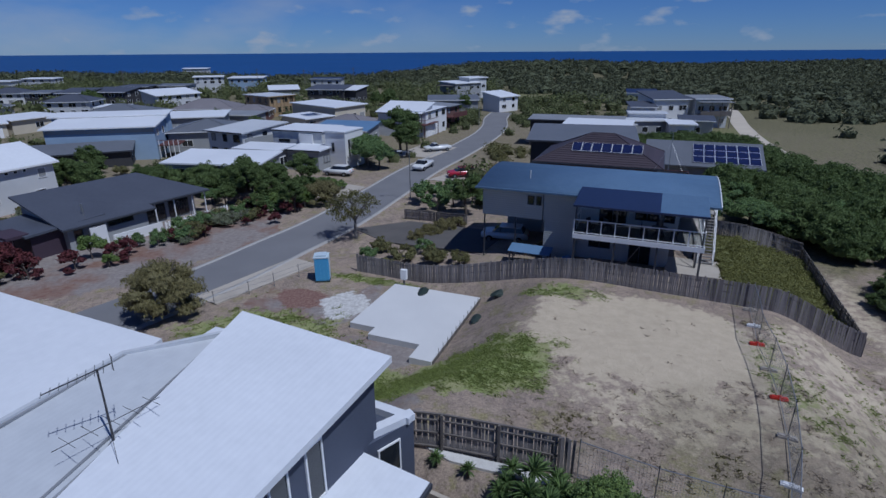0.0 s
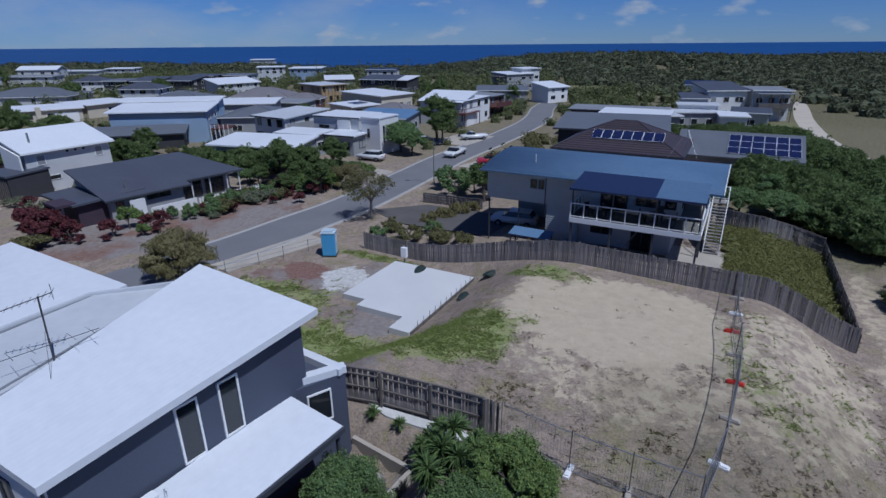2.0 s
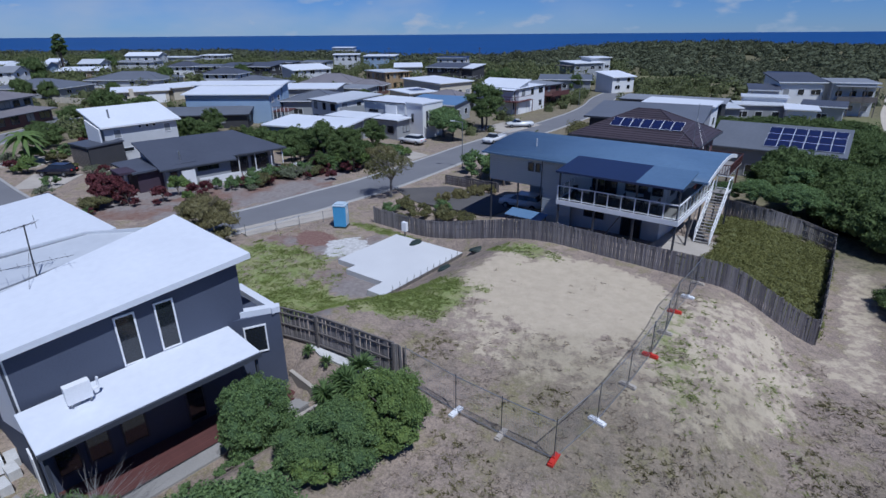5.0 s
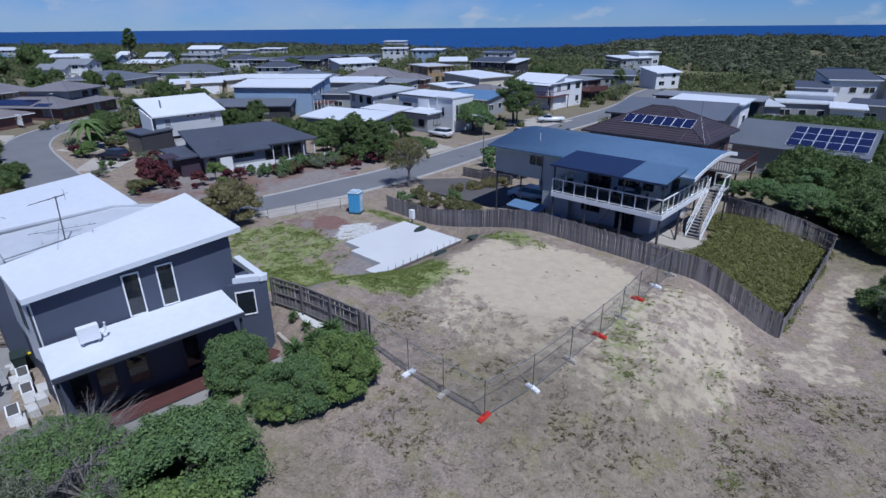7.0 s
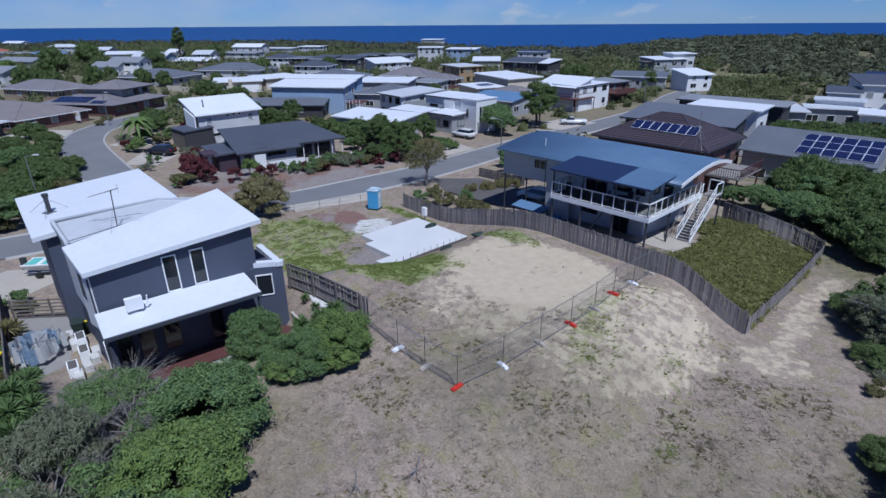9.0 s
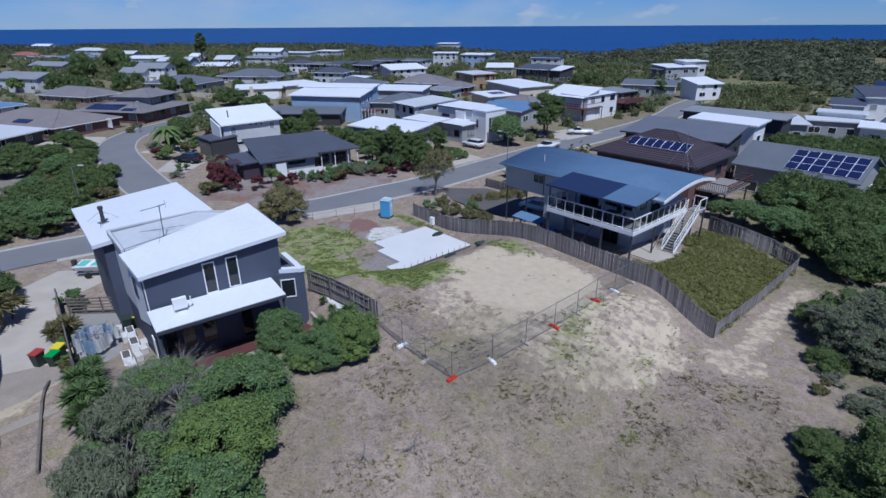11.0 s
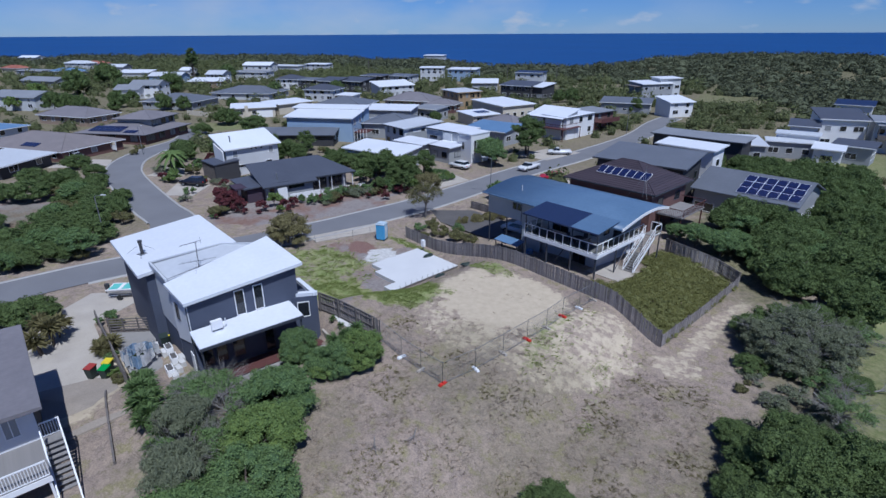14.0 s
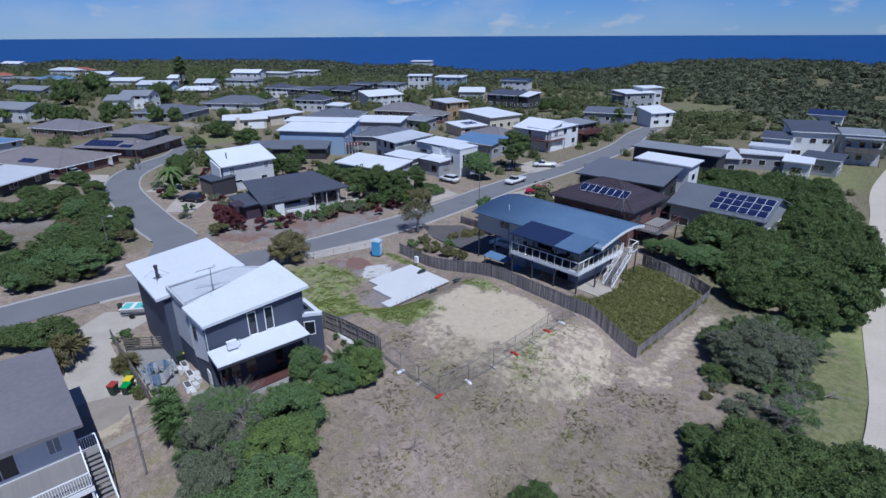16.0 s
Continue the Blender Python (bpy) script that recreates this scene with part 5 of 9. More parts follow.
part("gutter", boxes((-0.4, -0.28, 6.48, BW + 0.6, 0.12, 0.14)), M_ROOF_BLUE, blue)
# upper storey
UX = 15.3
bm = bmesh.new()
n_ = len(prof)
pts_l = [(0.35, 4.15)] + [(max(0.35, min(8.6, y)), z - 0.16) for y, z in prof] + [(8.6, 4.15)]
va = [bm.verts.new((0.1, y, z)) for y, z in pts_l]
vb = [bm.verts.new((UX, y, z)) for y, z in pts_l]
bm.faces.new(va)
bm.faces.new(vb[::-1])
for k in range(len(pts_l)):
    j = (k + 1) % len(pts_l)
    bm.faces.new((va[k], vb[k], vb[j], va[j]))
bmesh.ops.remove_doubles(bm, verts=bm.verts, dist=0.001)
bmesh.ops.recalc_face_normals(bm, faces=bm.faces)
part("wall", bm, M_WALL_SAGE, blue)
# pale wall panel, its colour lightened to stand in for bounced light
part("verandah_wall", boxes((8.15, 0.28, 4.36, 7.1, 0.06, 2.2)), M_WALL_PALE, blue, "pale verandah wall, lightened for bounced light")
# lower storey: closed part under the deck end, open carport at the street end
GB = 0.0
part("lower_wall", boxes((6.3, 0.9, -0.6, 8.6, 7.6, 4.74)), M_WALL_PALE, blue)
part("carport_back", boxes((0.3, 7.6, -0.6, 6.0, 0.15, 4.74)), M_WALL_GREY, blue)
part("side_wall", boxes((5.35, 0.36, -0.6, 2.6, 0.12, 4.74)), M_WALL_SAGE, blue)
for x in (0.2, 2.9, 5.3):
    part("post", boxes((x, 0.42, -0.6, 0.1, 0.1, 4.74)), M_TRIM_DARK, blue)
part("timber_screen", prism(bmesh.new(), [(3.7, 0.9), (3.8, 0.85), (5.3, 4.6), (5.2, 4.65)], -0.4, 1.35), M_PINE, blue, "raw timber screen beside the carport")
# deck with its frame and balustrade
DX0, DX1, DY0 = 8.15, 16.95, -2.75
for k in range(20):
    if k == 0:
        bd = mesh_from("deck_board", *box_mesh(0, 0, 0, DX1 - DX0, 0.135, 0.03), M_DECK)
    link("board", bd, blue, m=pose(DX0, DY0 + 0.142 * k, 4.33))
part("deck_side", boxes((UX, 0.1, 4.3, DX1 - UX, 6.3, 0.06)), M_DECK, blue)
part("fascia", boxes((DX0 - 0.03, DY0 - 0.05, 4.02, DX1 - DX0 + 0.08, 0.05, 0.36), (DX1, DY0, 4.02, 0.05, 9.2, 0.36), (DX0 - 0.05, DY0, 4.02, 0.05, 3.1, 0.36)), M_TRIM, blue)
part("joists", boxes(*[(DX0 + 0.2 + k * 0.6, DY0 + 0.05, 4.08, 0.05, 2.7, 0.2) for k in range(15)]), M_TIMBER, blue)
for x in (DX0 + 0.1, 11.1, 14.0, DX1 - 0.12):
    zz = height(*(blue.matrix_basis @ Vector((x, DY0 + 0.1, 0)))[:2], False)
    part("post", boxes((x - 0.06, DY0 + 0.05, zz - 0.3, 0.13, 0.13, 4.35 - zz)), M_TRIM_DARK, blue)
    part("verandah_post", boxes((x - 0.05, DY0 + 0.06, 4.36, 0.1, 0.1, 2.24)), M_TRIM_DARK, blue)
for y in (1.0, 4.0, 6.3):
    zz = height(*(blue.matrix_basis @ Vector((DX1, y, 0)))[:2], False)
    part("post", boxes((DX1 - 0.16, y, zz - 0.3, 0.12, 0.12, 4.35 - zz)), M_TRIM_DARK, blue)
bm = bmesh.new()
tube(bm, (11.2, DY0 + 0.6, 1.0), (13.0, DY0 + 0.6, 4.0), 0.05, 4)
tube(bm, (16.8, 1.0, 1.3), (16.8, 3.6, 4.0), 0.05, 4)
part("brace", bm, M_TIMBER, blue)


def balustrade(parent, a, b, z, n, glass=M_GLASS_BAL, high=1.05):
    """White posts and rails with glass between, from a to b at deck height z."""
    a, b = Vector(a), Vector(b)
    ang = math.degrees(math.atan2((b - a).y, (b - a).x))
    L = (b - a).length
    m = pose(a.x, a.y, z, 0, 0, ang)
    for k in range(n + 1):
        link("baluster_post", mesh_from("baluster_post", *box_mesh(-0.035, -0.035, 0, 0.07, 0.07, high), M_TRIM), parent, m=m @ pose(L * k / n, 0, 0))
    link("top_rail", mesh_from("top_rail", *box_mesh(0, -0.045, high, L, 0.09, 0.06), M_TRIM), parent, m=m)
    link("bottom_rail", mesh_from("bottom_rail", *box_mesh(0, -0.025, 0.09, L, 0.05, 0.05), M_TRIM), parent, m=m)
    for k in range(n):
        gp = link("glass_panel", mesh_from("glass_panel", *box_mesh(0.05, -0.006, 0.16, L / n - 0.1, 0.012, high - 0.2), glass), parent, m=m @ pose(L * k / n, 0, 0))
        gp.visible_shadow = False


balustrade(blue, (DX0, DY0 + 0.05), (DX1 - 0.05, DY0 + 0.05), 4.36, 9)
balustrade(blue, (DX1 - 0.05, DY0 + 0.05), (DX1 - 0.05, 6.1), 4.36, 9)
balustrade(blue, (DX0 + 0.03, 0.2), (DX0 + 0.03, DY0 + 0.05), 4.36, 3)
# verandah roof: dark sheet with a bluer end
VX0, VX1 = 8.05, 17.0
for x0, x1, mt in ((VX0, 13.9, M_ROOF_NAVY), (13.9, VX1, M_ROOF_BLUE)):
    part("verandah_roof", prism(bmesh.new(), [(x0, -2.95), (x1, -2.95), (x1, 0.9), (x0, 0.9)], [6.55, 6.55, 6.98, 6.98], [6.63, 6.63, 7.06, 7.06]), mt, blue)
part("verandah_gutter", boxes((VX0, -3.08, 6.5, VX1 - VX0, 0.12, 0.14)), M_ROOF_NAVY, blue)
# upper windows and doors
for al, ww, hh, zz in ((3.9, 0.55, 0.75, 5.35), (4.6, 0.45, 0.75, 5.35), (9.6, 2.0, 2.05, 4.4), (12.2, 1.7, 1.2, 5.0), (14.2, 0.8, 1.2, 5.0)):
    window(blue, ww, hh, pose(al, 0.335 if al < 8 else 0.265, zz), M_TRIM_DARK, M_GLASS, 2 if ww > 1 else 1)
for al, ww, hh, zz in ((0.5, 1.0, 1.2, 5.0), (2.4, 1.6, 2.05, 4.4), (5.2, 1.1, 1.2, 5.0)):
    window(blue, ww, hh, pose(UX + 0.015, 0.5 + al, zz, 0, 0, 90), M_TRIM_DARK, M_GLASS, 1)
window(blue, 1.7, 0.75, pose(8.9, 0.88, 2.2), M_TRIM_DARK, M_GLASS, 2)
window(blue, 1.6, 1.9, pose(12.0, 0.88, 0.9), M_TRIM_DARK, M_GLASS, 2)
bm = bmesh.new()
tube(bm, (3.6, 2.2, 7.0), (3.6, 2.2, 7.75), 0.05, 8)
part("vent_pipe", bm, M_WALL_PALE, blue)
bm = bmesh.new()
tube(bm, (5.2, 0.3, 3.2), (5.2, 0.3, 6.5), 0.035)
part("downpipe", bm, M_TRIM_DARK, blue)
# stairs from the side deck
stair = thing("outdoor_stair", blue.matrix_basis @ pose(DX1 + 0.12, 6.3, 0), "white open outdoor stair leading down from the deck", "stair")
part("landing", boxes((0, -0.1, 4.3, 1.15, 1.3, 0.07)), M_DECK, stair)
SN, S_TOP, S_BOT = 16, 4.33, 1.45
for k in range(SN):
    f = (k + 1) / SN
    link("tread", mesh_from("tread", *box_mesh(0.08, -0.26, -0.045, 0.98, 0.27, 0.045), M_DECK), stair, m=pose(0, -0.1 - 0.235 * k, S_TOP - (S_TOP - S_BOT) * f))
for x in (0.0, 1.08):
    bm = bmesh.new()
    prism(bm, [(x, -0.1 - 0.235 * SN), (x + 0.06, -0.1 - 0.235 * SN), (x + 0.06, -0.1), (x, -0.1)], [S_BOT - 0.28, S_BOT - 0.28, S_TOP - 0.28, S_TOP - 0.28], [S_BOT + 0.02, S_BOT + 0.02, S_TOP + 0.02, S_TOP + 0.02])
    part("stringer", bm, M_TRIM, stair)
    bm = bmesh.new()
    tube(bm, (x + 0.03, -0.1 - 0.235 * SN, S_BOT + 0.95), (x + 0.03, -0.1, S_TOP + 1.0), 0.035, 5)
    tube(bm, (x + 0.03, -0.1 - 0.235 * SN, S_BOT + 0.5), (x + 0.03, -0.1, S_TOP + 0.55), 0.025, 5)
    for k in range(0, SN + 1, 4):
        yy, zz = -0.1 - 0.235 * k, S_TOP - (S_TOP - S_BOT) * k / SN
        tube(bm, (x + 0.03, yy, zz - 0.1), (x + 0.03, yy, zz + 1.0), 0.035, 5)
    part("handrail", bm, M_TRIM, stair)
balustrade(stair, (1.1, -0.1), (1.1, 1.2), 4.36, 1)
balustrade(stair, (1.1, 1.2), (0.0, 1.2), 4.36, 1)
for x, y in ((1.02, 1.05), (0.1, 1.05)):
    part("post", boxes((x, y, 1.0, 0.11, 0.11, 3.35)), M_TRIM_DARK, stair)
pad("pavement", [tuple((blue.matrix_basis @ Vector(p))[:2]) for p in ((14.8, -0.8, 0), (18.6, -0.8, 0), (18.6, 3.4, 0), (14.8, 3.4, 0))], 0.08, M_CONCRETE, "pale concrete pad below the stair", "paving")
# lean-to and clutter beside the carport
lean = thing("lean_to_roof", blue.matrix_basis @ pose(2.9, -1.6, 0.12), "pale blue metal lean-to roof above the fence", "roof")
part("sheet", prism(bmesh.new(), [(0, 0), (3.4, 0), (3.4, 1.4), (0, 1.4)], [1.72, 1.72, 1.95, 1.95], [1.77, 1.77, 2.0, 2.0]), M_ROOF_SKY, lean)
for x in (0.1, 3.2):
    part("post", boxes((x, 0.1, -0.2, 0.09, 0.09, 1.95), (x, 1.2, -0.2, 0.09, 0.09, 2.15)), M_TIMBER, lean)
tank = thing("water_tank", blue.matrix_basis @ pose(7.6, -0.9, 0.4), "blue plastic drum stand beside the wall", "tank")
bm = bmesh.new()
tube(bm, (0, 0, 0), (0, 0, 1.3), 0.42, 16)
tube(bm, (0, 0, 1.3), (0, 0, 1.42), 0.42, 16, 0.2)
part("drum", bm, M_ROOF_SKY, tank)
# deck furniture
tbl = thing("outdoor_table", blue.matrix_basis @ pose(14.0, -1.4, 4.36), "dark round outdoor table on the deck", "table")
bm = bmesh.new()
tube(bm, (0, 0, 0.7), (0, 0, 0.75), 0.55, 20)
part("top", bm, M_STEEL_DARK, tbl)
for k in range(4):
    bm = bmesh.new()
    tube(bm, (0.1 * math.cos(k * 1.571), 0.1 * math.sin(k * 1.571), 0.7), (0.42 * math.cos(k * 1.571), 0.42 * math.sin(k * 1.571), 0), 0.022, 5)
    part("leg", bm, M_STEEL_DARK, tbl)
chair0 = thing("outdoor_chair", blue.matrix_basis @ pose(13.0, -1.4, 4.36, 0, 0, 90), "dark outdoor chair on the deck", "chair", "deck chairs")
part("seat", boxes((-0.24, -0.24, 0.42, 0.48, 0.48, 0.05)), M_STEEL_DARK, chair0)
part("backrest", boxes((-0.24, 0.2, 0.47, 0.48, 0.05, 0.5)), M_STEEL_DARK, chair0)
for x in (-0.22, 0.18):
    for y in (-0.22, 0.18):
        part("leg", boxes((x, y, 0, 0.04, 0.04, 0.42)), M_STEEL_DARK, chair0)
for x, y, r in ((15.0, -1.4, -90), (14.0, -0.4, 0), (10.4, -1.2, 140), (9.2, -1.6, 60)):
    copy_thing(chair0, blue.matrix_basis @ pose(x, y, 4.36, 0, 0, r))


# ---- neighbours ----
tile = house("red-brick house with dark purple tiled hip roof", 11.3, 53.85, LOT, 11.6, 9.3, 6.15, roof="hip", wall=M_BRICK, cover=M_ROOF_PURPLE, over=0.6, rise=2.45, storeys=2, front=3, side=2, win=(1.4, 1.1), frame=M_TRIM_DARK)
t_slope = math.degrees(math.atan2(2.45, 9.3 / 2 + 0.6))


def tile_courses(root, w, d, h, o, rise, n=15):
    """Rows of roof tiles on the near and the right slope of a hip roof."""
    x0, y0, x1, y1 = -o, -o, w + o, d + o
    D = (y1 - y0) / 2
    for k in range(n):
        f0, f1 = k / n, (k + 1.12) / n
        bm = bmesh.new()
        def ring(f, lift):
            return [(x0 + D * f, y0 + D * f, h + rise * f + lift), (x1 - D * f, y0 + D * f, h + rise * f + lift)]
        a, b = ring(f0, 0.055), ring(min(1, f1), 0.012)
        vs = [bm.verts.new(p) for p in (a[0], a[1], b[1], b[0])]
        lo = [bm.verts.new((p[0], p[1], p[2] - 0.05)) for p in (a[0], a[1])]
        bm.faces.new(vs)
        bm.faces.new((lo[0], lo[1], vs[1], vs[0]))
        part("tile_course", bm, M_ROOF_PURPLE, root)
        bm = bmesh.new()
        def ring2(f, lift):
            return [(x1 - D * f, y0 + D * f, h + rise * f + lift), (x1 - D * f, y1 - D * f, h + rise * f + lift)]
        a, b = ring2(f0, 0.055), ring2(min(1, f1), 0.012)
        vs = [bm.verts.new(p) for p in (a[0], a[1], b[1], b[0])]
        lo = [bm.verts.new((p[0], p[1], p[2] - 0.05)) for p in (a[0], a[1])]
        bm.faces.new(vs)
        bm.faces.new((lo[0], lo[1], vs[1], vs[0]))
        part("tile_course", bm, M_ROOF_PURPLE, root)


tile_courses(tile, 11.6, 9.3, 6.15 - tile.matrix_basis.translation.z, 0.6, 2.45)
solar(tile, pose(3.0, 1.3, 6.15 - tile.matrix_basis.translation.z + 1.9 * math.tan(radians(t_slope)) + 0.12, t_slope, 0, 0), 7, 1, 0.98, 1.55)
part("deck", boxes((11.7, 1.5, 3.2, 3.2, 6.5, 0.15)), M_DECK, tile, "grey timber side deck")
for y0, x0, x1 in ((1.5, 11.7, 14.9), (8.0, 11.7, 14.9)):
    part("deck_rail", boxes((x0, y0, 4.2, x1 - x0, 0.06, 0.08)), M_DECK_RED, tile)
part("deck_rail", boxes((14.84, 1.5, 4.2, 0.06, 6.5, 0.08)), M_DECK_RED, tile)
for k in range(14):
    part("baluster", boxes((11.8 + k * 0.22, 1.5, 3.35, 0.04, 0.04, 0.86)), M_DECK_RED, tile)
for k in range(26):
    part("baluster", boxes((14.85, 1.6 + k * 0.25, 3.35, 0.04, 0.04, 0.86)), M_DECK_RED, tile)
for x, y in ((12.0, 1.7), (14.6, 1.7), (14.6, 7.7)):
    part("deck_post", boxes((x, y, -0.4, 0.14, 0.14, 3.6)), M_DECK_RED, tile)
mast = thing("radio_mast", pose(21.4, 45.2, 6.9), "thin steel mast with guy wires behind the blue roof", "aerial")
bm = bmesh.new()
tube(bm, (0, 0, 0), (0, 0, 3.6), 0.022, 6)
part("pole", bm, M_STEEL, mast)
for dx, dy in ((-1.6, -0.8), (1.2, -1.0), (0.6, -1.6)):
    bm = bmesh.new()
    tube(bm, (0, 0, 2.4), (dx, dy, 0.15), 0.009, 4)
    part("guy_wire", bm, M_STEEL, mast)

house("two-storey house with a plain grey metal roof", 12.3, 67.6, -14, 12.8, 8.6, 6.1, 6.9, wall=M_WALL_CHAR, cover=M_ROOF_GREY, storeys=2, front=3, side=2, frame=M_TRIM_DARK, over=0.6)
house("white house with a narrow white flat roof", 19.8, 82.6, -22, 9.4, 4.0, 6.2, 6.5, roof="flat", wall=M_WALL_WHITE, cover=M_ROOF_WHITE, storeys=2, front=2, side=1)
house("long low dark house with a flat grey roof", 17.2, 103, -17, 17, 6, 4.5, 4.7, roof="flat", wall=M_WALL_CHAR, cover=M_ROOF_MID, front=4, side=1, win=(2.2, 0.7), frame=M_TRIM_DARK)
sol = house("low house with grey roof and many solar panels", 26.6, 64.6, LOT, 12.6, 11.0, 3.75, roof="gable", wall=M_WALL_GREY, cover=M_ROOF_GREY, rise=2.1, front=4, side=2, win=(1.8, 1.3))
s_slope = math.degrees(math.atan2(2.1, 6.0))
solar(sol, pose(5.2, 0.25, 3.75 - sol.matrix_basis.translation.z + 0.35, s_slope, 0, 0), 6, 3, 1.22, 1.5)
house("low grey house with a white flat roof", 32.6, 104.4, 8, 5.4, 10, 3.1, 3.3, roof="flat", wall=M_WALL_GREY, cover=M_ROOF_PALE, front=2)
house("white flat-roofed wing with a stepped parapet", 40.4, 116.2, -10, 7.6, 3, 4.1, 4.2, roof="flat", wall=M_WALL_WHITE, cover=M_ROOF_PALE, front=2, over=0.3)
house("white flat-roofed garage beside the hedge", 46.3, 107.9, -12, 4.6, 6, 2.8, 3.0, roof="flat", wall=M_WALL_WHITE, cover=M_ROOF_WHITE, front=1)
house("two-storey white house with a dark metal roof", 49.6, 127.5, 6, 8.6, 9, 6.0, 7.2, wall=M_WALL_WHITE, cover=M_ROOF_CHAR, storeys=2, front=3, side=3)
dkh = house("two-storey pale house with a deep balcony", 59.2, 127.0, -4, 7.5, 8, 6.1, 6.3, roof="flat", wall=M_WALL_PALE, cover=M_ROOF_MID, storeys=2, front=3, side=3)
part("balcony", boxes((0.5, -2.2, 3.0, 7.0, 2.2, 0.16), (0.5, -2.2, 3.16, 7.0, 0.05, 0.9)), M_TIMBER, dkh, "dark timber balcony")
for k in range(4):
    part("balcony_post", boxes((0.5 + k * 2.26, -2.2, -0.4, 0.14, 0.14, 6.3)), M_TIMBER, dkh)
part("canopy", boxes((0.2, -2.5, 5.95, 7.6, 2.5, 0.12)), M_ROOF_MID, dkh)
house("dark purple-roofed lower wing of the white house", 43.6, 124.6, -8, 5.2, 6, 4.6, 5.2, wall=M_WALL_WHITE, cover=M_ROOF_CHAR, front=1, side=1)
house("long white low wing behind the hedge", 38.6, 112.6, 0, 8.6, 3, 2.9, 3.1, roof="flat", wall=M_WALL_GREY, cover=M_ROOF_PALE, front=3, over=0.3)
house("grey shed with a dark metal roof beside the grass", 50.2, 113.0, -20, 6.4, 5, 3.0, 3.4, wall=M_WALL_GREY, cover=M_ROOF_CHAR, front=1)
house("small navy-roofed house among the scrub", 61.2, 184, -14, 9, 6, 3.4, 4.2, wall=M_WALL_WHITE, cover=M_ROOF_NAVY, front=2)

# ---- across the street ----
pale = house("two-storey pale grey house with a white skillion roof", -50.7, 52.2, 70, 10.2, 5.2, 4.7, 6.4, wall=M_WALL_PALE, cover=M_ROOF_WHITE, storeys=1, front=0, side=1, left=1, win=(1.3, 1.1))
pz = pale.matrix_basis.translation.z
for al, ww, hh, zz, gl in ((1.2, 1.0, 1.2, 3.0, M_GLASS_PALE), (8.2, 1.0, 1.2, 3.0, M_GLASS_PALE), (4.6, 0.5, 0.4, 4.0, M_GLASS), (5.6, 0.5, 0.4, 4.0, M_GLASS), (6.6, 0.5, 0.4, 4.0, M_GLASS), (2.0, 1.5, 0.6, 1.0, M_GLASS), (7.4, 1.3, 0.7, 1.0, M_GLASS)):
    window(pale, ww, hh, wall_place((0, 0), (10.2, 0), al, zz - pz), M_TRIM, gl, 1)
bm = bmesh.new()
tube(bm, (1.9, 2.0, 5.2 - pz), (1.9, 2.0, 6.7 - pz), 0.12, 10)
part("flue", bm, M_STEEL, pale, "steel roof flue")
part("side_fin", prism(bmesh.new(), [(-0.75, -0.4), (-0.55, -0.4), (-0.55, 3.4), (-0.75, 3.4)], 2.4 - pz, [4.5 - pz, 4.5 - pz, 5.5 - pz, 5.5 - pz]), M_WALL_WHITE, pale, "white rendered side fin")
screen = house("dark timber-screened wing of the pale grey house", -55.2, 50.6, -19, 5.2, 4.5, 2.5, 2.7, roof="flat", wall=M_WALL_CHAR, cover=M_ROOF_CHAR, front=0, side=0, frame=M_TRIM_DARK, over=0.15)
for k in range(12):
    part("slat", boxes((0.1 + k * 0.43, -0.12, 0.2, 0.2, 0.06, 2.5)), M_TIMBER, screen)
part("balcony_rail", boxes((0, 0, 2.85, 5.2, 0.06, 0.08), *[(0.1 + k * 0.5, 0, 2.6, 0.05, 0.05, 0.3) for k in range(11)]), M_TRIM_DARK, screen)
# long low house under one broad charcoal slope, stepped along its eave
dk = thing("house", pose(-33.6, 43.7, -0.42, 0, 0, 60), "long charcoal-roofed house with pale wall panels", "house", "houses")
FOOTPRINTS.append((-33.6, 43.7, Vector((0.5, 0.866)), Vector((-0.866, 0.5)), 15.0, 9.0))
D_OUT, D_Z = [(-0.6, -0.6), (8.3, -0.6), (8.3, 0.5), (15.6, 0.5), (12.2, 8.9), (-0.6, 8.9)], [2.43, 2.43, 2.67, 2.67, 4.35, 4.35]
part("roof", prism(bmesh.new(), D_OUT, [z - 0.18 for z in D_Z], D_Z), M_ROOF_CHAR, dk)
part("wall", prism(bmesh.new(), [(0, 0), (7.6, 0), (7.6, 1.6), (14.2, 1.6), (11.8, 8.4), (0, 8.4)], -0.4, [2.35, 2.35, 2.7, 2.7, 4.0, 4.0]), M_WALL_GREY, dk)
part("gutter", boxes((-0.65, -0.72, 2.24, 8.95, 0.12, 0.14), (8.3, 0.38, 2.48, 7.3, 0.12, 0.14)), M_TRIM_DARK, dk)
for al, ww, hh, zz, dep in ((3.6, 2.6, 0.6, 1.5, 0.0), (0.5, 0.8, 1.3, 0.7, 0.0), (8.2, 2.4, 1.9, 0.2, 1.6), (11.0, 2.4, 1.9, 0.2, 1.6)):
    window(dk, ww, hh, pose(al, dep - 0.01, zz), M_TRIM_DARK, M_GLASS, 2 if ww > 2 else 1)
for x in (9.0, 11.2, 13.4, 15.0):
    part("verandah_post", boxes((x, 0.75, -0.3, 0.1, 0.1, 2.85)), M_TRIM, dk)
part("pale_panel", boxes((1.6, -0.75, -0.3, 1.5, 0.12, 2.3)), M_WALL_WHITE, dk, "white rendered wall panel")
part("pale_wall", boxes((3.2, -1.5, -0.3, 5.0, 0.15, 1.3)), M_WALL_WHITE, dk, "low white rendered garden wall")
for k in range(22):
    part("picket", boxes((8.4 + k * 0.36, -1.6, -0.3, 0.2, 0.06, 1.2)), M_TRIM, dk)
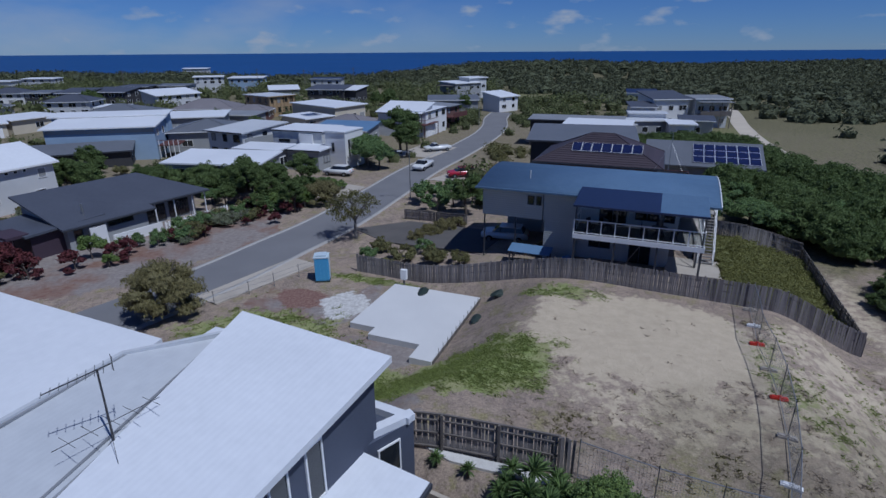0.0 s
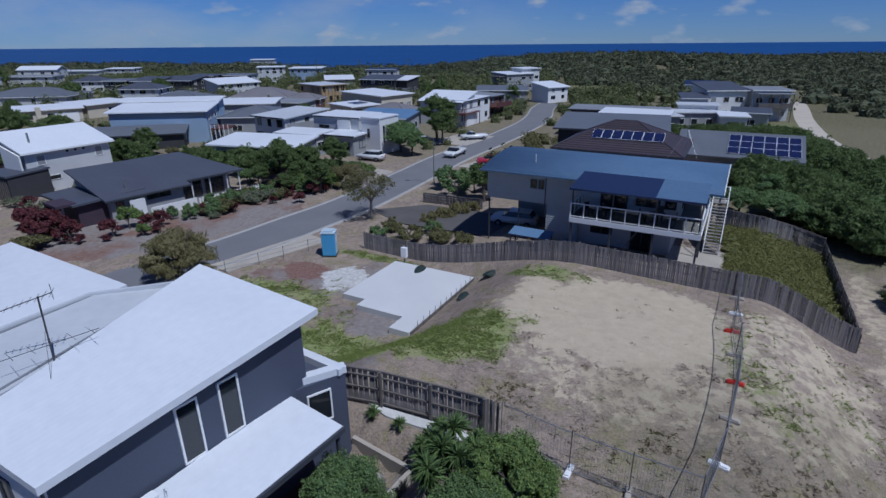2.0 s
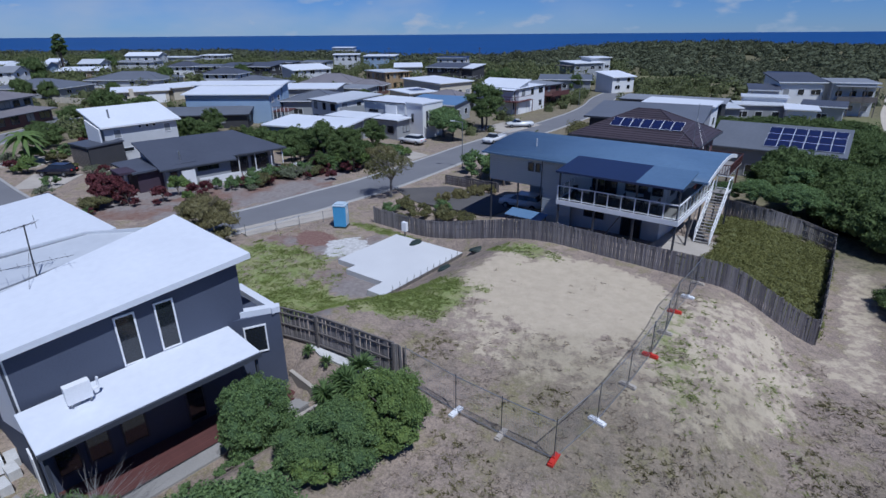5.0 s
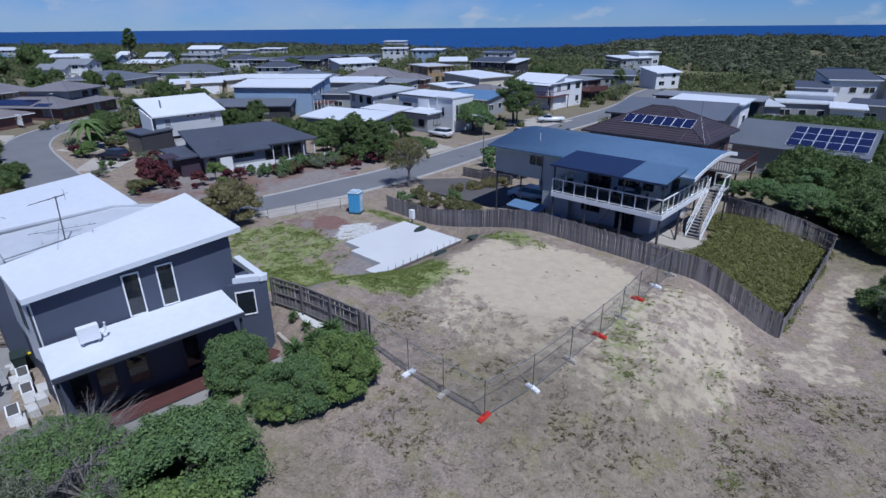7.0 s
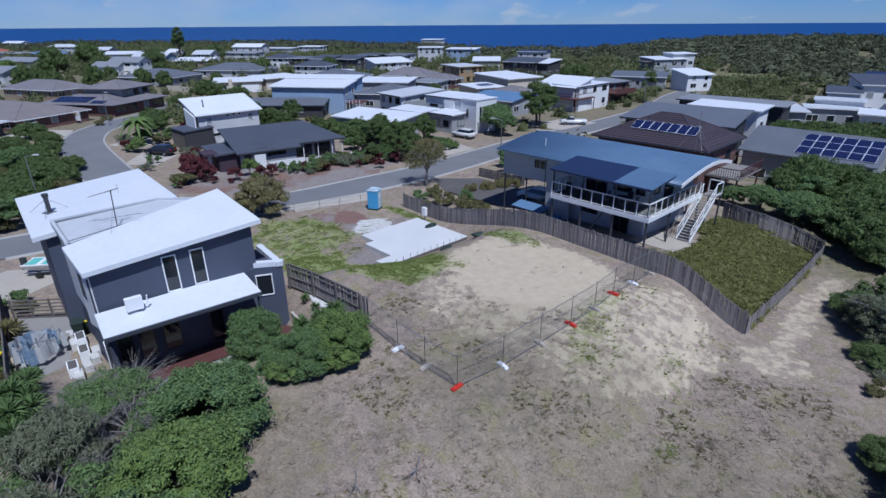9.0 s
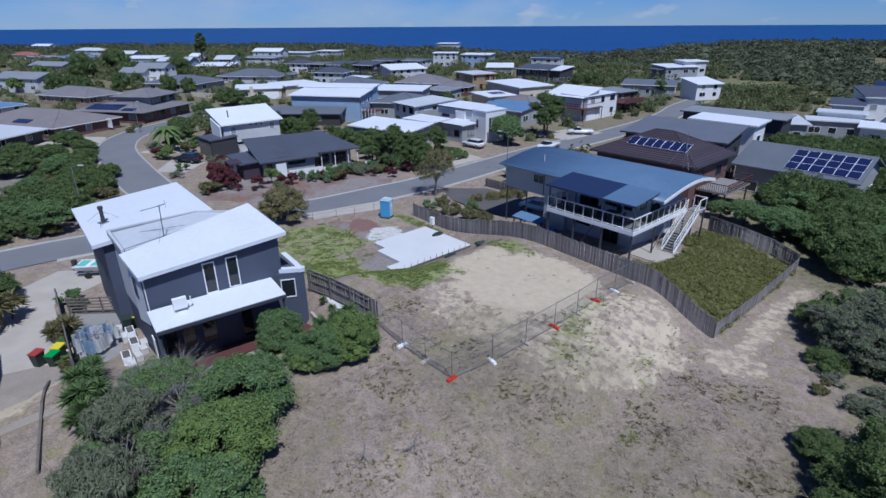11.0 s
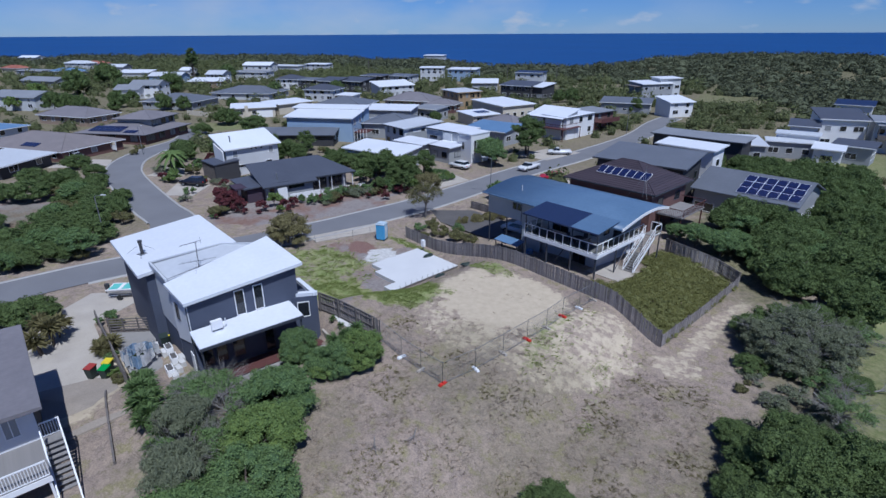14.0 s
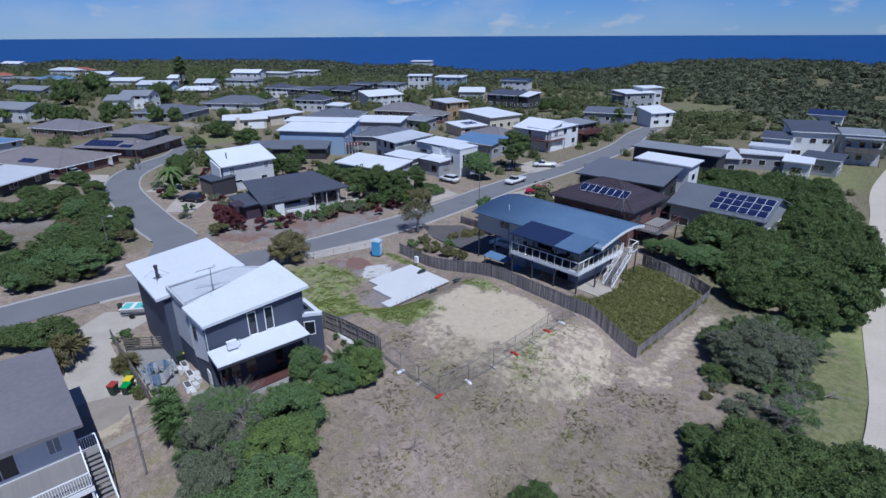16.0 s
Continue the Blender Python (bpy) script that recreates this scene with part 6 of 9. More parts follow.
part("picket_rail", boxes((8.4, -1.54, 0.1, 7.9, 0.05, 0.08), (8.4, -1.54, 0.6, 7.9, 0.05, 0.08)), M_TRIM, dk)
bm = bmesh.new()
tube(bm, (2.4, 1.6, 2.7), (2.4, 1.6, 3.9), 0.11, 8)
part("flue", bm, M_STEEL, dk, "thin steel flue")
plum = house("plum-coloured carport wing of the dark house", -41.4, 44.8, -28, 6.6, 6, 1.85, 2.1, roof="flat", wall=M_WALL_PLUM, cover=M_ROOF_CHAR, front=0, side=0, frame=M_TRIM_DARK)
part("garage_door", boxes((0.5, -0.06, 0.0, 2.6, 0.06, 1.9)), M_WALL_PALE, plum, "pale garage door")
for x in (3.6, 6.0):
    part("portal_post", boxes((x, -1.7, -0.3, 0.45, 0.45, 2.7)), M_WALL_PLUM, plum)
part("portal_beam", boxes((3.5, -1.75, 2.3, 3.1, 1.8, 0.25)), M_WALL_PLUM, plum)
# pale-blue house and the roofs beside it
bl = house("long pale-blue weatherboard house with a white roof", -65.6, 85.4, 14, 16.8, 7.5, 5.25, 6.0, wall=M_WALL_BLUE, cover=M_ROOF_WHITE, storeys=2, front=0, side=2)
# the eave's shade, laid on the front wall as a darker strip
part("eave_shade_band", boxes((0.05, -0.08, 4.35 - bl.matrix_basis.translation.z, 16.7, 0.08, 0.55)), M_WALL_GREY, bl, "grey strip painted as shade under the eave")
part("deck", boxes((16.9, 0.5, 2.2, 3.4, 5.0, 0.15)), M_DECK_RED, bl, "red-brown timber deck")
for k in range(5):
    part("deck_post", boxes((17.0 + k * 0.78, 0.5, -0.3, 0.1, 0.1, 3.5)), M_TRIM, bl)
part("deck_rail", boxes((16.9, 0.5, 3.1, 3.4, 0.07, 0.1)), M_DECK_RED, bl)
house("white clerestory roof above the blue house", -69.2, 92.8, 15, 18.6, 4, 6.35, 6.65, wall=M_WALL_BLUE, cover=M_ROOF_WHITE, front=6, side=1, win=(1.5, 0.5))
house("low dark garage in front of the blue house", -67.4, 75.6, 25, 18.6, 5.5, 2.2, 2.9, wall=M_WALL_CHAR, cover=M_ROOF_GREY, front=2, side=1, frame=M_TRIM_DARK)
house("grey house with a broad slate hip roof", -50.4, 96.0, 14, 12, 12, 3.3, roof="hip", wall=M_WALL_GREY, cover=M_ROOF_GREY, rise=1.7, front=2, side=2)
house("white flat-roofed house beyond the blue one", -61.2, 112.5, 14, 13.4, 9, 3.9, 4.3, roof="flat", wall=M_WALL_GREY, cover=M_ROOF_WHITE, front=3)
cr_ = house("cream house with a white roof and double garage", -101.6, 102.2, 45, 12.4, 8.5, 3.2, 3.6, roof="flat", wall=M_WALL_CREAM, cover=M_ROOF_WHITE, front=3, garage=0)
part("porch_wall", boxes((3.6, -1.6, -0.2, 1.0, 1.6, 3.9)), M_WALL_CREAM, cr_, "tall cream porch wall")
part("garage_door", boxes((7.0, -0.07, 0.0, 4.6, 0.07, 2.2)), M_TRIM, cr_, "pale double garage door")
house("cream rear wing with a white roof", -94.6, 114.6, 75, 12.5, 9, 3.3, 3.6, roof="flat", wall=M_WALL_CREAM, cover=M_ROOF_WHITE, front=1)
cw = thing("garden_wall", pose(-121.5, 102.4, 0.2, 0, 0, -2), "low cream rendered garden wall by the lawn", "wall")
for k in range(5):
    part("panel", boxes((k * 3.0, 0, 0, 2.9, 0.18, 1.5)), M_WALL_CREAM, cw)
house("two-storey house with a bright white skillion roof", -89, 164.8, 58, 15, 8, 4.7, 6.0, wall=M_WALL_PALE, cover=M_ROOF_WHITE, storeys=2, front=5, side=2)
house("wide brick house with a brown tiled hip roof", -75, 146, 6, 16.5, 12, 2.5, roof="hip", wall=M_BRICK_TAN, cover=M_ROOF_TAUPE, rise=2.3, front=4, side=2)
house("red-brick wing with a low tiled roof", -57.4, 143.0, 6, 9.6, 7, 2.3, roof="hip", wall=M_BRICK, cover=M_ROOF_TAUPE, rise=1.4, front=3, side=2)
fr = house("half-built timber-framed house with a flat pale roof", -50.2, 153, 55, 9, 11, 5.1, 5.3, roof="flat", wall=M_PINE, cover=M_ROOF_PALE, storeys=2, front=4, side=0, left=4, win=(1.2, 1.6), frame=M_PINE)
for k in range(8):
    part("stud", boxes((k * 1.26, -0.3, -0.2, 0.1, 0.1, 5.2)), M_PINE, fr)
# white modern houses
wm = house("pale modern house with a low sloping roof", -40.0, 89.4, -27, 8.2, 10, 4.5, 5.1, wall=M_WALL_PALE, cover=M_ROOF_PALE, storeys=2, front=3, side=3, win=(1.0, 1.3), frame=M_TRIM_DARK)
part("wall_panel", boxes((8.25, 0.5, 2.4, 0.08, 7.5, 1.6)), M_WALL_GREY, wm, "grey cladding panel")
wb = house("white modern house with a tall corner block", -28.2, 87.6, -20, 9.7, 6.5, 4.8, 5.0, roof="flat", wall=M_WALL_PALE, cover=M_ROOF_WHITE, storeys=1, front=0, side=2, frame=M_TRIM_DARK, over=0.2)
window(wb, 2.2, 0.5, wall_place((0, 0), (9.7, 0), 1.2, 3.4), M_TRIM_DARK, M_GLASS, 2)
part("wall_panel", boxes((5.4, -0.35, 0.0, 2.6, 0.3, 4.9)), M_WALL_WHITE, wb, "smooth white wall panel")
tb = house("tall white corner block with slit windows", -18.2, 82.6, -25, 3.8, 5, 5.2, 5.3, roof="flat", wall=M_WALL_WHITE, cover=M_ROOF_WHITE, front=0, side=0, over=0.1)
for al, ww in ((0.8, 0.4), (2.2, 0.4)):
    window(tb, ww, 2.6, wall_place((3.8, 0), (3.8, 5), al, 1.9), M_TRIM_DARK, M_GLASS, 1)
window(tb, 0.5, 1.4, wall_place((0, 0), (3.8, 0), 1.2, 2.6), M_TRIM_DARK, M_GLASS, 1)
house("grey entry wing with a flat white canopy", -24.0, 80.8, -18, 5.6, 5, 2.7, 2.8, roof="flat", wall=M_WALL_GREY, cover=M_ROOF_WHITE, front=2, side=1, frame=M_TRIM_DARK)
house("low pavilion with a sweeping white roof", -38.6, 71.6, -9, 14, 6.5, 2.5, 3.1, wall=M_WALL_GREY, cover=M_ROOF_WHITE, front=4, side=1, win=(2.0, 1.2))
house("low white carport roof between the houses", -32, 80.8, -16, 7.6, 4, 2.9, 3.1, roof="flat", wall=M_WALL_GREY, cover=M_ROOF_WHITE, front=2)
house("house with a low pale-blue metal roof", -25.4, 102.6, -14, 11.2, 7, 2.8, 3.6, wall=M_WALL_GREY, cover=M_ROOF_SKY, front=3)
rb = house("two-storey house with a white roof and red timber balcony", -14.3, 116.8, -22, 10.2, 6.5, 4.6, 6.2, wall=M_WALL_PALE, cover=M_ROOF_WHITE, storeys=2, front=1, side=4, win=(0.7, 1.7), frame=M_TRIM_DARK)
part("balcony", boxes((6.0, -1.6, 2.7, 6.0, 1.6, 0.18), (10.25, 0, 2.7, 1.7, 6.0, 0.18)), M_DECK_RED, rb, "red-brown timber balcony")
for k in range(9):
    part("balcony_post", boxes((6.0 + k * 0.73, -1.6, 2.88, 0.07, 0.07, 0.95)), M_DECK_RED, rb)
part("balcony_rail", boxes((6.0, -1.62, 3.8, 6.0, 0.09, 0.09), (11.9, -1.6, 3.8, 0.09, 7.6, 0.09), (6.0, -1.62, 3.3, 6.0, 0.05, 0.06)), M_DECK_RED, rb)
for x, y in ((6.1, -1.5), (11.8, -1.5), (11.8, 5.7)):
    part("post", boxes((x, y, -0.3, 0.14, 0.14, 3.0)), M_DECK_RED, rb)
house("white double-garage block with a flat roof", -3.6, 113.4, 70, 12.5, 7, 4.8, 5.0, roof="flat", wall=M_WALL_WHITE, cover=M_ROOF_WHITE, storeys=2, front=3, side=2, garage=2, over=0.25, frame=M_TRIM_DARK)
bd_ = house("brown timber house with stepped decks", 0.4, 127.5, 65, 8, 7, 4.4, 4.7, roof="flat", wall=M_BRICK, cover=M_ROOF_MID, storeys=2, front=2, side=2, frame=M_TRIM_DARK)
part("deck", boxes((0, -2.2, 2.5, 8, 2.2, 0.15), (0, -2.2, 2.65, 8, 0.06, 0.95)), M_DECK_RED, bd_, "red-brown timber deck")
house("low house with a wide white roof", -27.8, 135.6, 60, 12.2, 15, 3.7, 4.3, wall=M_WALL_CREAM, cover=M_ROOF_WHITE, front=4, side=2)
sm = house("small cream house with solar panels on a white roof", -32.2, 123.6, 55, 8.4, 8.6, 2.3, 2.6, wall=M_WALL_CREAM, cover=M_ROOF_WHITE, front=2)
solar(sm, pose(3.0, 2.2, 2.6 - sm.matrix_basis.translation.z + 0.12, 2.0), 4, 2, 1.0, 1.6)
house("house with a tan tiled hip roof", -29, 117.0, -18, 13, 11, 1.9, roof="hip", wall=M_WALL_GREY, cover=M_ROOF_TAUPE, rise=1.9, front=3)
house("white house with a bright butterfly roof", 16.2, 162.2, 42, 8.2, 7, 4.0, 5.1, wall=M_WALL_WHITE, cover=M_ROOF_WHITE, storeys=2, front=2, side=2)
tg = house("tall grey house with stepped white roofs", 3.2, 203, 40, 13, 9, 5.6, 6.1, roof="flat", wall=M_WALL_GREY, cover=M_ROOF_WHITE, storeys=2, front=4, side=2)
part("verandah", boxes((-3.2, 0.5, 2.6, 3.2, 7, 0.2), (-3.2, 0.5, 5.2, 3.2, 7, 0.2), (-3.2, 0.5, -0.3, 0.2, 0.2, 5.6), (-3.2, 7.3, -0.3, 0.2, 0.2, 5.6)), M_TIMBER, tg, "dark timber verandah")
house("upper white block of the tall grey house", 8.6, 211, 40, 9, 6, 7.2, 7.4, roof="flat", wall=M_WALL_PALE, cover=M_ROOF_WHITE, front=3, storeys=2)
house("low house with a blue-grey roof", -5, 165.5, 2, 15, 8, 2.9, 3.7, wall=M_WALL_GREY, cover=M_ROOF_GREY, front=3)
# hip-roofed houses round the bend of the side street
house("two-storey house with a grey-brown hip roof", -93.4, 69.4, 108, 9.2, 8.8, 5.2, roof="hip", wall=M_WALL_GREY, cover=M_ROOF_TAUPE, rise=1.5, storeys=1, front=3, side=2, over=0.9, win=(1.8, 1.2), frame=M_TRIM_DARK, z0=2.6)
lo_ = house("wide brick ground floor with a grey-brown hip roof", -89.2, 64.0, 105, 15.6, 17.4, 2.7, roof="hip", wall=M_BRICK, cover=M_ROOF_TAUPE, rise=2.0, front=4, side=2, left=3, over=0.8, win=(2.0, 1.5), frame=M_TRIM_DARK)
lo_z = 2.7 - lo_.matrix_basis.translation.z
solar(lo_, pose(0.4, 15.2, lo_z + 0.36, 0, 0, -90) @ pose(0, 0, 0, 12.5), 8, 2, 1.05, 1.6, rim=M_TRIM_DARK)
solar(lo_, pose(0.0, 5.6, lo_z + 0.26, 0, 0, -90) @ pose(0, 0, 0, 12.5), 3, 1, 1.05, 1.6, rim=M_TRIM_DARK)
house("long house with a grey-brown hip roof", -127.0, 74.4, 96, 10.4, 19, 2.9, roof="hip", wall=M_BRICK_TAN, cover=M_ROOF_TAUPE, rise=2.0, front=3, side=2, left=5)
bb = house("brick house with a broad brown hip roof", -87.8, 44.8, 97, 14, 24, 2.5, roof="hip", wall=M_BRICK, cover=M_ROOF_BROWN, rise=2.2, front=3, side=3, left=5)
solar(bb, pose(0.6, 12.4, 2.5 - bb.matrix_basis.translation.z + 0.4, 0, 0, -90) @ pose(0, 0, 0, 16.0), 4, 1, 1.05, 1.6, rim=M_TRIM_DARK)
house("low house with a pale metal roof", -83.8, 31.8, 110, 11.4, 9, 2.6, 3.1, wall=M_WALL_CHAR, cover=M_ROOF_PALE, front=2, over=0.9)
house("house with a blue metal roof", -127.4, 48.0, 100, 13, 15, 2.6, roof="hip", wall=M_WALL_PALE, cover=M_ROOF_SKY, rise=1.6, front=3)
house("three-level white beach house", -112, 241, 20, 12, 8, 6.9, 7.1, roof="flat", wall=M_WALL_PALE, cover=M_ROOF_WHITE, storeys=3, front=4, side=2)
house("white-roofed beach house with dark windows", -99.5, 248, 6, 15, 9, 6.1, 6.5, roof="flat", wall=M_WALL_BLUE, cover=M_ROOF_WHITE, storeys=2, front=5, side=2)
house("pale clubhouse on the coastal dune", -192, 396, 10, 17, 9, 6.2, 6.6, roof="flat", wall=M_WALL_PALE, cover=M_ROOF_WHITE, storeys=2, front=6, side=2)

# the rest of the township: label, corner, turn, width, depth, eave, roof, wall, cover, storeys
TOWN = [
    ("distant low house with a white gable roof", -552.7, 278.4, 5, 24.0, 9.0, 4.5, "gable", M_WALL_PALE, M_ROOF_WHITE, 1),
    ("distant house with a terracotta roof", -401.0, 189.3, 0, 18.0, 9.0, 3.6, "hip", M_WALL_CREAM, M_ROOF_TERRA, 1),
    ("distant low house with a flat pale grey roof", -362.7, 178.6, 5, 24.0, 8.0, 3.5, "flat", M_WALL_GREY, M_ROOF_MID, 1),
    ("distant low house with a faded teal roof", -335.1, 182.8, 10, 19.3, 9.0, 3.5, "hip", M_WALL_PALE, M_ROOF_SKY, 1),
    ("distant two-storey house with a pale blue-grey roof", -391.8, 225.1, 10, 20.8, 8.0, 5.0, "hip", M_WALL_PALE, M_ROOF_PALE, 2),
    ("distant pink-walled house with a terracotta roof", -397.0, 242.6, 5, 16.7, 8.0, 4.0, "hip", M_WALL_CREAM, M_ROOF_TERRA, 1),
    ("distant low house with a pale grey roof", -337.5, 215.5, 20, 16.3, 9.0, 4.0, "gable", M_WALL_GREY, M_ROOF_PALE, 1),
    ("distant low house with a bright white roof", -273.2, 183.0, 25, 17.9, 9.0, 4.0, "skillion", M_WALL_PALE, M_ROOF_WHITE, 1),
    ("distant pale house with white verandah posts", -232.6, 172.7, 20, 17.0, 9.0, 4.2, "gable", M_WALL_BLUE, M_ROOF_PALE, 1),
    ("distant small white house among trees", -256.8, 211.1, 10, 6.5, 7.0, 4.2, "gable", M_WALL_WHITE, M_ROOF_WHITE, 1),
    ("distant two-storey house with a pale gable", -202.3, 182.2, 20, 8.6, 9.0, 5.2, "gable", M_WALL_PALE, M_ROOF_PALE, 2),
    ("distant brown house with a long white roof", -194.6, 164.8, 25, 16.2, 8.0, 3.3, "skillion", M_BRICK_TAN, M_ROOF_WHITE, 1),
    ("distant two-storey house with a long verandah", -210.2, 206.2, 10, 21.1, 8.0, 4.6, "flat", M_WALL_PALE, M_ROOF_MID, 2),
    ("distant tall house with a white gable roof", -230.2, 234.7, 14, 17.8, 9.0, 6.3, "gable", M_WALL_PALE, M_ROOF_WHITE, 2),
    ("distant low house with a long grey-brown roof", -283.3, 139.7, 5, 24.0, 9.0, 3.0, "gable", M_WALL_GREY, M_ROOF_MID, 1),
    ("distant pale house with a low blue-grey roof", -179.6, 118.4, 25, 9.3, 8.0, 4.3, "gable", M_WALL_WHITE, M_ROOF_MID, 1),
    ("distant two-storey white house with a pale balcony", -177.4, 123.4, 25, 11.1, 9.0, 5.6, "gable", M_WALL_WHITE, M_ROOF_MID, 2),
    ("distant house with a broad blue-grey hip roof", -146.3, 105.4, 15, 18.8, 15.0, 3.0, "hip", M_WALL_GREY, M_ROOF_GREY, 1),
    ("distant house with a wide blue-grey hip roof", -146.3, 134.7, 15, 24.0, 16.0, 3.0, "hip", M_WALL_PALE, M_ROOF_GREY, 1),
    ("distant two-storey pale house with solar panels", -195.2, 84.5, 10, 19.6, 10.0, 4.6, "gable", M_WALL_PALE, M_ROOF_MID, 2),
    ("distant house with a dark hip roof and white gable", -154.4, 179.3, 10, 11.6, 9.0, 4.6, "hip", M_WALL_WHITE, M_ROOF_CHAR, 2),
    ("distant two-storey charcoal house", -138.1, 175.3, 0, 8.9, 8.0, 5.0, "flat", M_WALL_CHAR, M_ROOF_GREY, 2),
    ("distant charcoal house with a stepped roof", -110.2, 145.8, 10, 11.7, 9.0, 4.6, "hip", M_WALL_PALE, M_ROOF_CHAR, 2),
    ("distant dark timber house with pale balcony", -126.4, 174.4, 0, 9.8, 8.0, 5.0, "skillion", M_WALL_CHAR, M_ROOF_CHAR, 2),
    ("distant charcoal two-storey house with wide windows", -118.7, 178.7, -5, 12.7, 8.0, 5.0, "skillion", M_WALL_CHAR, M_ROOF_CHAR, 2),
    ("distant dark flat-roofed house", -126.2, 207.2, -5, 12.4, 8.0, 5.0, "flat", M_WALL_CHAR, M_ROOF_CHAR, 2),
    ("distant pale block beside a dark house", -114.9, 211.9, -5, 13.2, 8.0, 5.0, "flat", M_WALL_PALE, M_ROOF_GREY, 2),
    ("distant white flat-roofed house", -217.3, 276.7, 5, 15.7, 8.0, 5.0, "flat", M_WALL_PALE, M_ROOF_WHITE, 2),
    ("distant long pale house with a flat roof", -237.2, 262.3, 5, 24.0, 8.0, 4.4, "flat", M_WALL_PALE, M_ROOF_PALE, 1),
    ("two-storey house with a broad slate-blue hip roof", -78.7, 110.9, 14, 15.5, 14.0, 4.4, "hip", M_WALL_GREY, M_ROOF_GREY, 2),
    ("low white-roofed house with a skylight", -66.3, 203.2, 20, 10.6, 9.0, 3.8, "skillion", M_WALL_GREY, M_ROOF_WHITE, 1),
    ("dark house with angled white roofs", -49.2, 191.7, -10, 13.2, 9.0, 4.6, "skillion", M_WALL_CHAR, M_ROOF_CHAR, 2),
    ("dark wing with a white roof", -39.4, 192.4, -20, 8.3, 8.0, 4.4, "skillion", M_WALL_CHAR, M_ROOF_WHITE, 1),
    ("two-storey navy-roofed beach house", -61.6, 246.3, 0, 13.5, 8.0, 5.6, "flat", M_WALL_PALE, M_ROOF_NAVY, 2),
    ("small white-roofed house below the scrub", -96.6, 147.4, 0, 6.8, 5.0, 3.0, "flat", M_WALL_WHITE, M_ROOF_WHITE, 1),
    ("low grey flat-roofed garage", -54.1, 128.7, -8, 8.5, 6.0, 2.8, "flat", M_WALL_GREY, M_ROOF_MID, 1),
]
for label, x, y, ang, w, d, eave, kind, wall, cover, storeys in TOWN:
    house(label, x, y, ang, w, d, eave, eave + {"flat": 0.3, "skillion": 1.0}[kind] if kind in ("flat", "skillion") else None, roof=kind, wall=wall, cover=cover, storeys=storeys, front=4, side=2, rise=1.2 + d * 0.06)


# ---- plants ----
def leaves(rg, centres, radii, count, size, flat=0.75, up=0.35, droop=0.0, thin=0.55):
    """Many small folded leaves on a set of lumps: vertices and faces."""
    w = np.array(radii) ** 2
    pick = rg.choice(len(centres), count, p=w / w.sum())
    c, r = np.array(centres)[pick], np.array(radii)[pick]
    d = rg.normal(size=(count, 3))
    d /= np.linalg.norm(d, axis=1)[:, None]
    d[:, 2] = np.where(d[:, 2] < -0.45, -d[:, 2], d[:, 2])
    pos = c + d * (r * rg.uniform(0.5, 1.16, count) ** 0.7)[:, None] * np.array([1, 1, flat])
    nrm = d * 0.8 + np.array([0, 0, up]) + rg.normal(size=(count, 3)) * 0.6
    nrm /= np.linalg.norm(nrm, axis=1)[:, None]
    t = np.cross(nrm, rg.normal(size=(count, 3)))
    t /= np.linalg.norm(t, axis=1)[:, None]
    b = np.cross(nrm, t)
    s = (size * rg.uniform(0.6, 1.35, count))[:, None]
    v = np.stack([pos + t * s, pos + b * s * thin + nrm * s * 0.15, pos - t * s - np.array([0, 0, 1]) * droop * s, pos - b * s * thin + nrm * s * 0.15], 1).reshape(-1, 3)
    f = np.arange(count * 4).reshape(-1, 4)
    return v, f


def lump(rg, c, r, flat=0.75):
    """A rough many-sided lump that fills the inside of a crown."""
    v, f = ICO
    k = r * (1 + 0.2 * rg.normal(size=(len(v), 1)).clip(-1.5, 1.5))
    return v * k * np.array([1, 1, flat]) + np.array(c), f


def ico(sub):
    bm = bmesh.new()
    bmesh.ops.create_icosphere(bm, subdivisions=sub, radius=1)
    v = np.array([tuple(x.co) for x in bm.verts])
    f = np.array([[x.index for x in q.verts] for q in bm.faces])
    bm.free()
    return v, f


ICO = ico(2)
ICO1 = ico(1)


def big_mesh(name, chunks, material):
    """One mesh from (vertices, faces) chunks of triangles and quads."""
    me = bpy.data.meshes.new(name)
    off, vs, fs = 0, [], []
    for v, f in chunks:
        vs.append(v)
        fs += (f + off).tolist()
        off += len(v)
    me.from_pydata(np.concatenate(vs).tolist(), [], fs)
    me.materials.append(material)
    # core lumps (triangles) take the leaf colour with shade painted in
    me.materials.append(M_LEAF_SHADE.get(material.name, material))
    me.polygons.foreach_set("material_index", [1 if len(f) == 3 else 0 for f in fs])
    return me


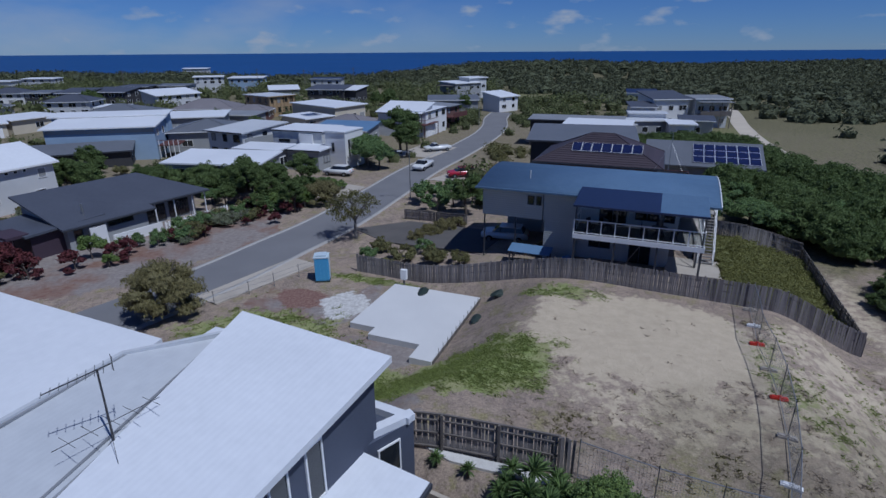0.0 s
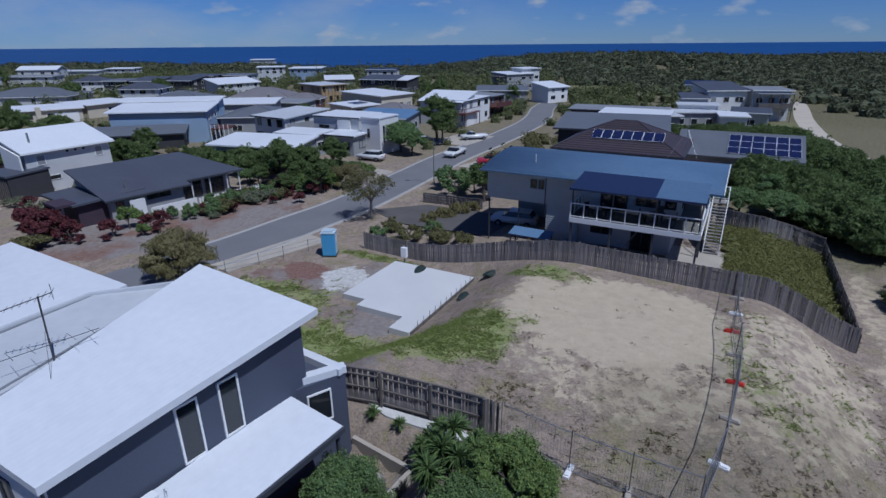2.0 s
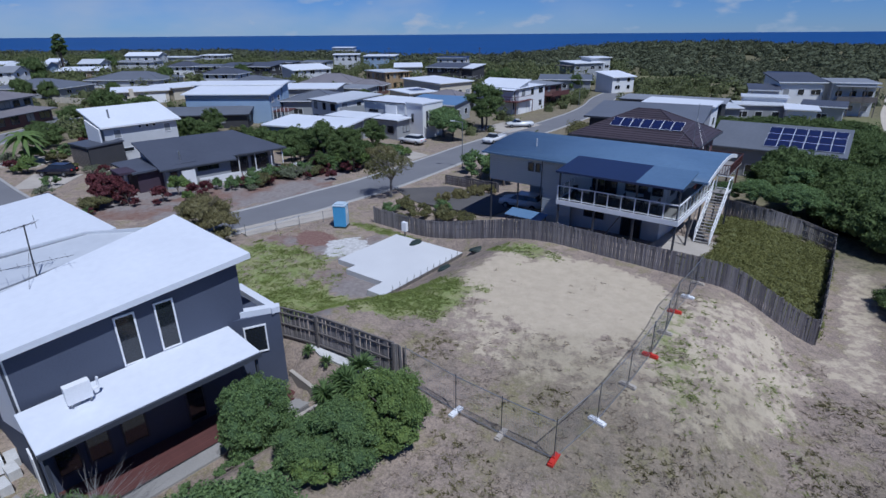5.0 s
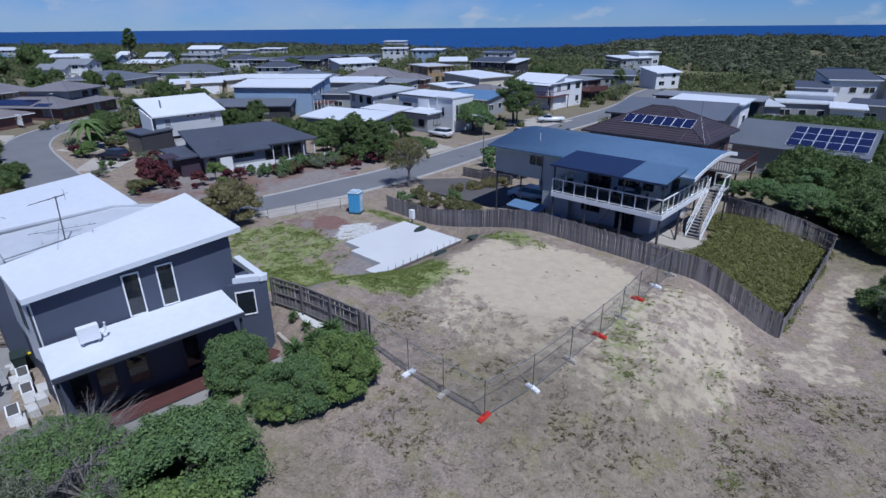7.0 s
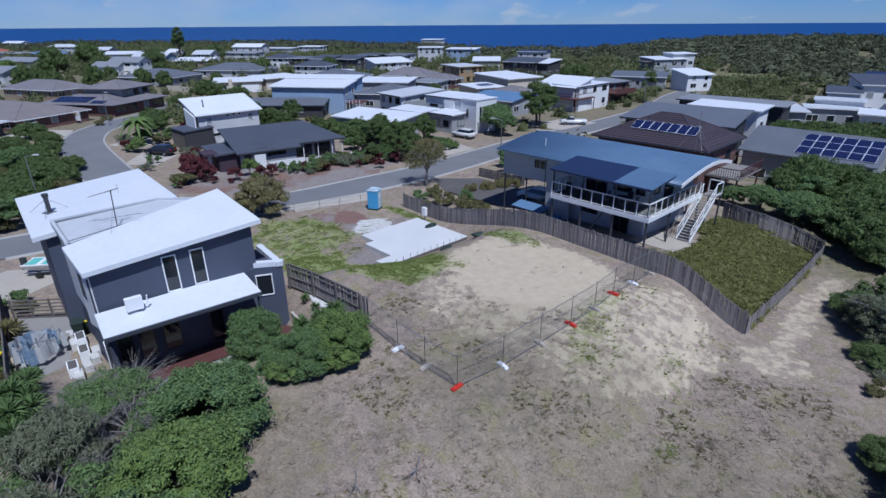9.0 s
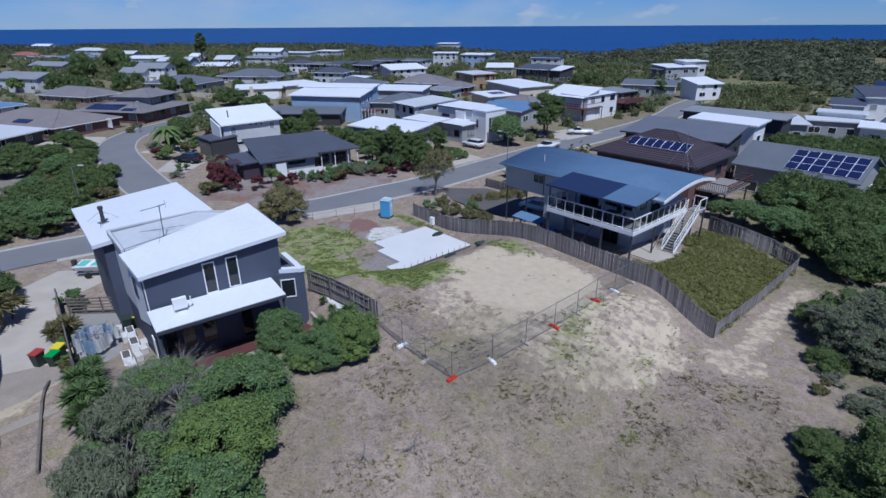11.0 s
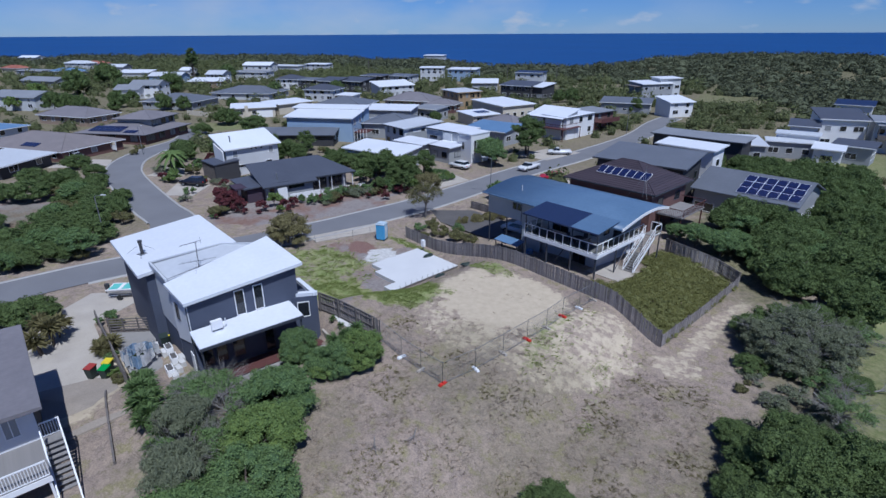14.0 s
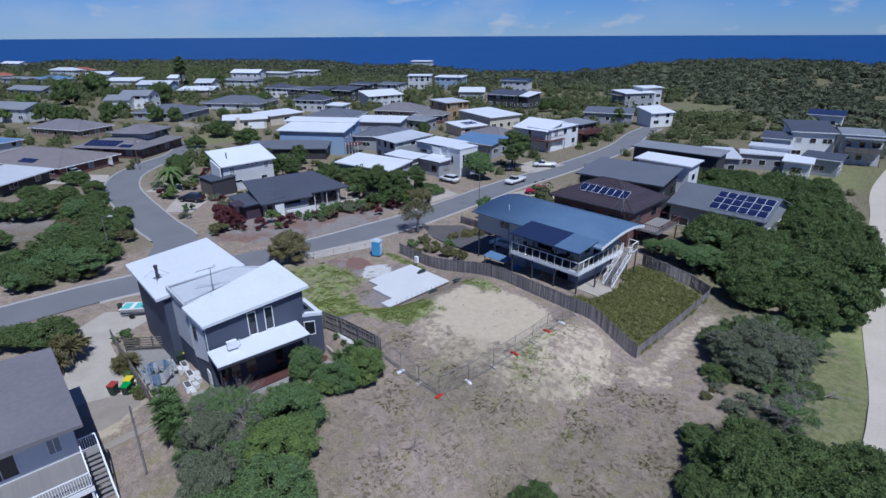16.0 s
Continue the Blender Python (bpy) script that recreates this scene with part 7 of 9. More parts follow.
def crown(seed, rx, ry, rz, z, lumps, count, size, material, droop=0.0, low=-0.2, name="crown", core=0.84, sub=7, fat=0.33, near=0.55, thin=0.55):
    """A crown round (0, 0, z): uneven lumps, each broken into smaller tufts."""
    rg = np.random.default_rng(seed)
    cs, rs, ts, tr_ = [], [], [], []
    for i in range(lumps):
        a, e = rg.uniform(0, 2 * math.pi), rg.uniform(low, 1.0)
        k = rg.uniform(near, 0.95)
        h = math.sqrt(max(0.05, 1 - max(0, e) ** 2))
        c = np.array((rx * k * h * math.cos(a), ry * k * h * math.sin(a), z + rz * 0.72 * e))
        r = min(rx, ry) * rg.uniform(fat * 0.65, fat * 1.15)
        cs.append(c)
        rs.append(r)
        ts.append(c)
        tr_.append(r * 0.92)
        for j in range(sub):
            d = rg.normal(size=3)
            d[2] = abs(d[2]) * 0.9 - 0.25
            d /= np.linalg.norm(d)
            ts.append(c + d * r * rg.uniform(0.75, 1.05) * np.array([1, 1, 0.8]))
            tr_.append(r * rg.uniform(0.24, 0.46))
    chunks = [leaves(rg, ts, tr_, count, size, droop=droop, thin=thin)]
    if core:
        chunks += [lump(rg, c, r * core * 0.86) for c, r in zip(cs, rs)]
    return big_mesh(name, chunks, material)


def limbs(seed, high, spread, r, material=M_BARK, n=5, name="trunk", twigs=0):
    """A tapered trunk that forks into limbs."""
    rg = random.Random(seed)
    bm = bmesh.new()
    mid = Vector((rg.uniform(-0.15, 0.15) * spread, rg.uniform(-0.15, 0.15) * spread, high * 0.42))
    tube(bm, (0, 0, -0.3), mid, r, 7, r * 0.75)
    for k in range(n):
        a = 2 * math.pi * (k + rg.uniform(-0.3, 0.3)) / n
        e = Vector((math.cos(a) * spread * rg.uniform(0.45, 0.8), math.sin(a) * spread * rg.uniform(0.45, 0.8), high * rg.uniform(0.72, 0.98)))
        m = mid.lerp(e, 0.5) + Vector((0, 0, high * 0.06))
        tube(bm, mid, m, r * 0.55, 6, r * 0.38)
        tube(bm, m, e, r * 0.38, 5, r * 0.12)
        for j in range(twigs):
            o = m.lerp(e, rg.uniform(0.1, 1.0))
            d = Vector((math.cos(a) + rg.uniform(-0.8, 0.8), math.sin(a) + rg.uniform(-0.8, 0.8), rg.uniform(-0.1, 1.0))) * spread * rg.uniform(0.2, 0.4)
            tube(bm, o, o + d, r * 0.14, 4, r * 0.05)
            for w in range(3):
                o2 = o + d * rg.uniform(0.3, 0.9)
                tube(bm, o2, o2 + Vector((d.x + rg.uniform(-0.4, 0.4), d.y + rg.uniform(-0.4, 0.4), d.z + rg.uniform(-0.2, 0.3))) * 0.6, r * 0.07, 3, r * 0.03)
    me = bpy.data.meshes.new(name)
    bm.to_mesh(me)
    bm.free()
    me.materials.append(material)
    return me


PLANTS = {}


def plant(kind, seed):
    """The meshes of a plant of unit kind: (trunk, crown)."""
    key = (kind, seed)
    if key in PLANTS:
        return PLANTS[key]
    s = hash((len(kind), seed)) % 9973 + seed * 31 + sum(map(ord, kind))
    if kind == "tea_tree":
        r = (limbs(s, 3.4, 2.0, 0.16), crown(s, 2.2, 2.1, 1.5, 2.4, 40, 10000, 0.085, M_LEAF["green"], low=-0.6, core=0.78))
    elif kind == "tea_bush":
        r = (limbs(s, 2.9, 1.9, 0.14), crown(s, 2.2, 2.1, 1.75, 1.7, 64, 30000, 0.062, M_LEAF["green"], low=-0.9, sub=9, fat=0.33, near=0.66))
    elif kind == "lush_bush":
        r = (limbs(s, 2.9, 1.9, 0.14), crown(s, 2.2, 2.1, 1.75, 1.7, 64, 30000, 0.062, M_LEAF["bright"], low=-0.9, sub=9, fat=0.33, near=0.66))
    elif kind == "feather_bush":
        r = (limbs(s, 3.0, 1.6, 0.12, twigs=2), crown(s, 1.7, 1.7, 1.9, 2.0, 34, 15000, 0.13, M_LEAF["grey"], droop=1.3, low=-0.9, core=0.6, thin=0.16))
    elif kind == "shrub":
        r = (limbs(s, 1.5, 1.0, 0.07), crown(s, 1.2, 1.15, 0.95, 0.85, 9, 1300, 0.085, M_LEAF["green"], fat=0.45, sub=4))
    elif kind == "banksia":
        r = (limbs(s, 4.6, 1.8, 0.17), crown(s, 1.9, 1.9, 2.1, 3.2, 36, 11000, 0.08, M_LEAF["dark"], core=0.66, low=-0.5))
    elif kind == "dark_bush":
        r = (limbs(s, 2.6, 2.0, 0.14), crown(s, 2.4, 2.3, 1.5, 1.5, 46, 11000, 0.088, M_LEAF["dark"], low=-0.6, core=0.78))
    elif kind == "near_bush":
        r = (limbs(s, 2.6, 2.0, 0.14), crown(s, 2.4, 2.3, 1.5, 1.55, 64, 28000, 0.06, M_LEAF["dark"], low=-0.5, sub=9, fat=0.28, near=0.5))
    elif kind == "grey_bush":
        r = (limbs(s, 2.9, 2.1, 0.09, M_DEADWOOD, 9, twigs=7), crown(s, 2.2, 2.1, 1.5, 1.55, 60, 19000, 0.06, M_LEAF["grey"], low=-0.9, core=0.6, fat=0.26, near=0.45, sub=9))
    elif kind == "bare_bush":
        r = (limbs(s, 2.9, 2.3, 0.075, M_DEADWOOD, 15, twigs=16), crown(s, 2.1, 2.1, 1.0, 2.0, 16, 5200, 0.062, M_LEAF["green"], low=-0.1, core=0.0, near=0.85, fat=0.24))
    elif kind == "willow":
        r = (limbs(s, 3.3, 1.8, 0.14, twigs=2), crown(s, 2.3, 2.2, 1.7, 1.75, 40, 12000, 0.085, M_LEAF["straw"], droop=1.2, low=-0.9, core=0.72, thin=0.3))
    elif kind == "bare_willow":
        r = (limbs(s, 3.4, 2.0, 0.14, M_DEADWOOD, 9, twigs=9), crown(s, 2.1, 2.0, 1.5, 2.4, 22, 3600, 0.07, M_LEAF["olive"], droop=1.0, low=-0.5, core=0.0))
    elif kind == "olive_shrub":
        r = (limbs(s, 1.6, 1.0, 0.07), crown(s, 1.3, 1.25, 0.8, 0.7, 9, 1200, 0.095, M_LEAF["olive"], fat=0.45, sub=4))
    elif kind == "grey_shrub":
        r = (limbs(s, 1.3, 1.1, 0.05, M_DEADWOOD, 7, twigs=4), crown(s, 1.3, 1.25, 0.7, 0.6, 9, 1200, 0.08, M_LEAF["grey"], fat=0.45, sub=4, core=0.55))
    elif kind == "straw_clump":
        r = (limbs(s, 0.9, 0.6, 0.04), crown(s, 1.0, 0.95, 0.6, 0.5, 10, 2600, 0.13, M_LEAF["straw"], droop=1.2, fat=0.45, sub=4, core=0.5, thin=0.12))
    elif kind == "red_shrub":
        r = (limbs(s, 1.2, 0.7, 0.05), crown(s, 0.95, 0.9, 0.75, 0.7, 11, 1100, 0.09, M_LEAF["red"], fat=0.4, sub=4))
    elif kind == "bright_shrub":
        r = (limbs(s, 1.6, 1.0, 0.07), crown(s, 1.3, 1.2, 1.0, 0.95, 14, 2000, 0.08, M_LEAF["bright"], fat=0.4, sub=4))
    elif kind == "pine":
        r = (limbs(s, 8.0, 1.2, 0.22, n=4), crown(s, 1.7, 1.7, 4.2, 5.2, 26, 2600, 0.2, M_LEAF["dark"]))
    PLANTS[key] = r
    return r


LABELS = {
    "near_bush": ("dense dark green coastal bush on the sandy slope", "bush"), "feather_bush": ("feathery drooping grey-green bush among tea trees", "bush"),
    "lush_bush": ("dense bright green rounded coastal bush", "bush"),
    "straw_clump": ("pale straw-coloured grass clump in the garden bed", "grass clump"),
    "bare_bush": ("half-bare grey bush with tangled dead limbs", "bush"), "bare_willow": ("thin-leaved olive street tree with bare limbs", "tree"),
    "grey_shrub": ("low twiggy grey shrub in dry ground", "shrub"),
    "tea_bush": ("dense rounded green coastal tea tree", "tree"),
    "tea_tree": ("rounded green coastal tea tree beside the house", "tree"), "shrub": ("dense green rounded garden shrub", "shrub"),
    "banksia": ("tall dark green coastal tree", "tree"), "dark_bush": ("dense dark green coastal bush", "bush"),
    "grey_bush": ("straggly grey-green coastal bush with bare limbs", "bush"), "willow": ("drooping olive-coloured street tree", "tree"),
    "olive_shrub": ("low olive-coloured shrub in dry ground", "shrub"), "red_shrub": ("spiky dark red garden shrub", "shrub"),
    "bright_shrub": ("bright yellow-green garden shrub", "shrub"), "pine": ("tall dark pine between the houses", "tree"),
}


def put(kind, x, y, scale=1.0, tall=1.0, seed=0, label=""):
    tr, cr = plant(kind, seed)
    lab, cat = LABELS[kind]
    root = thing(cat, pose(x, y, height(x, y) - 0.05, 0, 0, (x * 37.1 + y * 53.7) % 360) @ Matrix.Diagonal((scale, scale, scale * tall, 1)), label or lab, cat, kind.replace("_", " ") + "s")
    link("trunk", tr, root)
    link("crown", cr, root)
    return root


def yucca(x, y, s=1.0, heads=3, seed=0, label="spiky green yucca in the garden bed", leaf="green"):
    rg = random.Random(seed)
    root = thing("yucca", pose(x, y, height(x, y), 0, 0, rg.uniform(0, 360)), label, "plant", "yuccas")
    for h in range(heads):
        c = Vector((rg.uniform(-0.5, 0.5) * s, rg.uniform(-0.5, 0.5) * s, rg.uniform(0.5, 1.3) * s)) if heads > 1 else Vector((0, 0, 0.5 * s))
        bm = bmesh.new()
        tube(bm, (c.x * 0.6, c.y * 0.6, -0.1), c, 0.07, 6)
        part("stem", bm, M_BARK, root)
        bm = bmesh.new()
        for k in range(70):
            a, e = rg.uniform(0, 6.283), rg.uniform(-0.25, 1.35)
            d = Vector((math.cos(a) * math.cos(e), math.sin(a) * math.cos(e), math.sin(e)))
            side = d.cross(Vector((0, 0, 1))).normalized() * 0.03 * s
            L = rg.uniform(0.5, 0.75) * s
            v = [bm.verts.new(p) for p in (c - side, c + side, c + d * L * 0.6 + side * 1.1, c + d * L - Vector((0, 0, 0.1 * s)), c + d * L * 0.6 - side * 1.1)]
            bm.faces.new(v)
        part("leaves", bm, M_LEAF[leaf], root)


# beside the grey house
for x, y, s, t, k in ((1.5, 9.7, 0.64, 1.5, 0), (4.7, 8.4, 0.52, 0.95, 1), (5.8, 8.9, 0.6, 1.1, 2), (-2.6, 3.4, 0.62, 0.9, 1), (-1.5, 4.2, 0.62, 0.85, 2), (5.0, 3.7, 0.95, 0.9, 2), (3.4, 3.2, 0.55, 0.75, 1), (8.3, -1.9, 1.0, 1.0, 1), (10.0, -4.2, 1.0, 1.1, 2), (7.0, -5.0, 1.0, 1.15, 0), (11.2, -7.5, 1.0, 1.2, 1)):
    put("tea_bush", x, y, s, t, k)
for x, y, s, t, k in ((6.9, 10.3, 0.66, 1.2, 0), (6.7, 0.8, 0.98, 0.95, 1), (4.6, 1.6, 0.6, 0.8, 0)):
    put("lush_bush", x, y, s, t, k)
put("bare_bush", 1.1, 2.6, 1.0, 0.66, 0)
put("bare_bush", 2.6, 1.6, 0.85, 0.8, 1)
put("bare_bush", -0.6, 2.4, 0.8, 0.66, 1)
put("bare_bush", 4.0, -1.9, 0.9, 1.1, 1)
put("feather_bush", 2.1, -0.6, 1.0, 0.95, 0)
put("feather_bush", 5.2, -3.6, 1.1, 1.1, 0)
put("shrub", -0.4, 4.6, 0.6, 1.0, 0, "small green shrub at the deck's end")
for x, y, s in ((0.6, 6.9, 0.32), (1.5, 7.6, 0.32), (2.9, 7.2, 0.36)):
    put("shrub", x, y, s, 0.8, 1, "low green shrub below the red deck")
put("bright_shrub", 5.4, 7.6, 0.6, 1.1, 0, "yellow-green bush among the tea trees")
for i, (x, y, s, h) in enumerate(((4.6, 12.0, 1.15, 4), (5.6, 11.5, 1.0, 3), (6.0, 12.6, 0.9, 2), (2.6, 13.6, 0.6, 1), (3.9, 13.1, 0.8, 2), (4.2, 10.9, 1.0, 3), (3.7, 12.3, 0.8, 2), (1.4, 14.2, 0.6, 1), (-5.6, 1.8, 1.0, 3), (-4.7, 1.4, 1.15, 4), (-3.8, 0.9, 1.2, 4), (-2.9, 0.4, 1.25, 5), (-2.0, -0.2, 1.25, 5), (-1.1, -0.7, 1.2, 4), (-0.2, -1.2, 1.1, 4), (0.8, -1.8, 0.9, 3))):
    yucca(x, y, s, h, i)

# right of the lot: coastal bushes
for x, y, s, t, k in ((32.6, 13.2, 0.8, 1.0, 0), (34.0, 12.0, 1.1, 1.1, 1), (37.2, 13.6, 1.1, 1.1, 0), (39.5, 10.5, 1.2, 1.1, 1), (35.5, 8.0, 1.2, 1.1, 0), (32.5, 8.8, 0.9, 1.0, 1), (41.0, 15.2, 1.0, 1.0, 0), (22.0, 5.8, 0.6, 1.0, 1), (23.6, 4.2, 0.7, 1.0, 0), (20.9, 3.6, 0.6, 1.0, 0), (38.0, 5.0, 1.3, 1.1, 1), (31.2, 16.0, 0.5, 0.8, 0), (34.6, 15.6, 0.9, 1.0, 1), (31.4, 10.8, 0.6, 0.9, 1), (42.6, 11.6, 1.1, 1.0, 0), (33.6, 5.4, 1.1, 1.1, 1)):
    put("near_bush", x, y, s, t, k)
for x, y, s, t, k in ((33.4, 28.2, 1.0, 1.0, 0), (35.8, 29.8, 1.15, 1.05, 1), (37.6, 28.0, 1.05, 1.0, 0), (35.2, 26.4, 0.95, 0.95, 1), (38.8, 30.6, 0.9, 0.95, 0), (37.0, 20.8, 0.5, 0.6, 1), (33.8, 21.0, 0.45, 0.5, 0)):
    put("grey_bush", x, y, s, t, k)
for x, y, s, t, k in ((33.0, 31.4, 0.7, 0.8, 0), (35.0, 33.6, 0.75, 0.9, 1), (37.6, 34.4, 0.8, 0.9, 2), (32.6, 25.2, 0.5, 0.7, 1), (40.2, 34.0, 0.7, 0.8, 0), (39.6, 26.0, 0.45, 0.6, 2)):
    put("dark_bush", x, y, s, t, k, "low dark olive bush beside the sandy path")
rgq = random.Random(77)
for i in range(95):
    x, y = rgq.uniform(30.5, 46.5), rgq.uniform(14.5, 36)
    if x > 39.5 + (y - 27) * 0.25 or x < 31.5 + max(0, y - 24) * 0.12:
        continue
    put(rgq.choice(("grey_shrub", "olive_shrub", "grey_shrub", "shrub", "bare_bush") if x > 33 else ("grey_shrub", "olive_shrub")), x, y, rgq.uniform(0.35, 0.9) * (0.6 if i % 5 == 4 else 1), rgq.uniform(0.6, 0.9), i % 2)
for i, (x, y, a) in enumerate(((40.2, 19.6, 20), (38.2, 18.2, -25), (42.0, 17.6, 70), (36.6, 23.4, 10), (39.8, 25.2, 120), (11.6, 4.6, 35), (13.4, 6.4, 15))):
    br = thing("fallen_branch", pose(x, y, height(x, y) + 0.12, 82, 0, a) @ Matrix.Scale(0.8 if i < 5 else 0.45, 4), "pale dead branch lying on the ground", "branch", "fallen branches")
    link("limb", limbs(40 + i, 3.4, 1.3, 0.09, M_DEADWOOD, 4, "limb", 3), br)
rg0 = random.Random(5)
for i in range(190):
    x = rg0.uniform(27, 51)
    y = rg0.uniform(38, 96)
    p, q = x * U.x + y * U.y, x * V.x + y * V.y
    tx = 47.5 + (y - 30) * 0.22
    if x > tx - 3.6 or p < 17.3 and q < 55 or (25 < x < 42 and 58.5 < y < 76) or (p < 9 and q < 70) or (p < 13 and q < 60 and y < 52):
        continue
    if rg0.random() < 0.75:
        put("dark_bush", x, y, rg0.uniform(0.8, 1.25), rg0.uniform(1.0, 1.35), i % 3, "dense dark green thicket bush")
    else:
        put("tea_tree", x, y, rg0.uniform(0.7, 1.0), rg0.uniform(0.8, 1.0), i % 3, "bright green bush in the thicket")
for x, y, s in ((27.6, 47.5, 0.8), (30.2, 46.0, 0.9), (31.5, 48.5, 0.8), (25.4, 48.6, 0.6)):
    put("tea_tree", x, y, s, 0.85, 1, "bright green bush behind the block fence")

# left: bushes by the street and the bare block
for x, y, s, k in ((-41, 21, 1.0, 0), (-44, 18, 1.1, 1), (-39, 16, 0.8, 2), (-48, 25, 1.1, 0), (-45.5, 22.5, 1.0, 1), (-52, 29, 1.0, 2), (-57, 31, 0.9, 0), (-60.5, 32.5, 1.0, 1), (-42, 12, 1.0, 2), (-46, 14, 1.1, 0), (-50, 20, 1.0, 1), (-64.5, 36.5, 0.8, 2), (-54, 33.5, 0.7, 0), (-49, 29.5, 0.8, 2)):
    put("dark_bush", x, y, s, 1.0, k % 3, "dark green bush beside the street")
for x, y, s, k in ((-66, 27, 1.2, 0), (-70, 25, 1.0, 1), (-58, 17, 1.0, 0), (-62, 14.5, 1.0, 1), (-76, 33, 1.0, 0), (-72, 41, 0.8, 1), (-80, 43, 1.0, 0)):
    put("dark_bush", x, y, s, 0.9, k, "dark coastal bush on the bare block")
rgb = random.Random(44)
for i in range(210):
    f = rgb.random()
    x, y = -36 - 36 * f + rgb.uniform(-7, 3), 10 + 24 * f + rgb.uniform(-8, 6)
    d1 = min(math.hypot(x - p.x, y - p.y) for p in ROAD_1)
    d2 = min(math.hypot(x - p.x, y - p.y) for p in ROAD_2)
    if d1 < 5.2 or d2 < 5.0 or d2 > 15 or (x < -52 and d2 > 10) or not clear_of_houses(x, y, 2):
        continue
    k = rgb.choice(("dark_bush", "dark_bush", "tea_tree", "grey_shrub", "olive_shrub"))
    put(k, x, y, rgb.uniform(0.6, 1.0), rgb.uniform(0.75, 1.0), i % 2, {"tea_tree": "green coastal bush beside the side street"}.get(k, ""))
put("dark_bush", -25.8, 5.6, 0.95, 0.9, 0, "dark wide bush beside the concrete driveway")
put("dark_bush", -28.2, 3.6, 0.85, 0.9, 1, "dark wide bush beside the street")
for i, (x, y, k) in enumerate(((-21.4, 4.6, 1.7), (-20.4, 3.9, 1.9), (-19.8, 3.0, 1.5), (-15.6, 5.6, 1.3), (-14.4, 5.0, 1.2))):
    yucca(x, y, k, 3, 2 * i + 1, "yellow-green flax clump beside the driveway", "straw")
for i, (x, y, s, k) in enumerate(((-19.8, 8.6, 0.7, "shrub"), (-18.6, 8.4, 0.55, "olive_shrub"), (-16.6, 6.0, 0.6, "olive_shrub"), (-15.8, 5.6, 0.5, "bright_shrub"), (-15.0, 5.2, 0.6, "olive_shrub"), (-13.8, 4.8, 0.5, "shrub"), (-11.2, 3.4, 0.45, "bright_shrub"), (-10.2, 3.0, 0.5, "olive_shrub"), (-11.6, 6.0, 0.55, "shrub"), (-8.4, 3.4, 0.45, "shrub"))):
    put(k, x, y, s, 1.0, i % 2, "small shrub in the narrow bed by the slat fence" if i < 8 else "small green shrub in the paved yard")

# street trees and the gardens across the street
put("willow", -18.3, 31.0, 1.15, 1.0, 0, "rounded drooping olive-brown tree at the lot corner")
put("bare_willow", -7.6, 47.6, 1.2, 1.05, 1)
for x, y, s, k, n in ((-4.6, 44.2, 0.8, "olive_shrub", 0), (-2.4, 41.8, 0.9, "olive_shrub", 1), (0.4, 41.0, 0.9, "olive_shrub", 0), (-0.6, 43.4, 0.8, "shrub", 1), (2.6, 40.0, 0.75, "olive_shrub", 1), (-5.5, 42.0, 0.7, "shrub", 0), (-3.8, 39.9, 0.6, "olive_shrub", 0), (3.6, 55.0, 1.0, "banksia", 0), (0.2, 57.4, 1.3, "shrub", 1), (-1.4, 60.6, 1.6, "shrub", 0), (2.2, 59.0, 1.6, "shrub", 1), (4.5, 61.5, 1.5, "shrub", 0), (1.2, 63.8, 1.3, "shrub", 1), (6.6, 58.2, 1.3, "shrub", 0)):
    put(k, x, y, s, 1.0, n)
rg1 = random.Random(8)
for i in range(230):
    f = rg1.random()
    x, y = -38 + 20 * f + rg1.uniform(-5.5, 3.5), 37.5 + 23 * f + rg1.uniform(-5.5, 5.0)
    d = min(math.hypot(x - p.x, y - p.y) for p in ROAD_1)
    d2 = min(math.hypot(x - p.x, y - p.y) for p in ROAD_2)
    if d < 4.0 or d2 < 4.2 or d > 15 or (x < -30 and y > 45):
        continue
    if not clear_of_houses(x, y, 3.2):
        continue
    k = rg1.choice(("red_shrub", "red_shrub", "olive_shrub", "shrub", "grey_shrub", "olive_shrub", "shrub", "bright_shrub"))
    put(k, x, y, rg1.uniform(0.4, 1.0) * (1.0 if k != "red_shrub" else 1.1), rg1.uniform(0.9, 1.3), i % 2)
for i in range(46):
    x, y = rg1.uniform(-28, -11), rg1.uniform(54, 71)
    d = min(math.hypot(x - p.x, y - p.y) for p in ROAD_1)
    if d < 4.8 or not clear_of_houses(x, y, 1.4) or x < -12 - (y - 52) * 0.0 - 16:
        continue
    k = rg1.choice(("banksia", "banksia", "shrub", "bright_shrub", "tea_tree", "dark_bush"))
    put(k, x, y, rg1.uniform(0.5, 0.8) * (1.0 if k not in ("tea_tree", "dark_bush") else 0.65), rg1.uniform(0.9, 1.2), 1 if k == "banksia" else i % 2)
for i in range(26):
    f = rg1.random()
    x, y = -36 + 20 * f + rg1.uniform(-4, 3), 39 + 21 * f + rg1.uniform(-4, 3)
    if min(math.hypot(x - p.x, y - p.y) for p in ROAD_1) < 4.4 or not clear_of_houses(x, y, 2.0):
        continue
    yucca(x, y, rg1.uniform(0.9, 1.4), 1, i, "spiky flax clump in the mulched street garden", "bright" if i % 2 else "red")
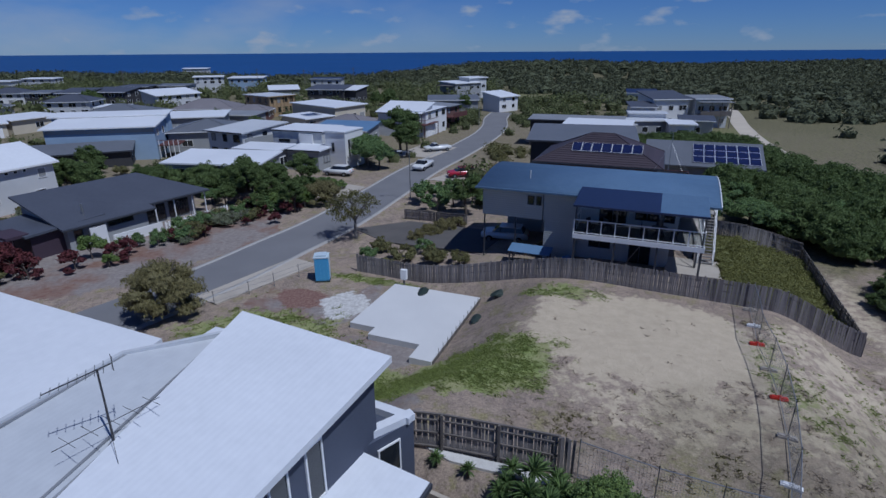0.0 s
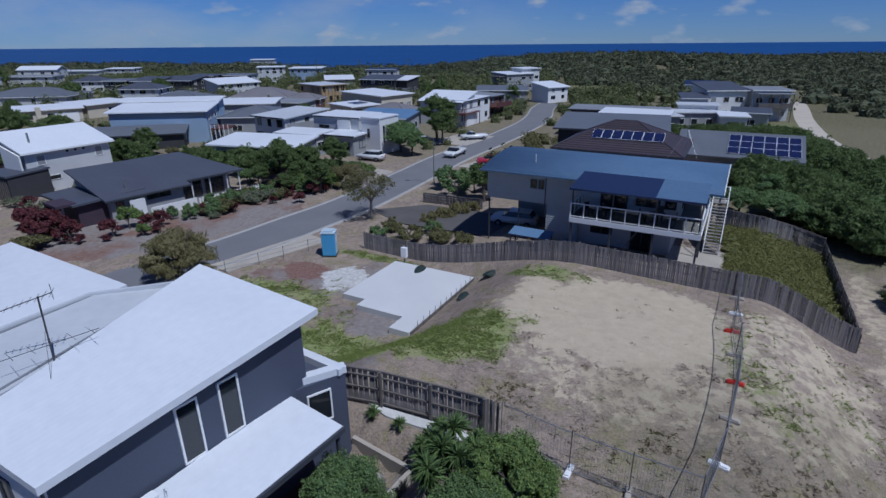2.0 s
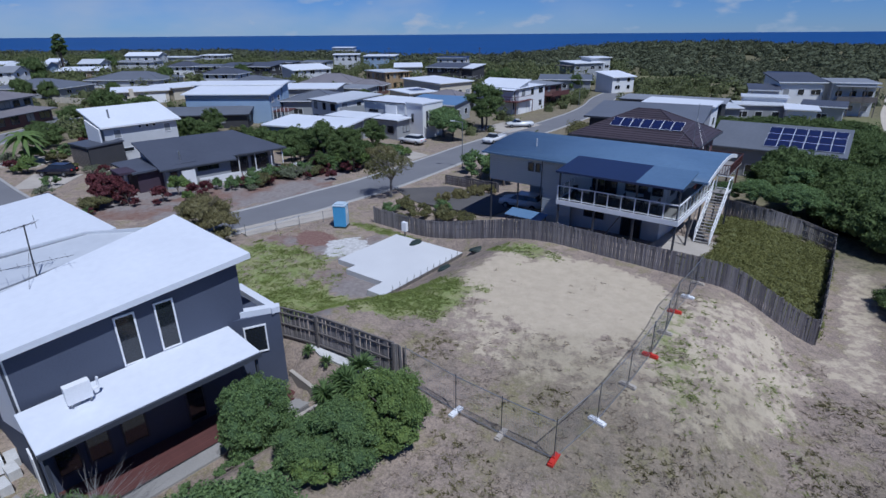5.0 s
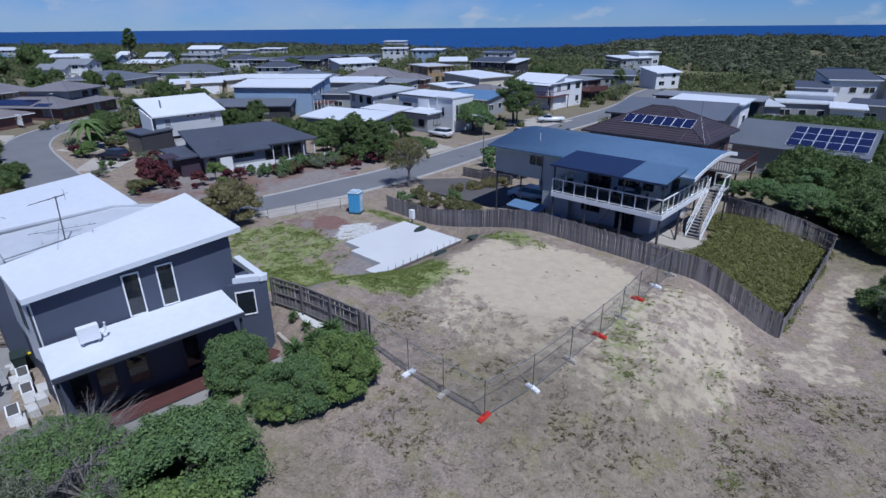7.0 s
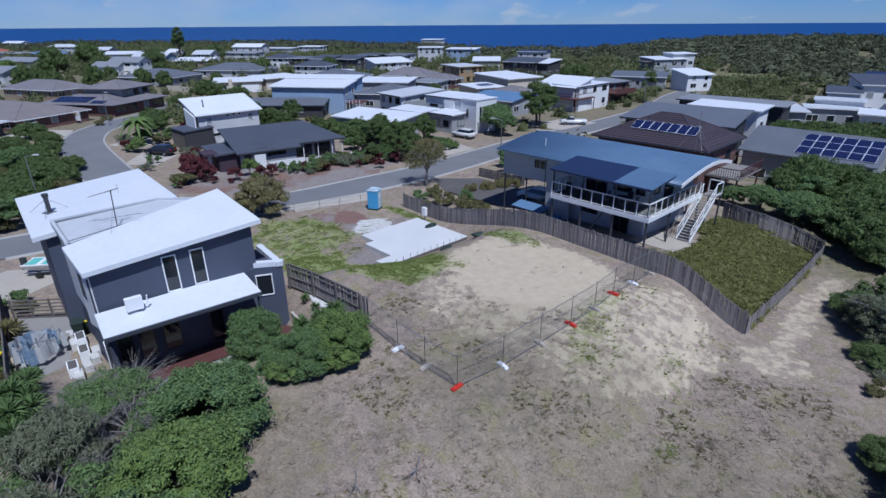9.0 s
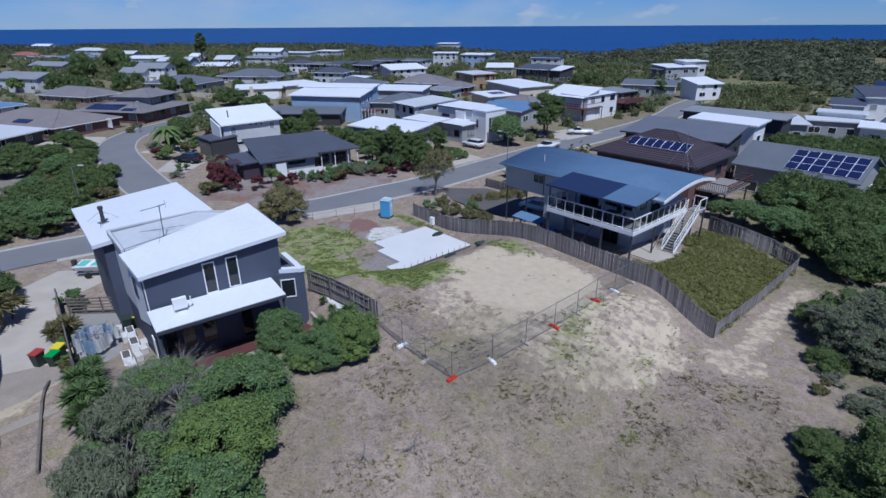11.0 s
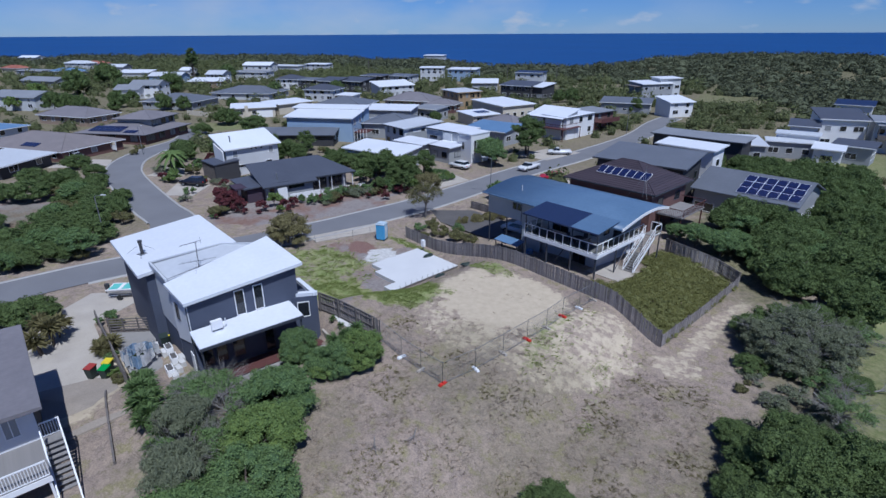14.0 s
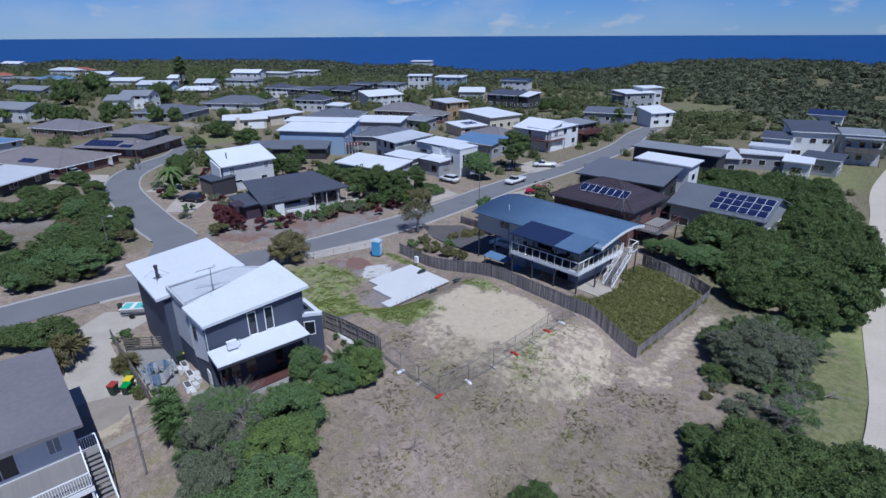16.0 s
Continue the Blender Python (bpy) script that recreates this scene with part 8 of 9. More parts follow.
for i in range(60):
    x, y = rg1.uniform(-66, -44), rg1.uniform(38, 62)
    d2 = min(math.hypot(x - p.x, y - p.y) for p in ROAD_2)
    if d2 < 4.4 or not clear_of_houses(x, y, 1.2) or (-56 < x < -46 and 40 < y < 47):
        continue
    put(rg1.choice(("red_shrub", "olive_shrub", "shrub", "bright_shrub", "grey_shrub")), x, y, rg1.uniform(0.5, 1.1), 1.0, i % 2)
for x, y, s, k in ((-22.5, 60.5, 1.0, "banksia"), (-19.2, 59.2, 1.1, "bright_shrub"), (-20.6, 63.2, 0.9, "banksia"), (-17.6, 62.2, 1.3, "bright_shrub"), (-15.6, 58.8, 1.1, "bright_shrub"), (-24.6, 64.6, 1.0, "banksia"), (-17.8, 66.8, 1.0, "banksia"), (-13.6, 60.2, 0.9, "willow"), (-27.0, 67.6, 1.1, "dark_bush"), (-23.0, 69.0, 1.1, "dark_bush"), (-32.0, 68.5, 1.1, "dark_bush"), (-37.0, 68.0, 1.0, "dark_bush"), (-29.6, 65.2, 1.0, "dark_bush"), (-11.8, 83.2, 1.3, "tea_tree"), (-9.6, 80.6, 1.1, "tea_tree"), (-13.0, 87.0, 1.1, "tea_tree"), (-7.2, 93.6, 1.6, "banksia"), (-6.0, 90.6, 1.2, "banksia"), (-61.3, 49.6, 1.2, "bright_shrub"), (-59.4, 47.4, 0.9, "bright_shrub"), (-58.0, 50.4, 1.0, "olive_shrub"), (-48.0, 41.2, 0.8, "shrub"), (-95.5, 95.0, 1.4, "dark_bush"), (-79.0, 88.0, 1.4, "dark_bush"), (-88.0, 79.0, 1.0, "dark_bush"), (-72.0, 60.0, 1.1, "dark_bush"), (-68.0, 57.0, 0.9, "dark_bush"), (-66.5, 66.0, 1.1, "dark_bush"), (-82.0, 56.0, 0.8, "olive_shrub"), (-86.0, 60.0, 0.8, "olive_shrub")):
    put(k, x, y, s, 1.0, 1)

TOWN_TREES = [(-215.7, 125.9, 4.2), (-238.8, 155.3, 4.6), (-177, 142.2, 3.6), (-207.8, 201, 3.4), (-171.1, 90.8, 2.6), (-166, 92.5, 2.4), (-161, 94, 2.2), (-157.1, 104.3, 2.4), (-136.3, 105.9, 2.2), (-130.1, 108.5, 1.9), (-159.3, 111.2, 2.0), (-129.7, 151.5, 2.4), (-106.5, 161.3, 2.6), (-54.5, 128.1, 1.9), (-43.3, 121.4, 1.6), (-93.8, 92.6, 2.0), (5.8, 167.2, 2.0), (-19.6, 188.4, 2.2), (-24, 186, 1.9), (-150, 98, 1.7), (-118, 118, 1.6), (-188, 128, 3.0)]
for i, (x, y, s) in enumerate(TOWN_TREES):
    put("dark_bush", x, y, s * 0.5, 1.6, i % 3, "broad dark green tree between the houses")
for i, (x, y, s) in enumerate(((-183.8, 85.4, 2.0), (-210.4, 107.3, 2.6))):
    put("bright_shrub", x, y, s, 1.3, i, "yellow-green tree between the houses")
put("pine", -224.7, 194.1, 1.9, 1.0, 0)
put("pine", -229, 197, 1.6, 1.0, 0)

rgh = random.Random(61)
for i in range(60):
    x, y = rgh.uniform(-62, -37), rgh.uniform(60, 78)
    if not clear_of_houses(x, y, 1.3) or y < 66 + (x + 50) * 0.4 - 4:
        continue
    k = rgh.choice(("shrub", "bright_shrub", "dark_bush", "olive_shrub", "banksia"))
    put(k, x, y, rgh.uniform(0.6, 1.0) * (0.75 if k == "dark_bush" else 1.0), rgh.uniform(0.8, 1.1), i % 2, "green garden shrub in front of the dark garage")
for i, (x, y) in enumerate(((0.0, 48.5), (1.6, 49.6), (2.6, 50.6), (-1.6, 47.2), (-0.6, 49.6), (1.0, 51.0))):
    put("straw_clump", x, y, rgh.uniform(0.7, 1.0), 1.0, i % 2)
for i in range(26):
    x, y = rgh.uniform(-70, -40), rgh.uniform(22, 36)
    d2 = min(math.hypot(x - p.x, y - p.y) for p in ROAD_2)
    if d2 < 4.6 or d2 > 12:
        continue
    put(rgh.choice(("straw_clump", "olive_shrub", "grey_shrub")), x, y, rgh.uniform(0.8, 1.4), 1.0, i % 2)

for i, (x, y, k) in enumerate(((-36.1, 38.6, 1.7), (-37.6, 39.6, 1.5), (-34.6, 38.2, 1.4), (-39.6, 40.3, 1.5), (-33.0, 37.4, 1.3), (-35.6, 37.4, 1.3), (-38.2, 38.4, 1.2), (-30.6, 39.6, 1.1), (-28.0, 41.5, 1.1), (-41.2, 41.2, 1.3))):
    put("red_shrub", x, y, k, 1.1, i % 2, "large dark red garden shrub before the carport")

# palm by the side street
palm = thing("palm_tree", pose(-60.6, 48.4, height(-60.6, 48.4)) @ Matrix.Scale(1.4, 4), "green palm with arching fronds by the bend", "tree")
bm = bmesh.new()
tube(bm, (0, 0, -0.2), (0.1, 0, 2.6), 0.2, 8, 0.15)
part("trunk", bm, M_BARK, palm)
for k in range(26):
    a, e = k * 2.4, 0.2 + 0.9 * (k % 5) / 4
    bm = bmesh.new()
    d = Vector((math.cos(a), math.sin(a), 0))
    side = Vector((-d.y, d.x, 0))
    prev = None
    for j in range(6):
        f = j / 5
        c = Vector((0.1, 0, 2.6)) + d * 2.3 * f * math.cos(e * 0.6) + Vector((0, 0, 2.2 * f * math.sin(e) - 1.9 * f * f))
        w = 0.42 * (0.35 + 1.2 * f) * (1.05 - f)
        row = [bm.verts.new(c - side * w - Vector((0, 0, w * 0.4))), bm.verts.new(c), bm.verts.new(c + side * w - Vector((0, 0, w * 0.4)))]
        if prev:
            bm.faces.new((prev[0], row[0], row[1], prev[1]))
            bm.faces.new((prev[1], row[1], row[2], prev[2]))
        prev = row
    part("frond", bm, M_LEAF["bright"], palm)

# ---- far scrub and woods, in bulk ----
def scatter(name, spots, sizes, seed, material, label, leaf_n=46, flat=0.62, leaf=0.17):
    """Many uneven bushes joined in one mesh."""
    rg = np.random.default_rng(seed)
    tv, tf = ICO1
    chunks = []
    for (x, y), s in zip(spots, sizes):
        z = height(x, y) + s * 0.25
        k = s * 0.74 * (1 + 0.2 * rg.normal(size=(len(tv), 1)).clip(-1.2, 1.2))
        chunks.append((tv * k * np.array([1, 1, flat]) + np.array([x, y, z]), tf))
        sub = [(x + rg.normal() * s * 0.5, y + rg.normal() * s * 0.5, z + s * flat * rg.uniform(0.1, 0.75)) for _ in range(5)]
        chunks.append(leaves(rg, [(x, y, z)] + sub, [s * 0.95] + [s * rg.uniform(0.35, 0.6) for _ in sub], leaf_n, s * leaf, flat=flat))
    ob = new(name, big_mesh(name, chunks, material))
    return tagged(ob, label, "scrub", kind="stuff")


def off_road(x, y, d=5.0):
    return all(math.hypot(x - p.x, y - p.y) > d for p in ROAD_1[::4] + ROAD_2[::4] + TRACK[::2])


rg2 = random.Random(21)
spots, sizes = [], []
while len(spots) < 7600:
    a = rg2.uniform(-80, 62)
    r = 95 + (rg2.random() ** 0.75) * (640 if a > -30 else 860)
    x, y = r * math.sin(radians(a)), r * math.cos(radians(a))
    if y > coast(x) - 12 or y < 60:
        continue
    town = x < 70 - max(0, y - 130) * 0.35 and y < 262 + 0.2 * max(0, -x) and x > -430
    if town:
        continue
    if 60 < x < 118 and y < 135 and rg2.random() < 0.93:
        continue
    if math.hypot((x - 27) / 21, (y - 209) / 25) < 1 or not off_road(x, y, 4.5):
        continue
    spots.append((x, y))
    sizes.append(rg2.uniform(1.5, 3.4) * (1 + r / 900))
scatter("coastal_scrub", spots, sizes, 3, M_LEAF["scrub"], "dense grey-green coastal scrub over the dunes", 42)
spots, sizes = [], []
tries = 0
while len(spots) < 1900 and tries < 22000:
    tries += 1
    x, y = rg2.uniform(-430, 60), rg2.uniform(58, 350)
    if x < -y * 2.3 - 30 or y > 270 + 0.2 * max(0, -x) or x > 62 - max(0, y - 130) * 0.3 or (x > 8 and y < 100):
        continue
    size = rg2.uniform(1.2, 3.4) * (0.7 if y < 130 else 1.0) * (1.3 if rg2.random() < 0.15 else 1.0)
    if not clear_of_houses(x, y, 1.0 + size * 0.8) or not off_road(x, y, 3.6 + size) or math.hypot((x - 27) / 21, (y - 209) / 25) < 1 or (-100 < x < -85 and 82 < y < 102) or (-70 < x < -8 and y < 72):
        continue
    if y < 140 and rg2.random() < 0.35:
        continue
    spots.append((x, y))
    sizes.append(size)
scatter("garden_trees", spots, sizes, 4, M_LEAF["wood"], "garden trees and hedges between the far houses", 110, 0.95, 0.13)
spots = [(rg2.uniform(8, 60), rg2.uniform(76, 102)) for _ in range(150)]
spots = [(x, y) for x, y in spots if off_road(x, y, 5) and not (11 < x < 30 and y < 88) and not (26 < x < 42 and y < 80)]
scatter("hedge_shrubs", spots, [rg2.uniform(0.9, 1.8) for _ in spots], 6, M_LEAF["olive"], "olive shrubs in the gardens behind the grey roofs", 200, 0.75, 0.11)
spots = [(rg2.uniform(-14, 44), rg2.uniform(130, 200)) for _ in range(260)]
spots = [(x, y) for x, y in spots if off_road(x, y, 5) and not (-10 < x < 26 and 158 < y < 184) and not (38 < x < 70 and y < 140)]
scatter("verge_bushes", spots, [rg2.uniform(0.9, 2.2) for _ in spots], 7, M_LEAF["wood"], "dark bushes on the sandy verge beyond the street", 150, 0.7, 0.12)

# ground cover on the fenced block
spots, sizes = [], []
for i in range(1000):
    p, q = rg2.uniform(7.0, 15.2), rg2.uniform(33.4, 49.2)
    if p < 8.4 and 36 < q < 45:
        continue
    spots.append(pq(p, q))
    sizes.append(rg2.uniform(0.35, 0.65))
scatter("ground_cover", spots, sizes, 9, M_LEAF["cover"], "thick olive-green ground cover over the fenced block", 120, 0.5, 0.12)

# dry tufts, sprigs and grass on the open ground
def tufts(name, spots, high, seed, material, label, blades=7, spread=0.16, width=0.014):
    rg = np.random.default_rng(seed)
    chunks = []
    for x, y in spots:
        z = height(x, y) - 0.03
        k = rg.uniform(0.5, 1.3)
        a, l = rg.uniform(0, 2 * math.pi, blades), high * k * rg.uniform(0.5, 1.1, blades)
        base = np.stack([x + rg.normal(size=blades) * spread * 0.4, y + rg.normal(size=blades) * spread * 0.4, np.full(blades, z)], 1)
        d = np.stack([np.cos(a), np.sin(a), np.zeros(blades)], 1)
        s = np.stack([-np.sin(a), np.cos(a), np.zeros(blades)], 1) * width
        tip = base + d * (spread * 1.3 * k) + np.array([0, 0, 1]) * l[:, None]
        mid = base + d * (spread * 0.4 * k) + np.array([0, 0, 1]) * l[:, None] * 0.65
        chunks.append((np.stack([base - s, base + s, mid + s * 0.8, tip, mid - s * 0.8], 1).reshape(-1, 3), np.arange(blades * 5).reshape(-1, 5)))
    ob = new(name, big_mesh(name, chunks, material))
    return tagged(ob, label, "grass", kind="stuff")


dry_s, green_s, sprig_s = [], [], []
rg3 = random.Random(33)
while len(dry_s) < 9000:
    p, q = rg3.uniform(-2, 25), rg3.uniform(-8, 31)
    x, y = pq(p, q)
    if p < 4 and q < 14 or p > 16 and q > 29:
        continue
    s, g, so, sc = zones(x, y)
    if noise.noise(Vector((x * 0.55, y * 0.55, 1))) + 0.6 * noise.noise(Vector((x * 1.9, y * 1.9, 5))) < rg3.uniform(-0.35, 0.3) or s > 0.55 and rg3.random() < 0.96 or s > 0.25 and rg3.random() < 0.5:
        continue
    dry_s.append((x, y))
tufts("dry_tufts", dry_s, 0.075, 12, M_LEAF["dry"], "dry grey-brown tufts and twigs on the sandy ground", 9, 0.12, 0.008)
twig_s = []
while len(twig_s) < 5600:
    p, q = rg3.uniform(0, 27), rg3.uniform(-8, 29)
    x, y = pq(p, q)
    if noise.noise(Vector((x * 0.33, y * 0.33, 21))) + 0.6 * noise.noise(Vector((x * 1.3, y * 1.3, 8))) < 0.12 or p < 4 and q < 14 or zones(x, y)[0] > 0.2:
        continue
    twig_s.append((x, y))
tufts("dead_twigs", twig_s, 0.05, 19, M_LEAF["twig"], "matted dead grey-mauve twigs on the dry ground", 8, 0.11, 0.006)
olive_s = []
while len(olive_s) < 3400:
    p, q = rg3.uniform(0, 36), rg3.uniform(-8, 30)
    x, y = pq(p, q)
    if noise.noise(Vector((x * 0.28, y * 0.28, 9))) + 0.4 * noise.noise(Vector((x * 1.1, y * 1.1, 4))) < 0.24 or p < 4 and q < 14 or zones(x, y)[0] > 0.4:
        continue
    olive_s.append((x, y))
tufts("olive_tufts", olive_s, 0.10, 18, M_LEAF["straw"], "olive-green tufts of grass in the dry ground", 10, 0.1, 0.012)
while len(green_s) < 8000:
    p, q = rg3.uniform(-26, 17), rg3.uniform(16, 34)
    x, y = pq(p, q)
    if -15.2 < p < -7.8 and 25.5 < q < 32.7 or -10 < p < -7.8 and q > 22.8 and q < 26:
        continue
    s, g, so, sc = zones(x, y)
    if rg3.random() < (g + 0.55 * noise.noise(Vector((x * 0.9, y * 0.9, 2)))) ** 3 * 1.3 if g > 0.12 and g + 0.55 * noise.noise(Vector((x * 0.9, y * 0.9, 2))) > 0 else False:
        green_s.append((x, y))
tufts("grass", green_s, 0.08, 13, M_LEAF["grass"], "long green grass on the lot's slope", 9, 0.15, 0.009)
while len(sprig_s) < 260:
    p, q = rg3.uniform(-1, 16.5), rg3.uniform(19, 31.5)
    x, y = pq(p, q)
    s, g, so, sc = zones(x, y)
    if s > 0.3 and (blob(p, q, 3.4, 26.6, 5.6, 4.4) < 0.4) and rg3.random() < 0.12 + blob(p, q, 10.4, 25.5, 1.6, 5.0, 12, 0.8) + blob(p, q, 15.4, 25, 1.2, 6, 10, 0.8):
        sprig_s.append((x, y))
tufts("sand_sprigs", sprig_s, 0.055, 14, M_LEAF["grass"], "small green sprigs scattered over the sand", 16, 0.13, 0.012)


# ---- vehicles and loose things ----
def car(x, y, ang, paint, label, L=4.4, ute=False):
    root = thing("car", pose(x, y, height(x, y, False) + 0.08, 0, 0, ang), label, "car")
    w = 1.75
    bm = bmesh.new()
    prof_ = [(0.0, 0.35), (0.0, 0.75), (0.25, 0.85), (1.15, 0.95), (L - 0.15, 0.98), (L, 0.8), (L, 0.35)]
    va = [bm.verts.new((a, 0.03, b)) for a, b in prof_]
    vb = [bm.verts.new((a, w - 0.03, b)) for a, b in prof_]
    bm.faces.new(va)
    bm.faces.new(vb[::-1])
    for k in range(len(prof_)):
        j = (k + 1) % len(prof_)
        bm.faces.new((va[j], va[k], vb[k], vb[j]))
    bmesh.ops.recalc_face_normals(bm, faces=bm.faces)
    bmesh.ops.bevel(bm, geom=bm.edges, offset=0.06, segments=2)
    body = part("body", bm, paint, root, "", True)
    cab1 = 2.6 if ute else L - 0.35
    bm = bmesh.new()
    lo, hi = [(1.05, 0.08), (cab1, 0.08), (cab1, w - 0.08), (1.05, w - 0.08)], [(1.75, 0.22), (cab1 - 0.35, 0.22), (cab1 - 0.35, w - 0.22), (1.75, w - 0.22)]
    a = [bm.verts.new((*p, 0.93)) for p in lo]
    b = [bm.verts.new((*p, 1.42)) for p in hi]
    for k in range(4):
        j = (k + 1) % 4
        bm.faces.new((a[k], a[j], b[j], b[k]))
    bm.faces.new(b)
    part("cabin_glass", bm, M_GLASS, root)
    part("roof", prism(bmesh.new(), [(1.7, 0.2), (cab1 - 0.3, 0.2), (cab1 - 0.3, w - 0.2), (1.7, w - 0.2)], 1.41, 1.47), paint, root)
    for px in (0.8, L - 0.85):
        for py in (0.0, w):
            bm = bmesh.new()
            tube(bm, (px, py - 0.1, 0.3), (px, py + 0.1, 0.3), 0.31, 16)
            wheel = part("wheel", bm, M_TYRE, root)
            bm = bmesh.new()
            tube(bm, (px, py - 0.11, 0.3), (px, py + 0.11, 0.3), 0.18, 12)
            part("rim", bm, M_STEEL, wheel)
    for py in (0.2, w - 0.5):
        part("headlight", boxes((-0.02, py, 0.62, 0.08, 0.3, 0.14)), M_TRIM, root)
        part("tail_light", boxes((L - 0.04, py, 0.7, 0.06, 0.3, 0.14)), M_RED, root)
    return root


car(4.7, 45.2, LOT + 6, M_CAR_WHITE, "white hatchback parked in the open carport")
car(-53.6, 43.8, 15, M_CAR_DARK, "dark car parked in the concrete bay")
car(-2.6, 78.2, 70, M_CAR_WHITE, "white utility parked at the kerb", 5.0, True)
car(1.6, 73.6, 15, M_CAR_RED, "red car parked beside the tiled house")
car(-2.8, 95.0, 20, M_CAR_WHITE, "white utility in the far driveway", 5.0, True)
car(-17.5, 76.2, -16, M_CAR_WHITE, "white van at the white house")
car(-91, 46.0, 10, M_CAR_WHITE, "white car in front of the brown house")
car(-101.5, 106.5, 40, M_CAR_WHITE, "white car on the cream house driveway")


def wheelie_bin(x, y, ang, body_mat, lid_mat, label):
    z = height(x, y, False) + 0.06
    root = thing("wheelie_bin", pose(x, y, z, 0, 0, ang), label, "bin", "wheelie bins")
    bm = bmesh.new()
    lo, hi = [(-0.22, -0.24), (0.22, -0.24), (0.22, 0.24), (-0.22, 0.24)], [(-0.29, -0.33), (0.29, -0.33), (0.29, 0.33), (-0.29, 0.33)]
    a, b = [bm.verts.new((*p, 0.05)) for p in lo], [bm.verts.new((*p, 0.95)) for p in hi]
    for k in range(4):
        j = (k + 1) % 4
        bm.faces.new((a[k], a[j], b[j], b[k]))
    bm.faces.new(a[::-1])
    bm.faces.new(b)
    part("body", bm, body_mat, root)
    bm = prism(bmesh.new(), [(-0.32, -0.36), (0.32, -0.36), (0.32, 0.38), (-0.32, 0.38)], [0.95, 0.95, 0.98, 0.98], [1.0, 1.0, 1.08, 1.08])
    part("lid", bm, lid_mat, root)
    for s in (-0.26, 0.2):
        bm = bmesh.new()
        tube(bm, (s, 0.27, 0.12), (s + 0.06, 0.27, 0.12), 0.12, 12)
        part("wheel", bm, M_TYRE, root)


wheelie_bin(-11.8, 3.0, 20, M_BIN_DARK, M_GREEN_BIN, "dark wheelie bin with a bright green lid")
wheelie_bin(-12.4, 3.65, 25, M_BIN_DARK, M_YELLOW, "dark wheelie bin with a yellow lid")
wheelie_bin(-12.9, 2.6, 15, M_BIN_DARK, M_BIN_RED, "dark wheelie bin with a red lid")
wheelie_bin(-11.2, 8.0, 60, M_BIN_DARK, M_YELLOW, "dark wheelie bin with yellow lid by the wall")
wheelie_bin(-10.6, 7.4, 60, M_BIN_DARK, M_BIN_DARK, "dark green wheelie bin by the wall")

boat = thing("boat_on_trailer", pose(-24.6, 12.0, height(-24.6, 12.0, False) + 0.05, 0, 0, 32), "small white boat with green cover on a trailer", "boat")
bm = bmesh.new()
sec = [(0.0, 0.75, 0.5), (1.2, 0.85, 0.42), (2.8, 0.7, 0.4), (3.9, 0.25, 0.55), (4.3, 0.02, 0.75)]
rows = []
for x, w, z in sec:
    rows.append([bm.verts.new(p) for p in ((x, -w, 1.05), (x, -w * 0.6, z + 0.1), (x, 0, z), (x, w * 0.6, z + 0.1), (x, w, 1.05))])
for a, b in zip(rows, rows[1:]):
    for k in range(4):
        bm.faces.new((a[k], b[k], b[k + 1], a[k + 1]))
bm.faces.new(rows[0])
bmesh.ops.recalc_face_normals(bm, faces=bm.faces)
part("hull", bm, M_TRIM, boat, "", True)
bm = bmesh.new()
prism(bm, [(0.2, -0.7), (2.9, -0.6), (2.9, 0.6), (0.2, 0.7)], 1.0, [1.1, 1.14, 1.14, 1.1])
part("cover", bm, M_TARP, boat)
for s in (-1, 1):
    part("gunwale", prism(bmesh.new(), [(0.0, s * 0.76 - 0.05), (2.8, s * 0.70 - 0.05), (2.8, s * 0.70 + 0.05), (0.0, s * 0.76 + 0.05)], 1.03, 1.13), M_TRIM, boat)
part("thwart", boxes((1.1, -0.7, 1.1, 0.35, 1.4, 0.06)), M_TRIM, boat)
part("windscreen", boxes((2.6, -0.5, 1.05, 0.06, 1.0, 0.35)), M_GLASS_PALE, boat)
part("outboard", boxes((-0.35, -0.15, 0.5, 0.35, 0.3, 0.95)), M_STEEL_DARK, boat)
bm = bmesh.new()
for s in (-0.6, 0.6):
    tube(bm, (0, s, 0.38), (3.5, s * 0.4, 0.38), 0.04, 5)
tube(bm, (3.5, 0, 0.38), (5.2, 0, 0.38), 0.04, 5)
part("trailer", bm, M_STEEL, boat)
for s in (-0.85, 0.85):
    bm = bmesh.new()
    tube(bm, (1.2, s - 0.08, 0.27), (1.2, s + 0.08, 0.27), 0.27, 14)
    part("wheel", bm, M_TYRE, boat)

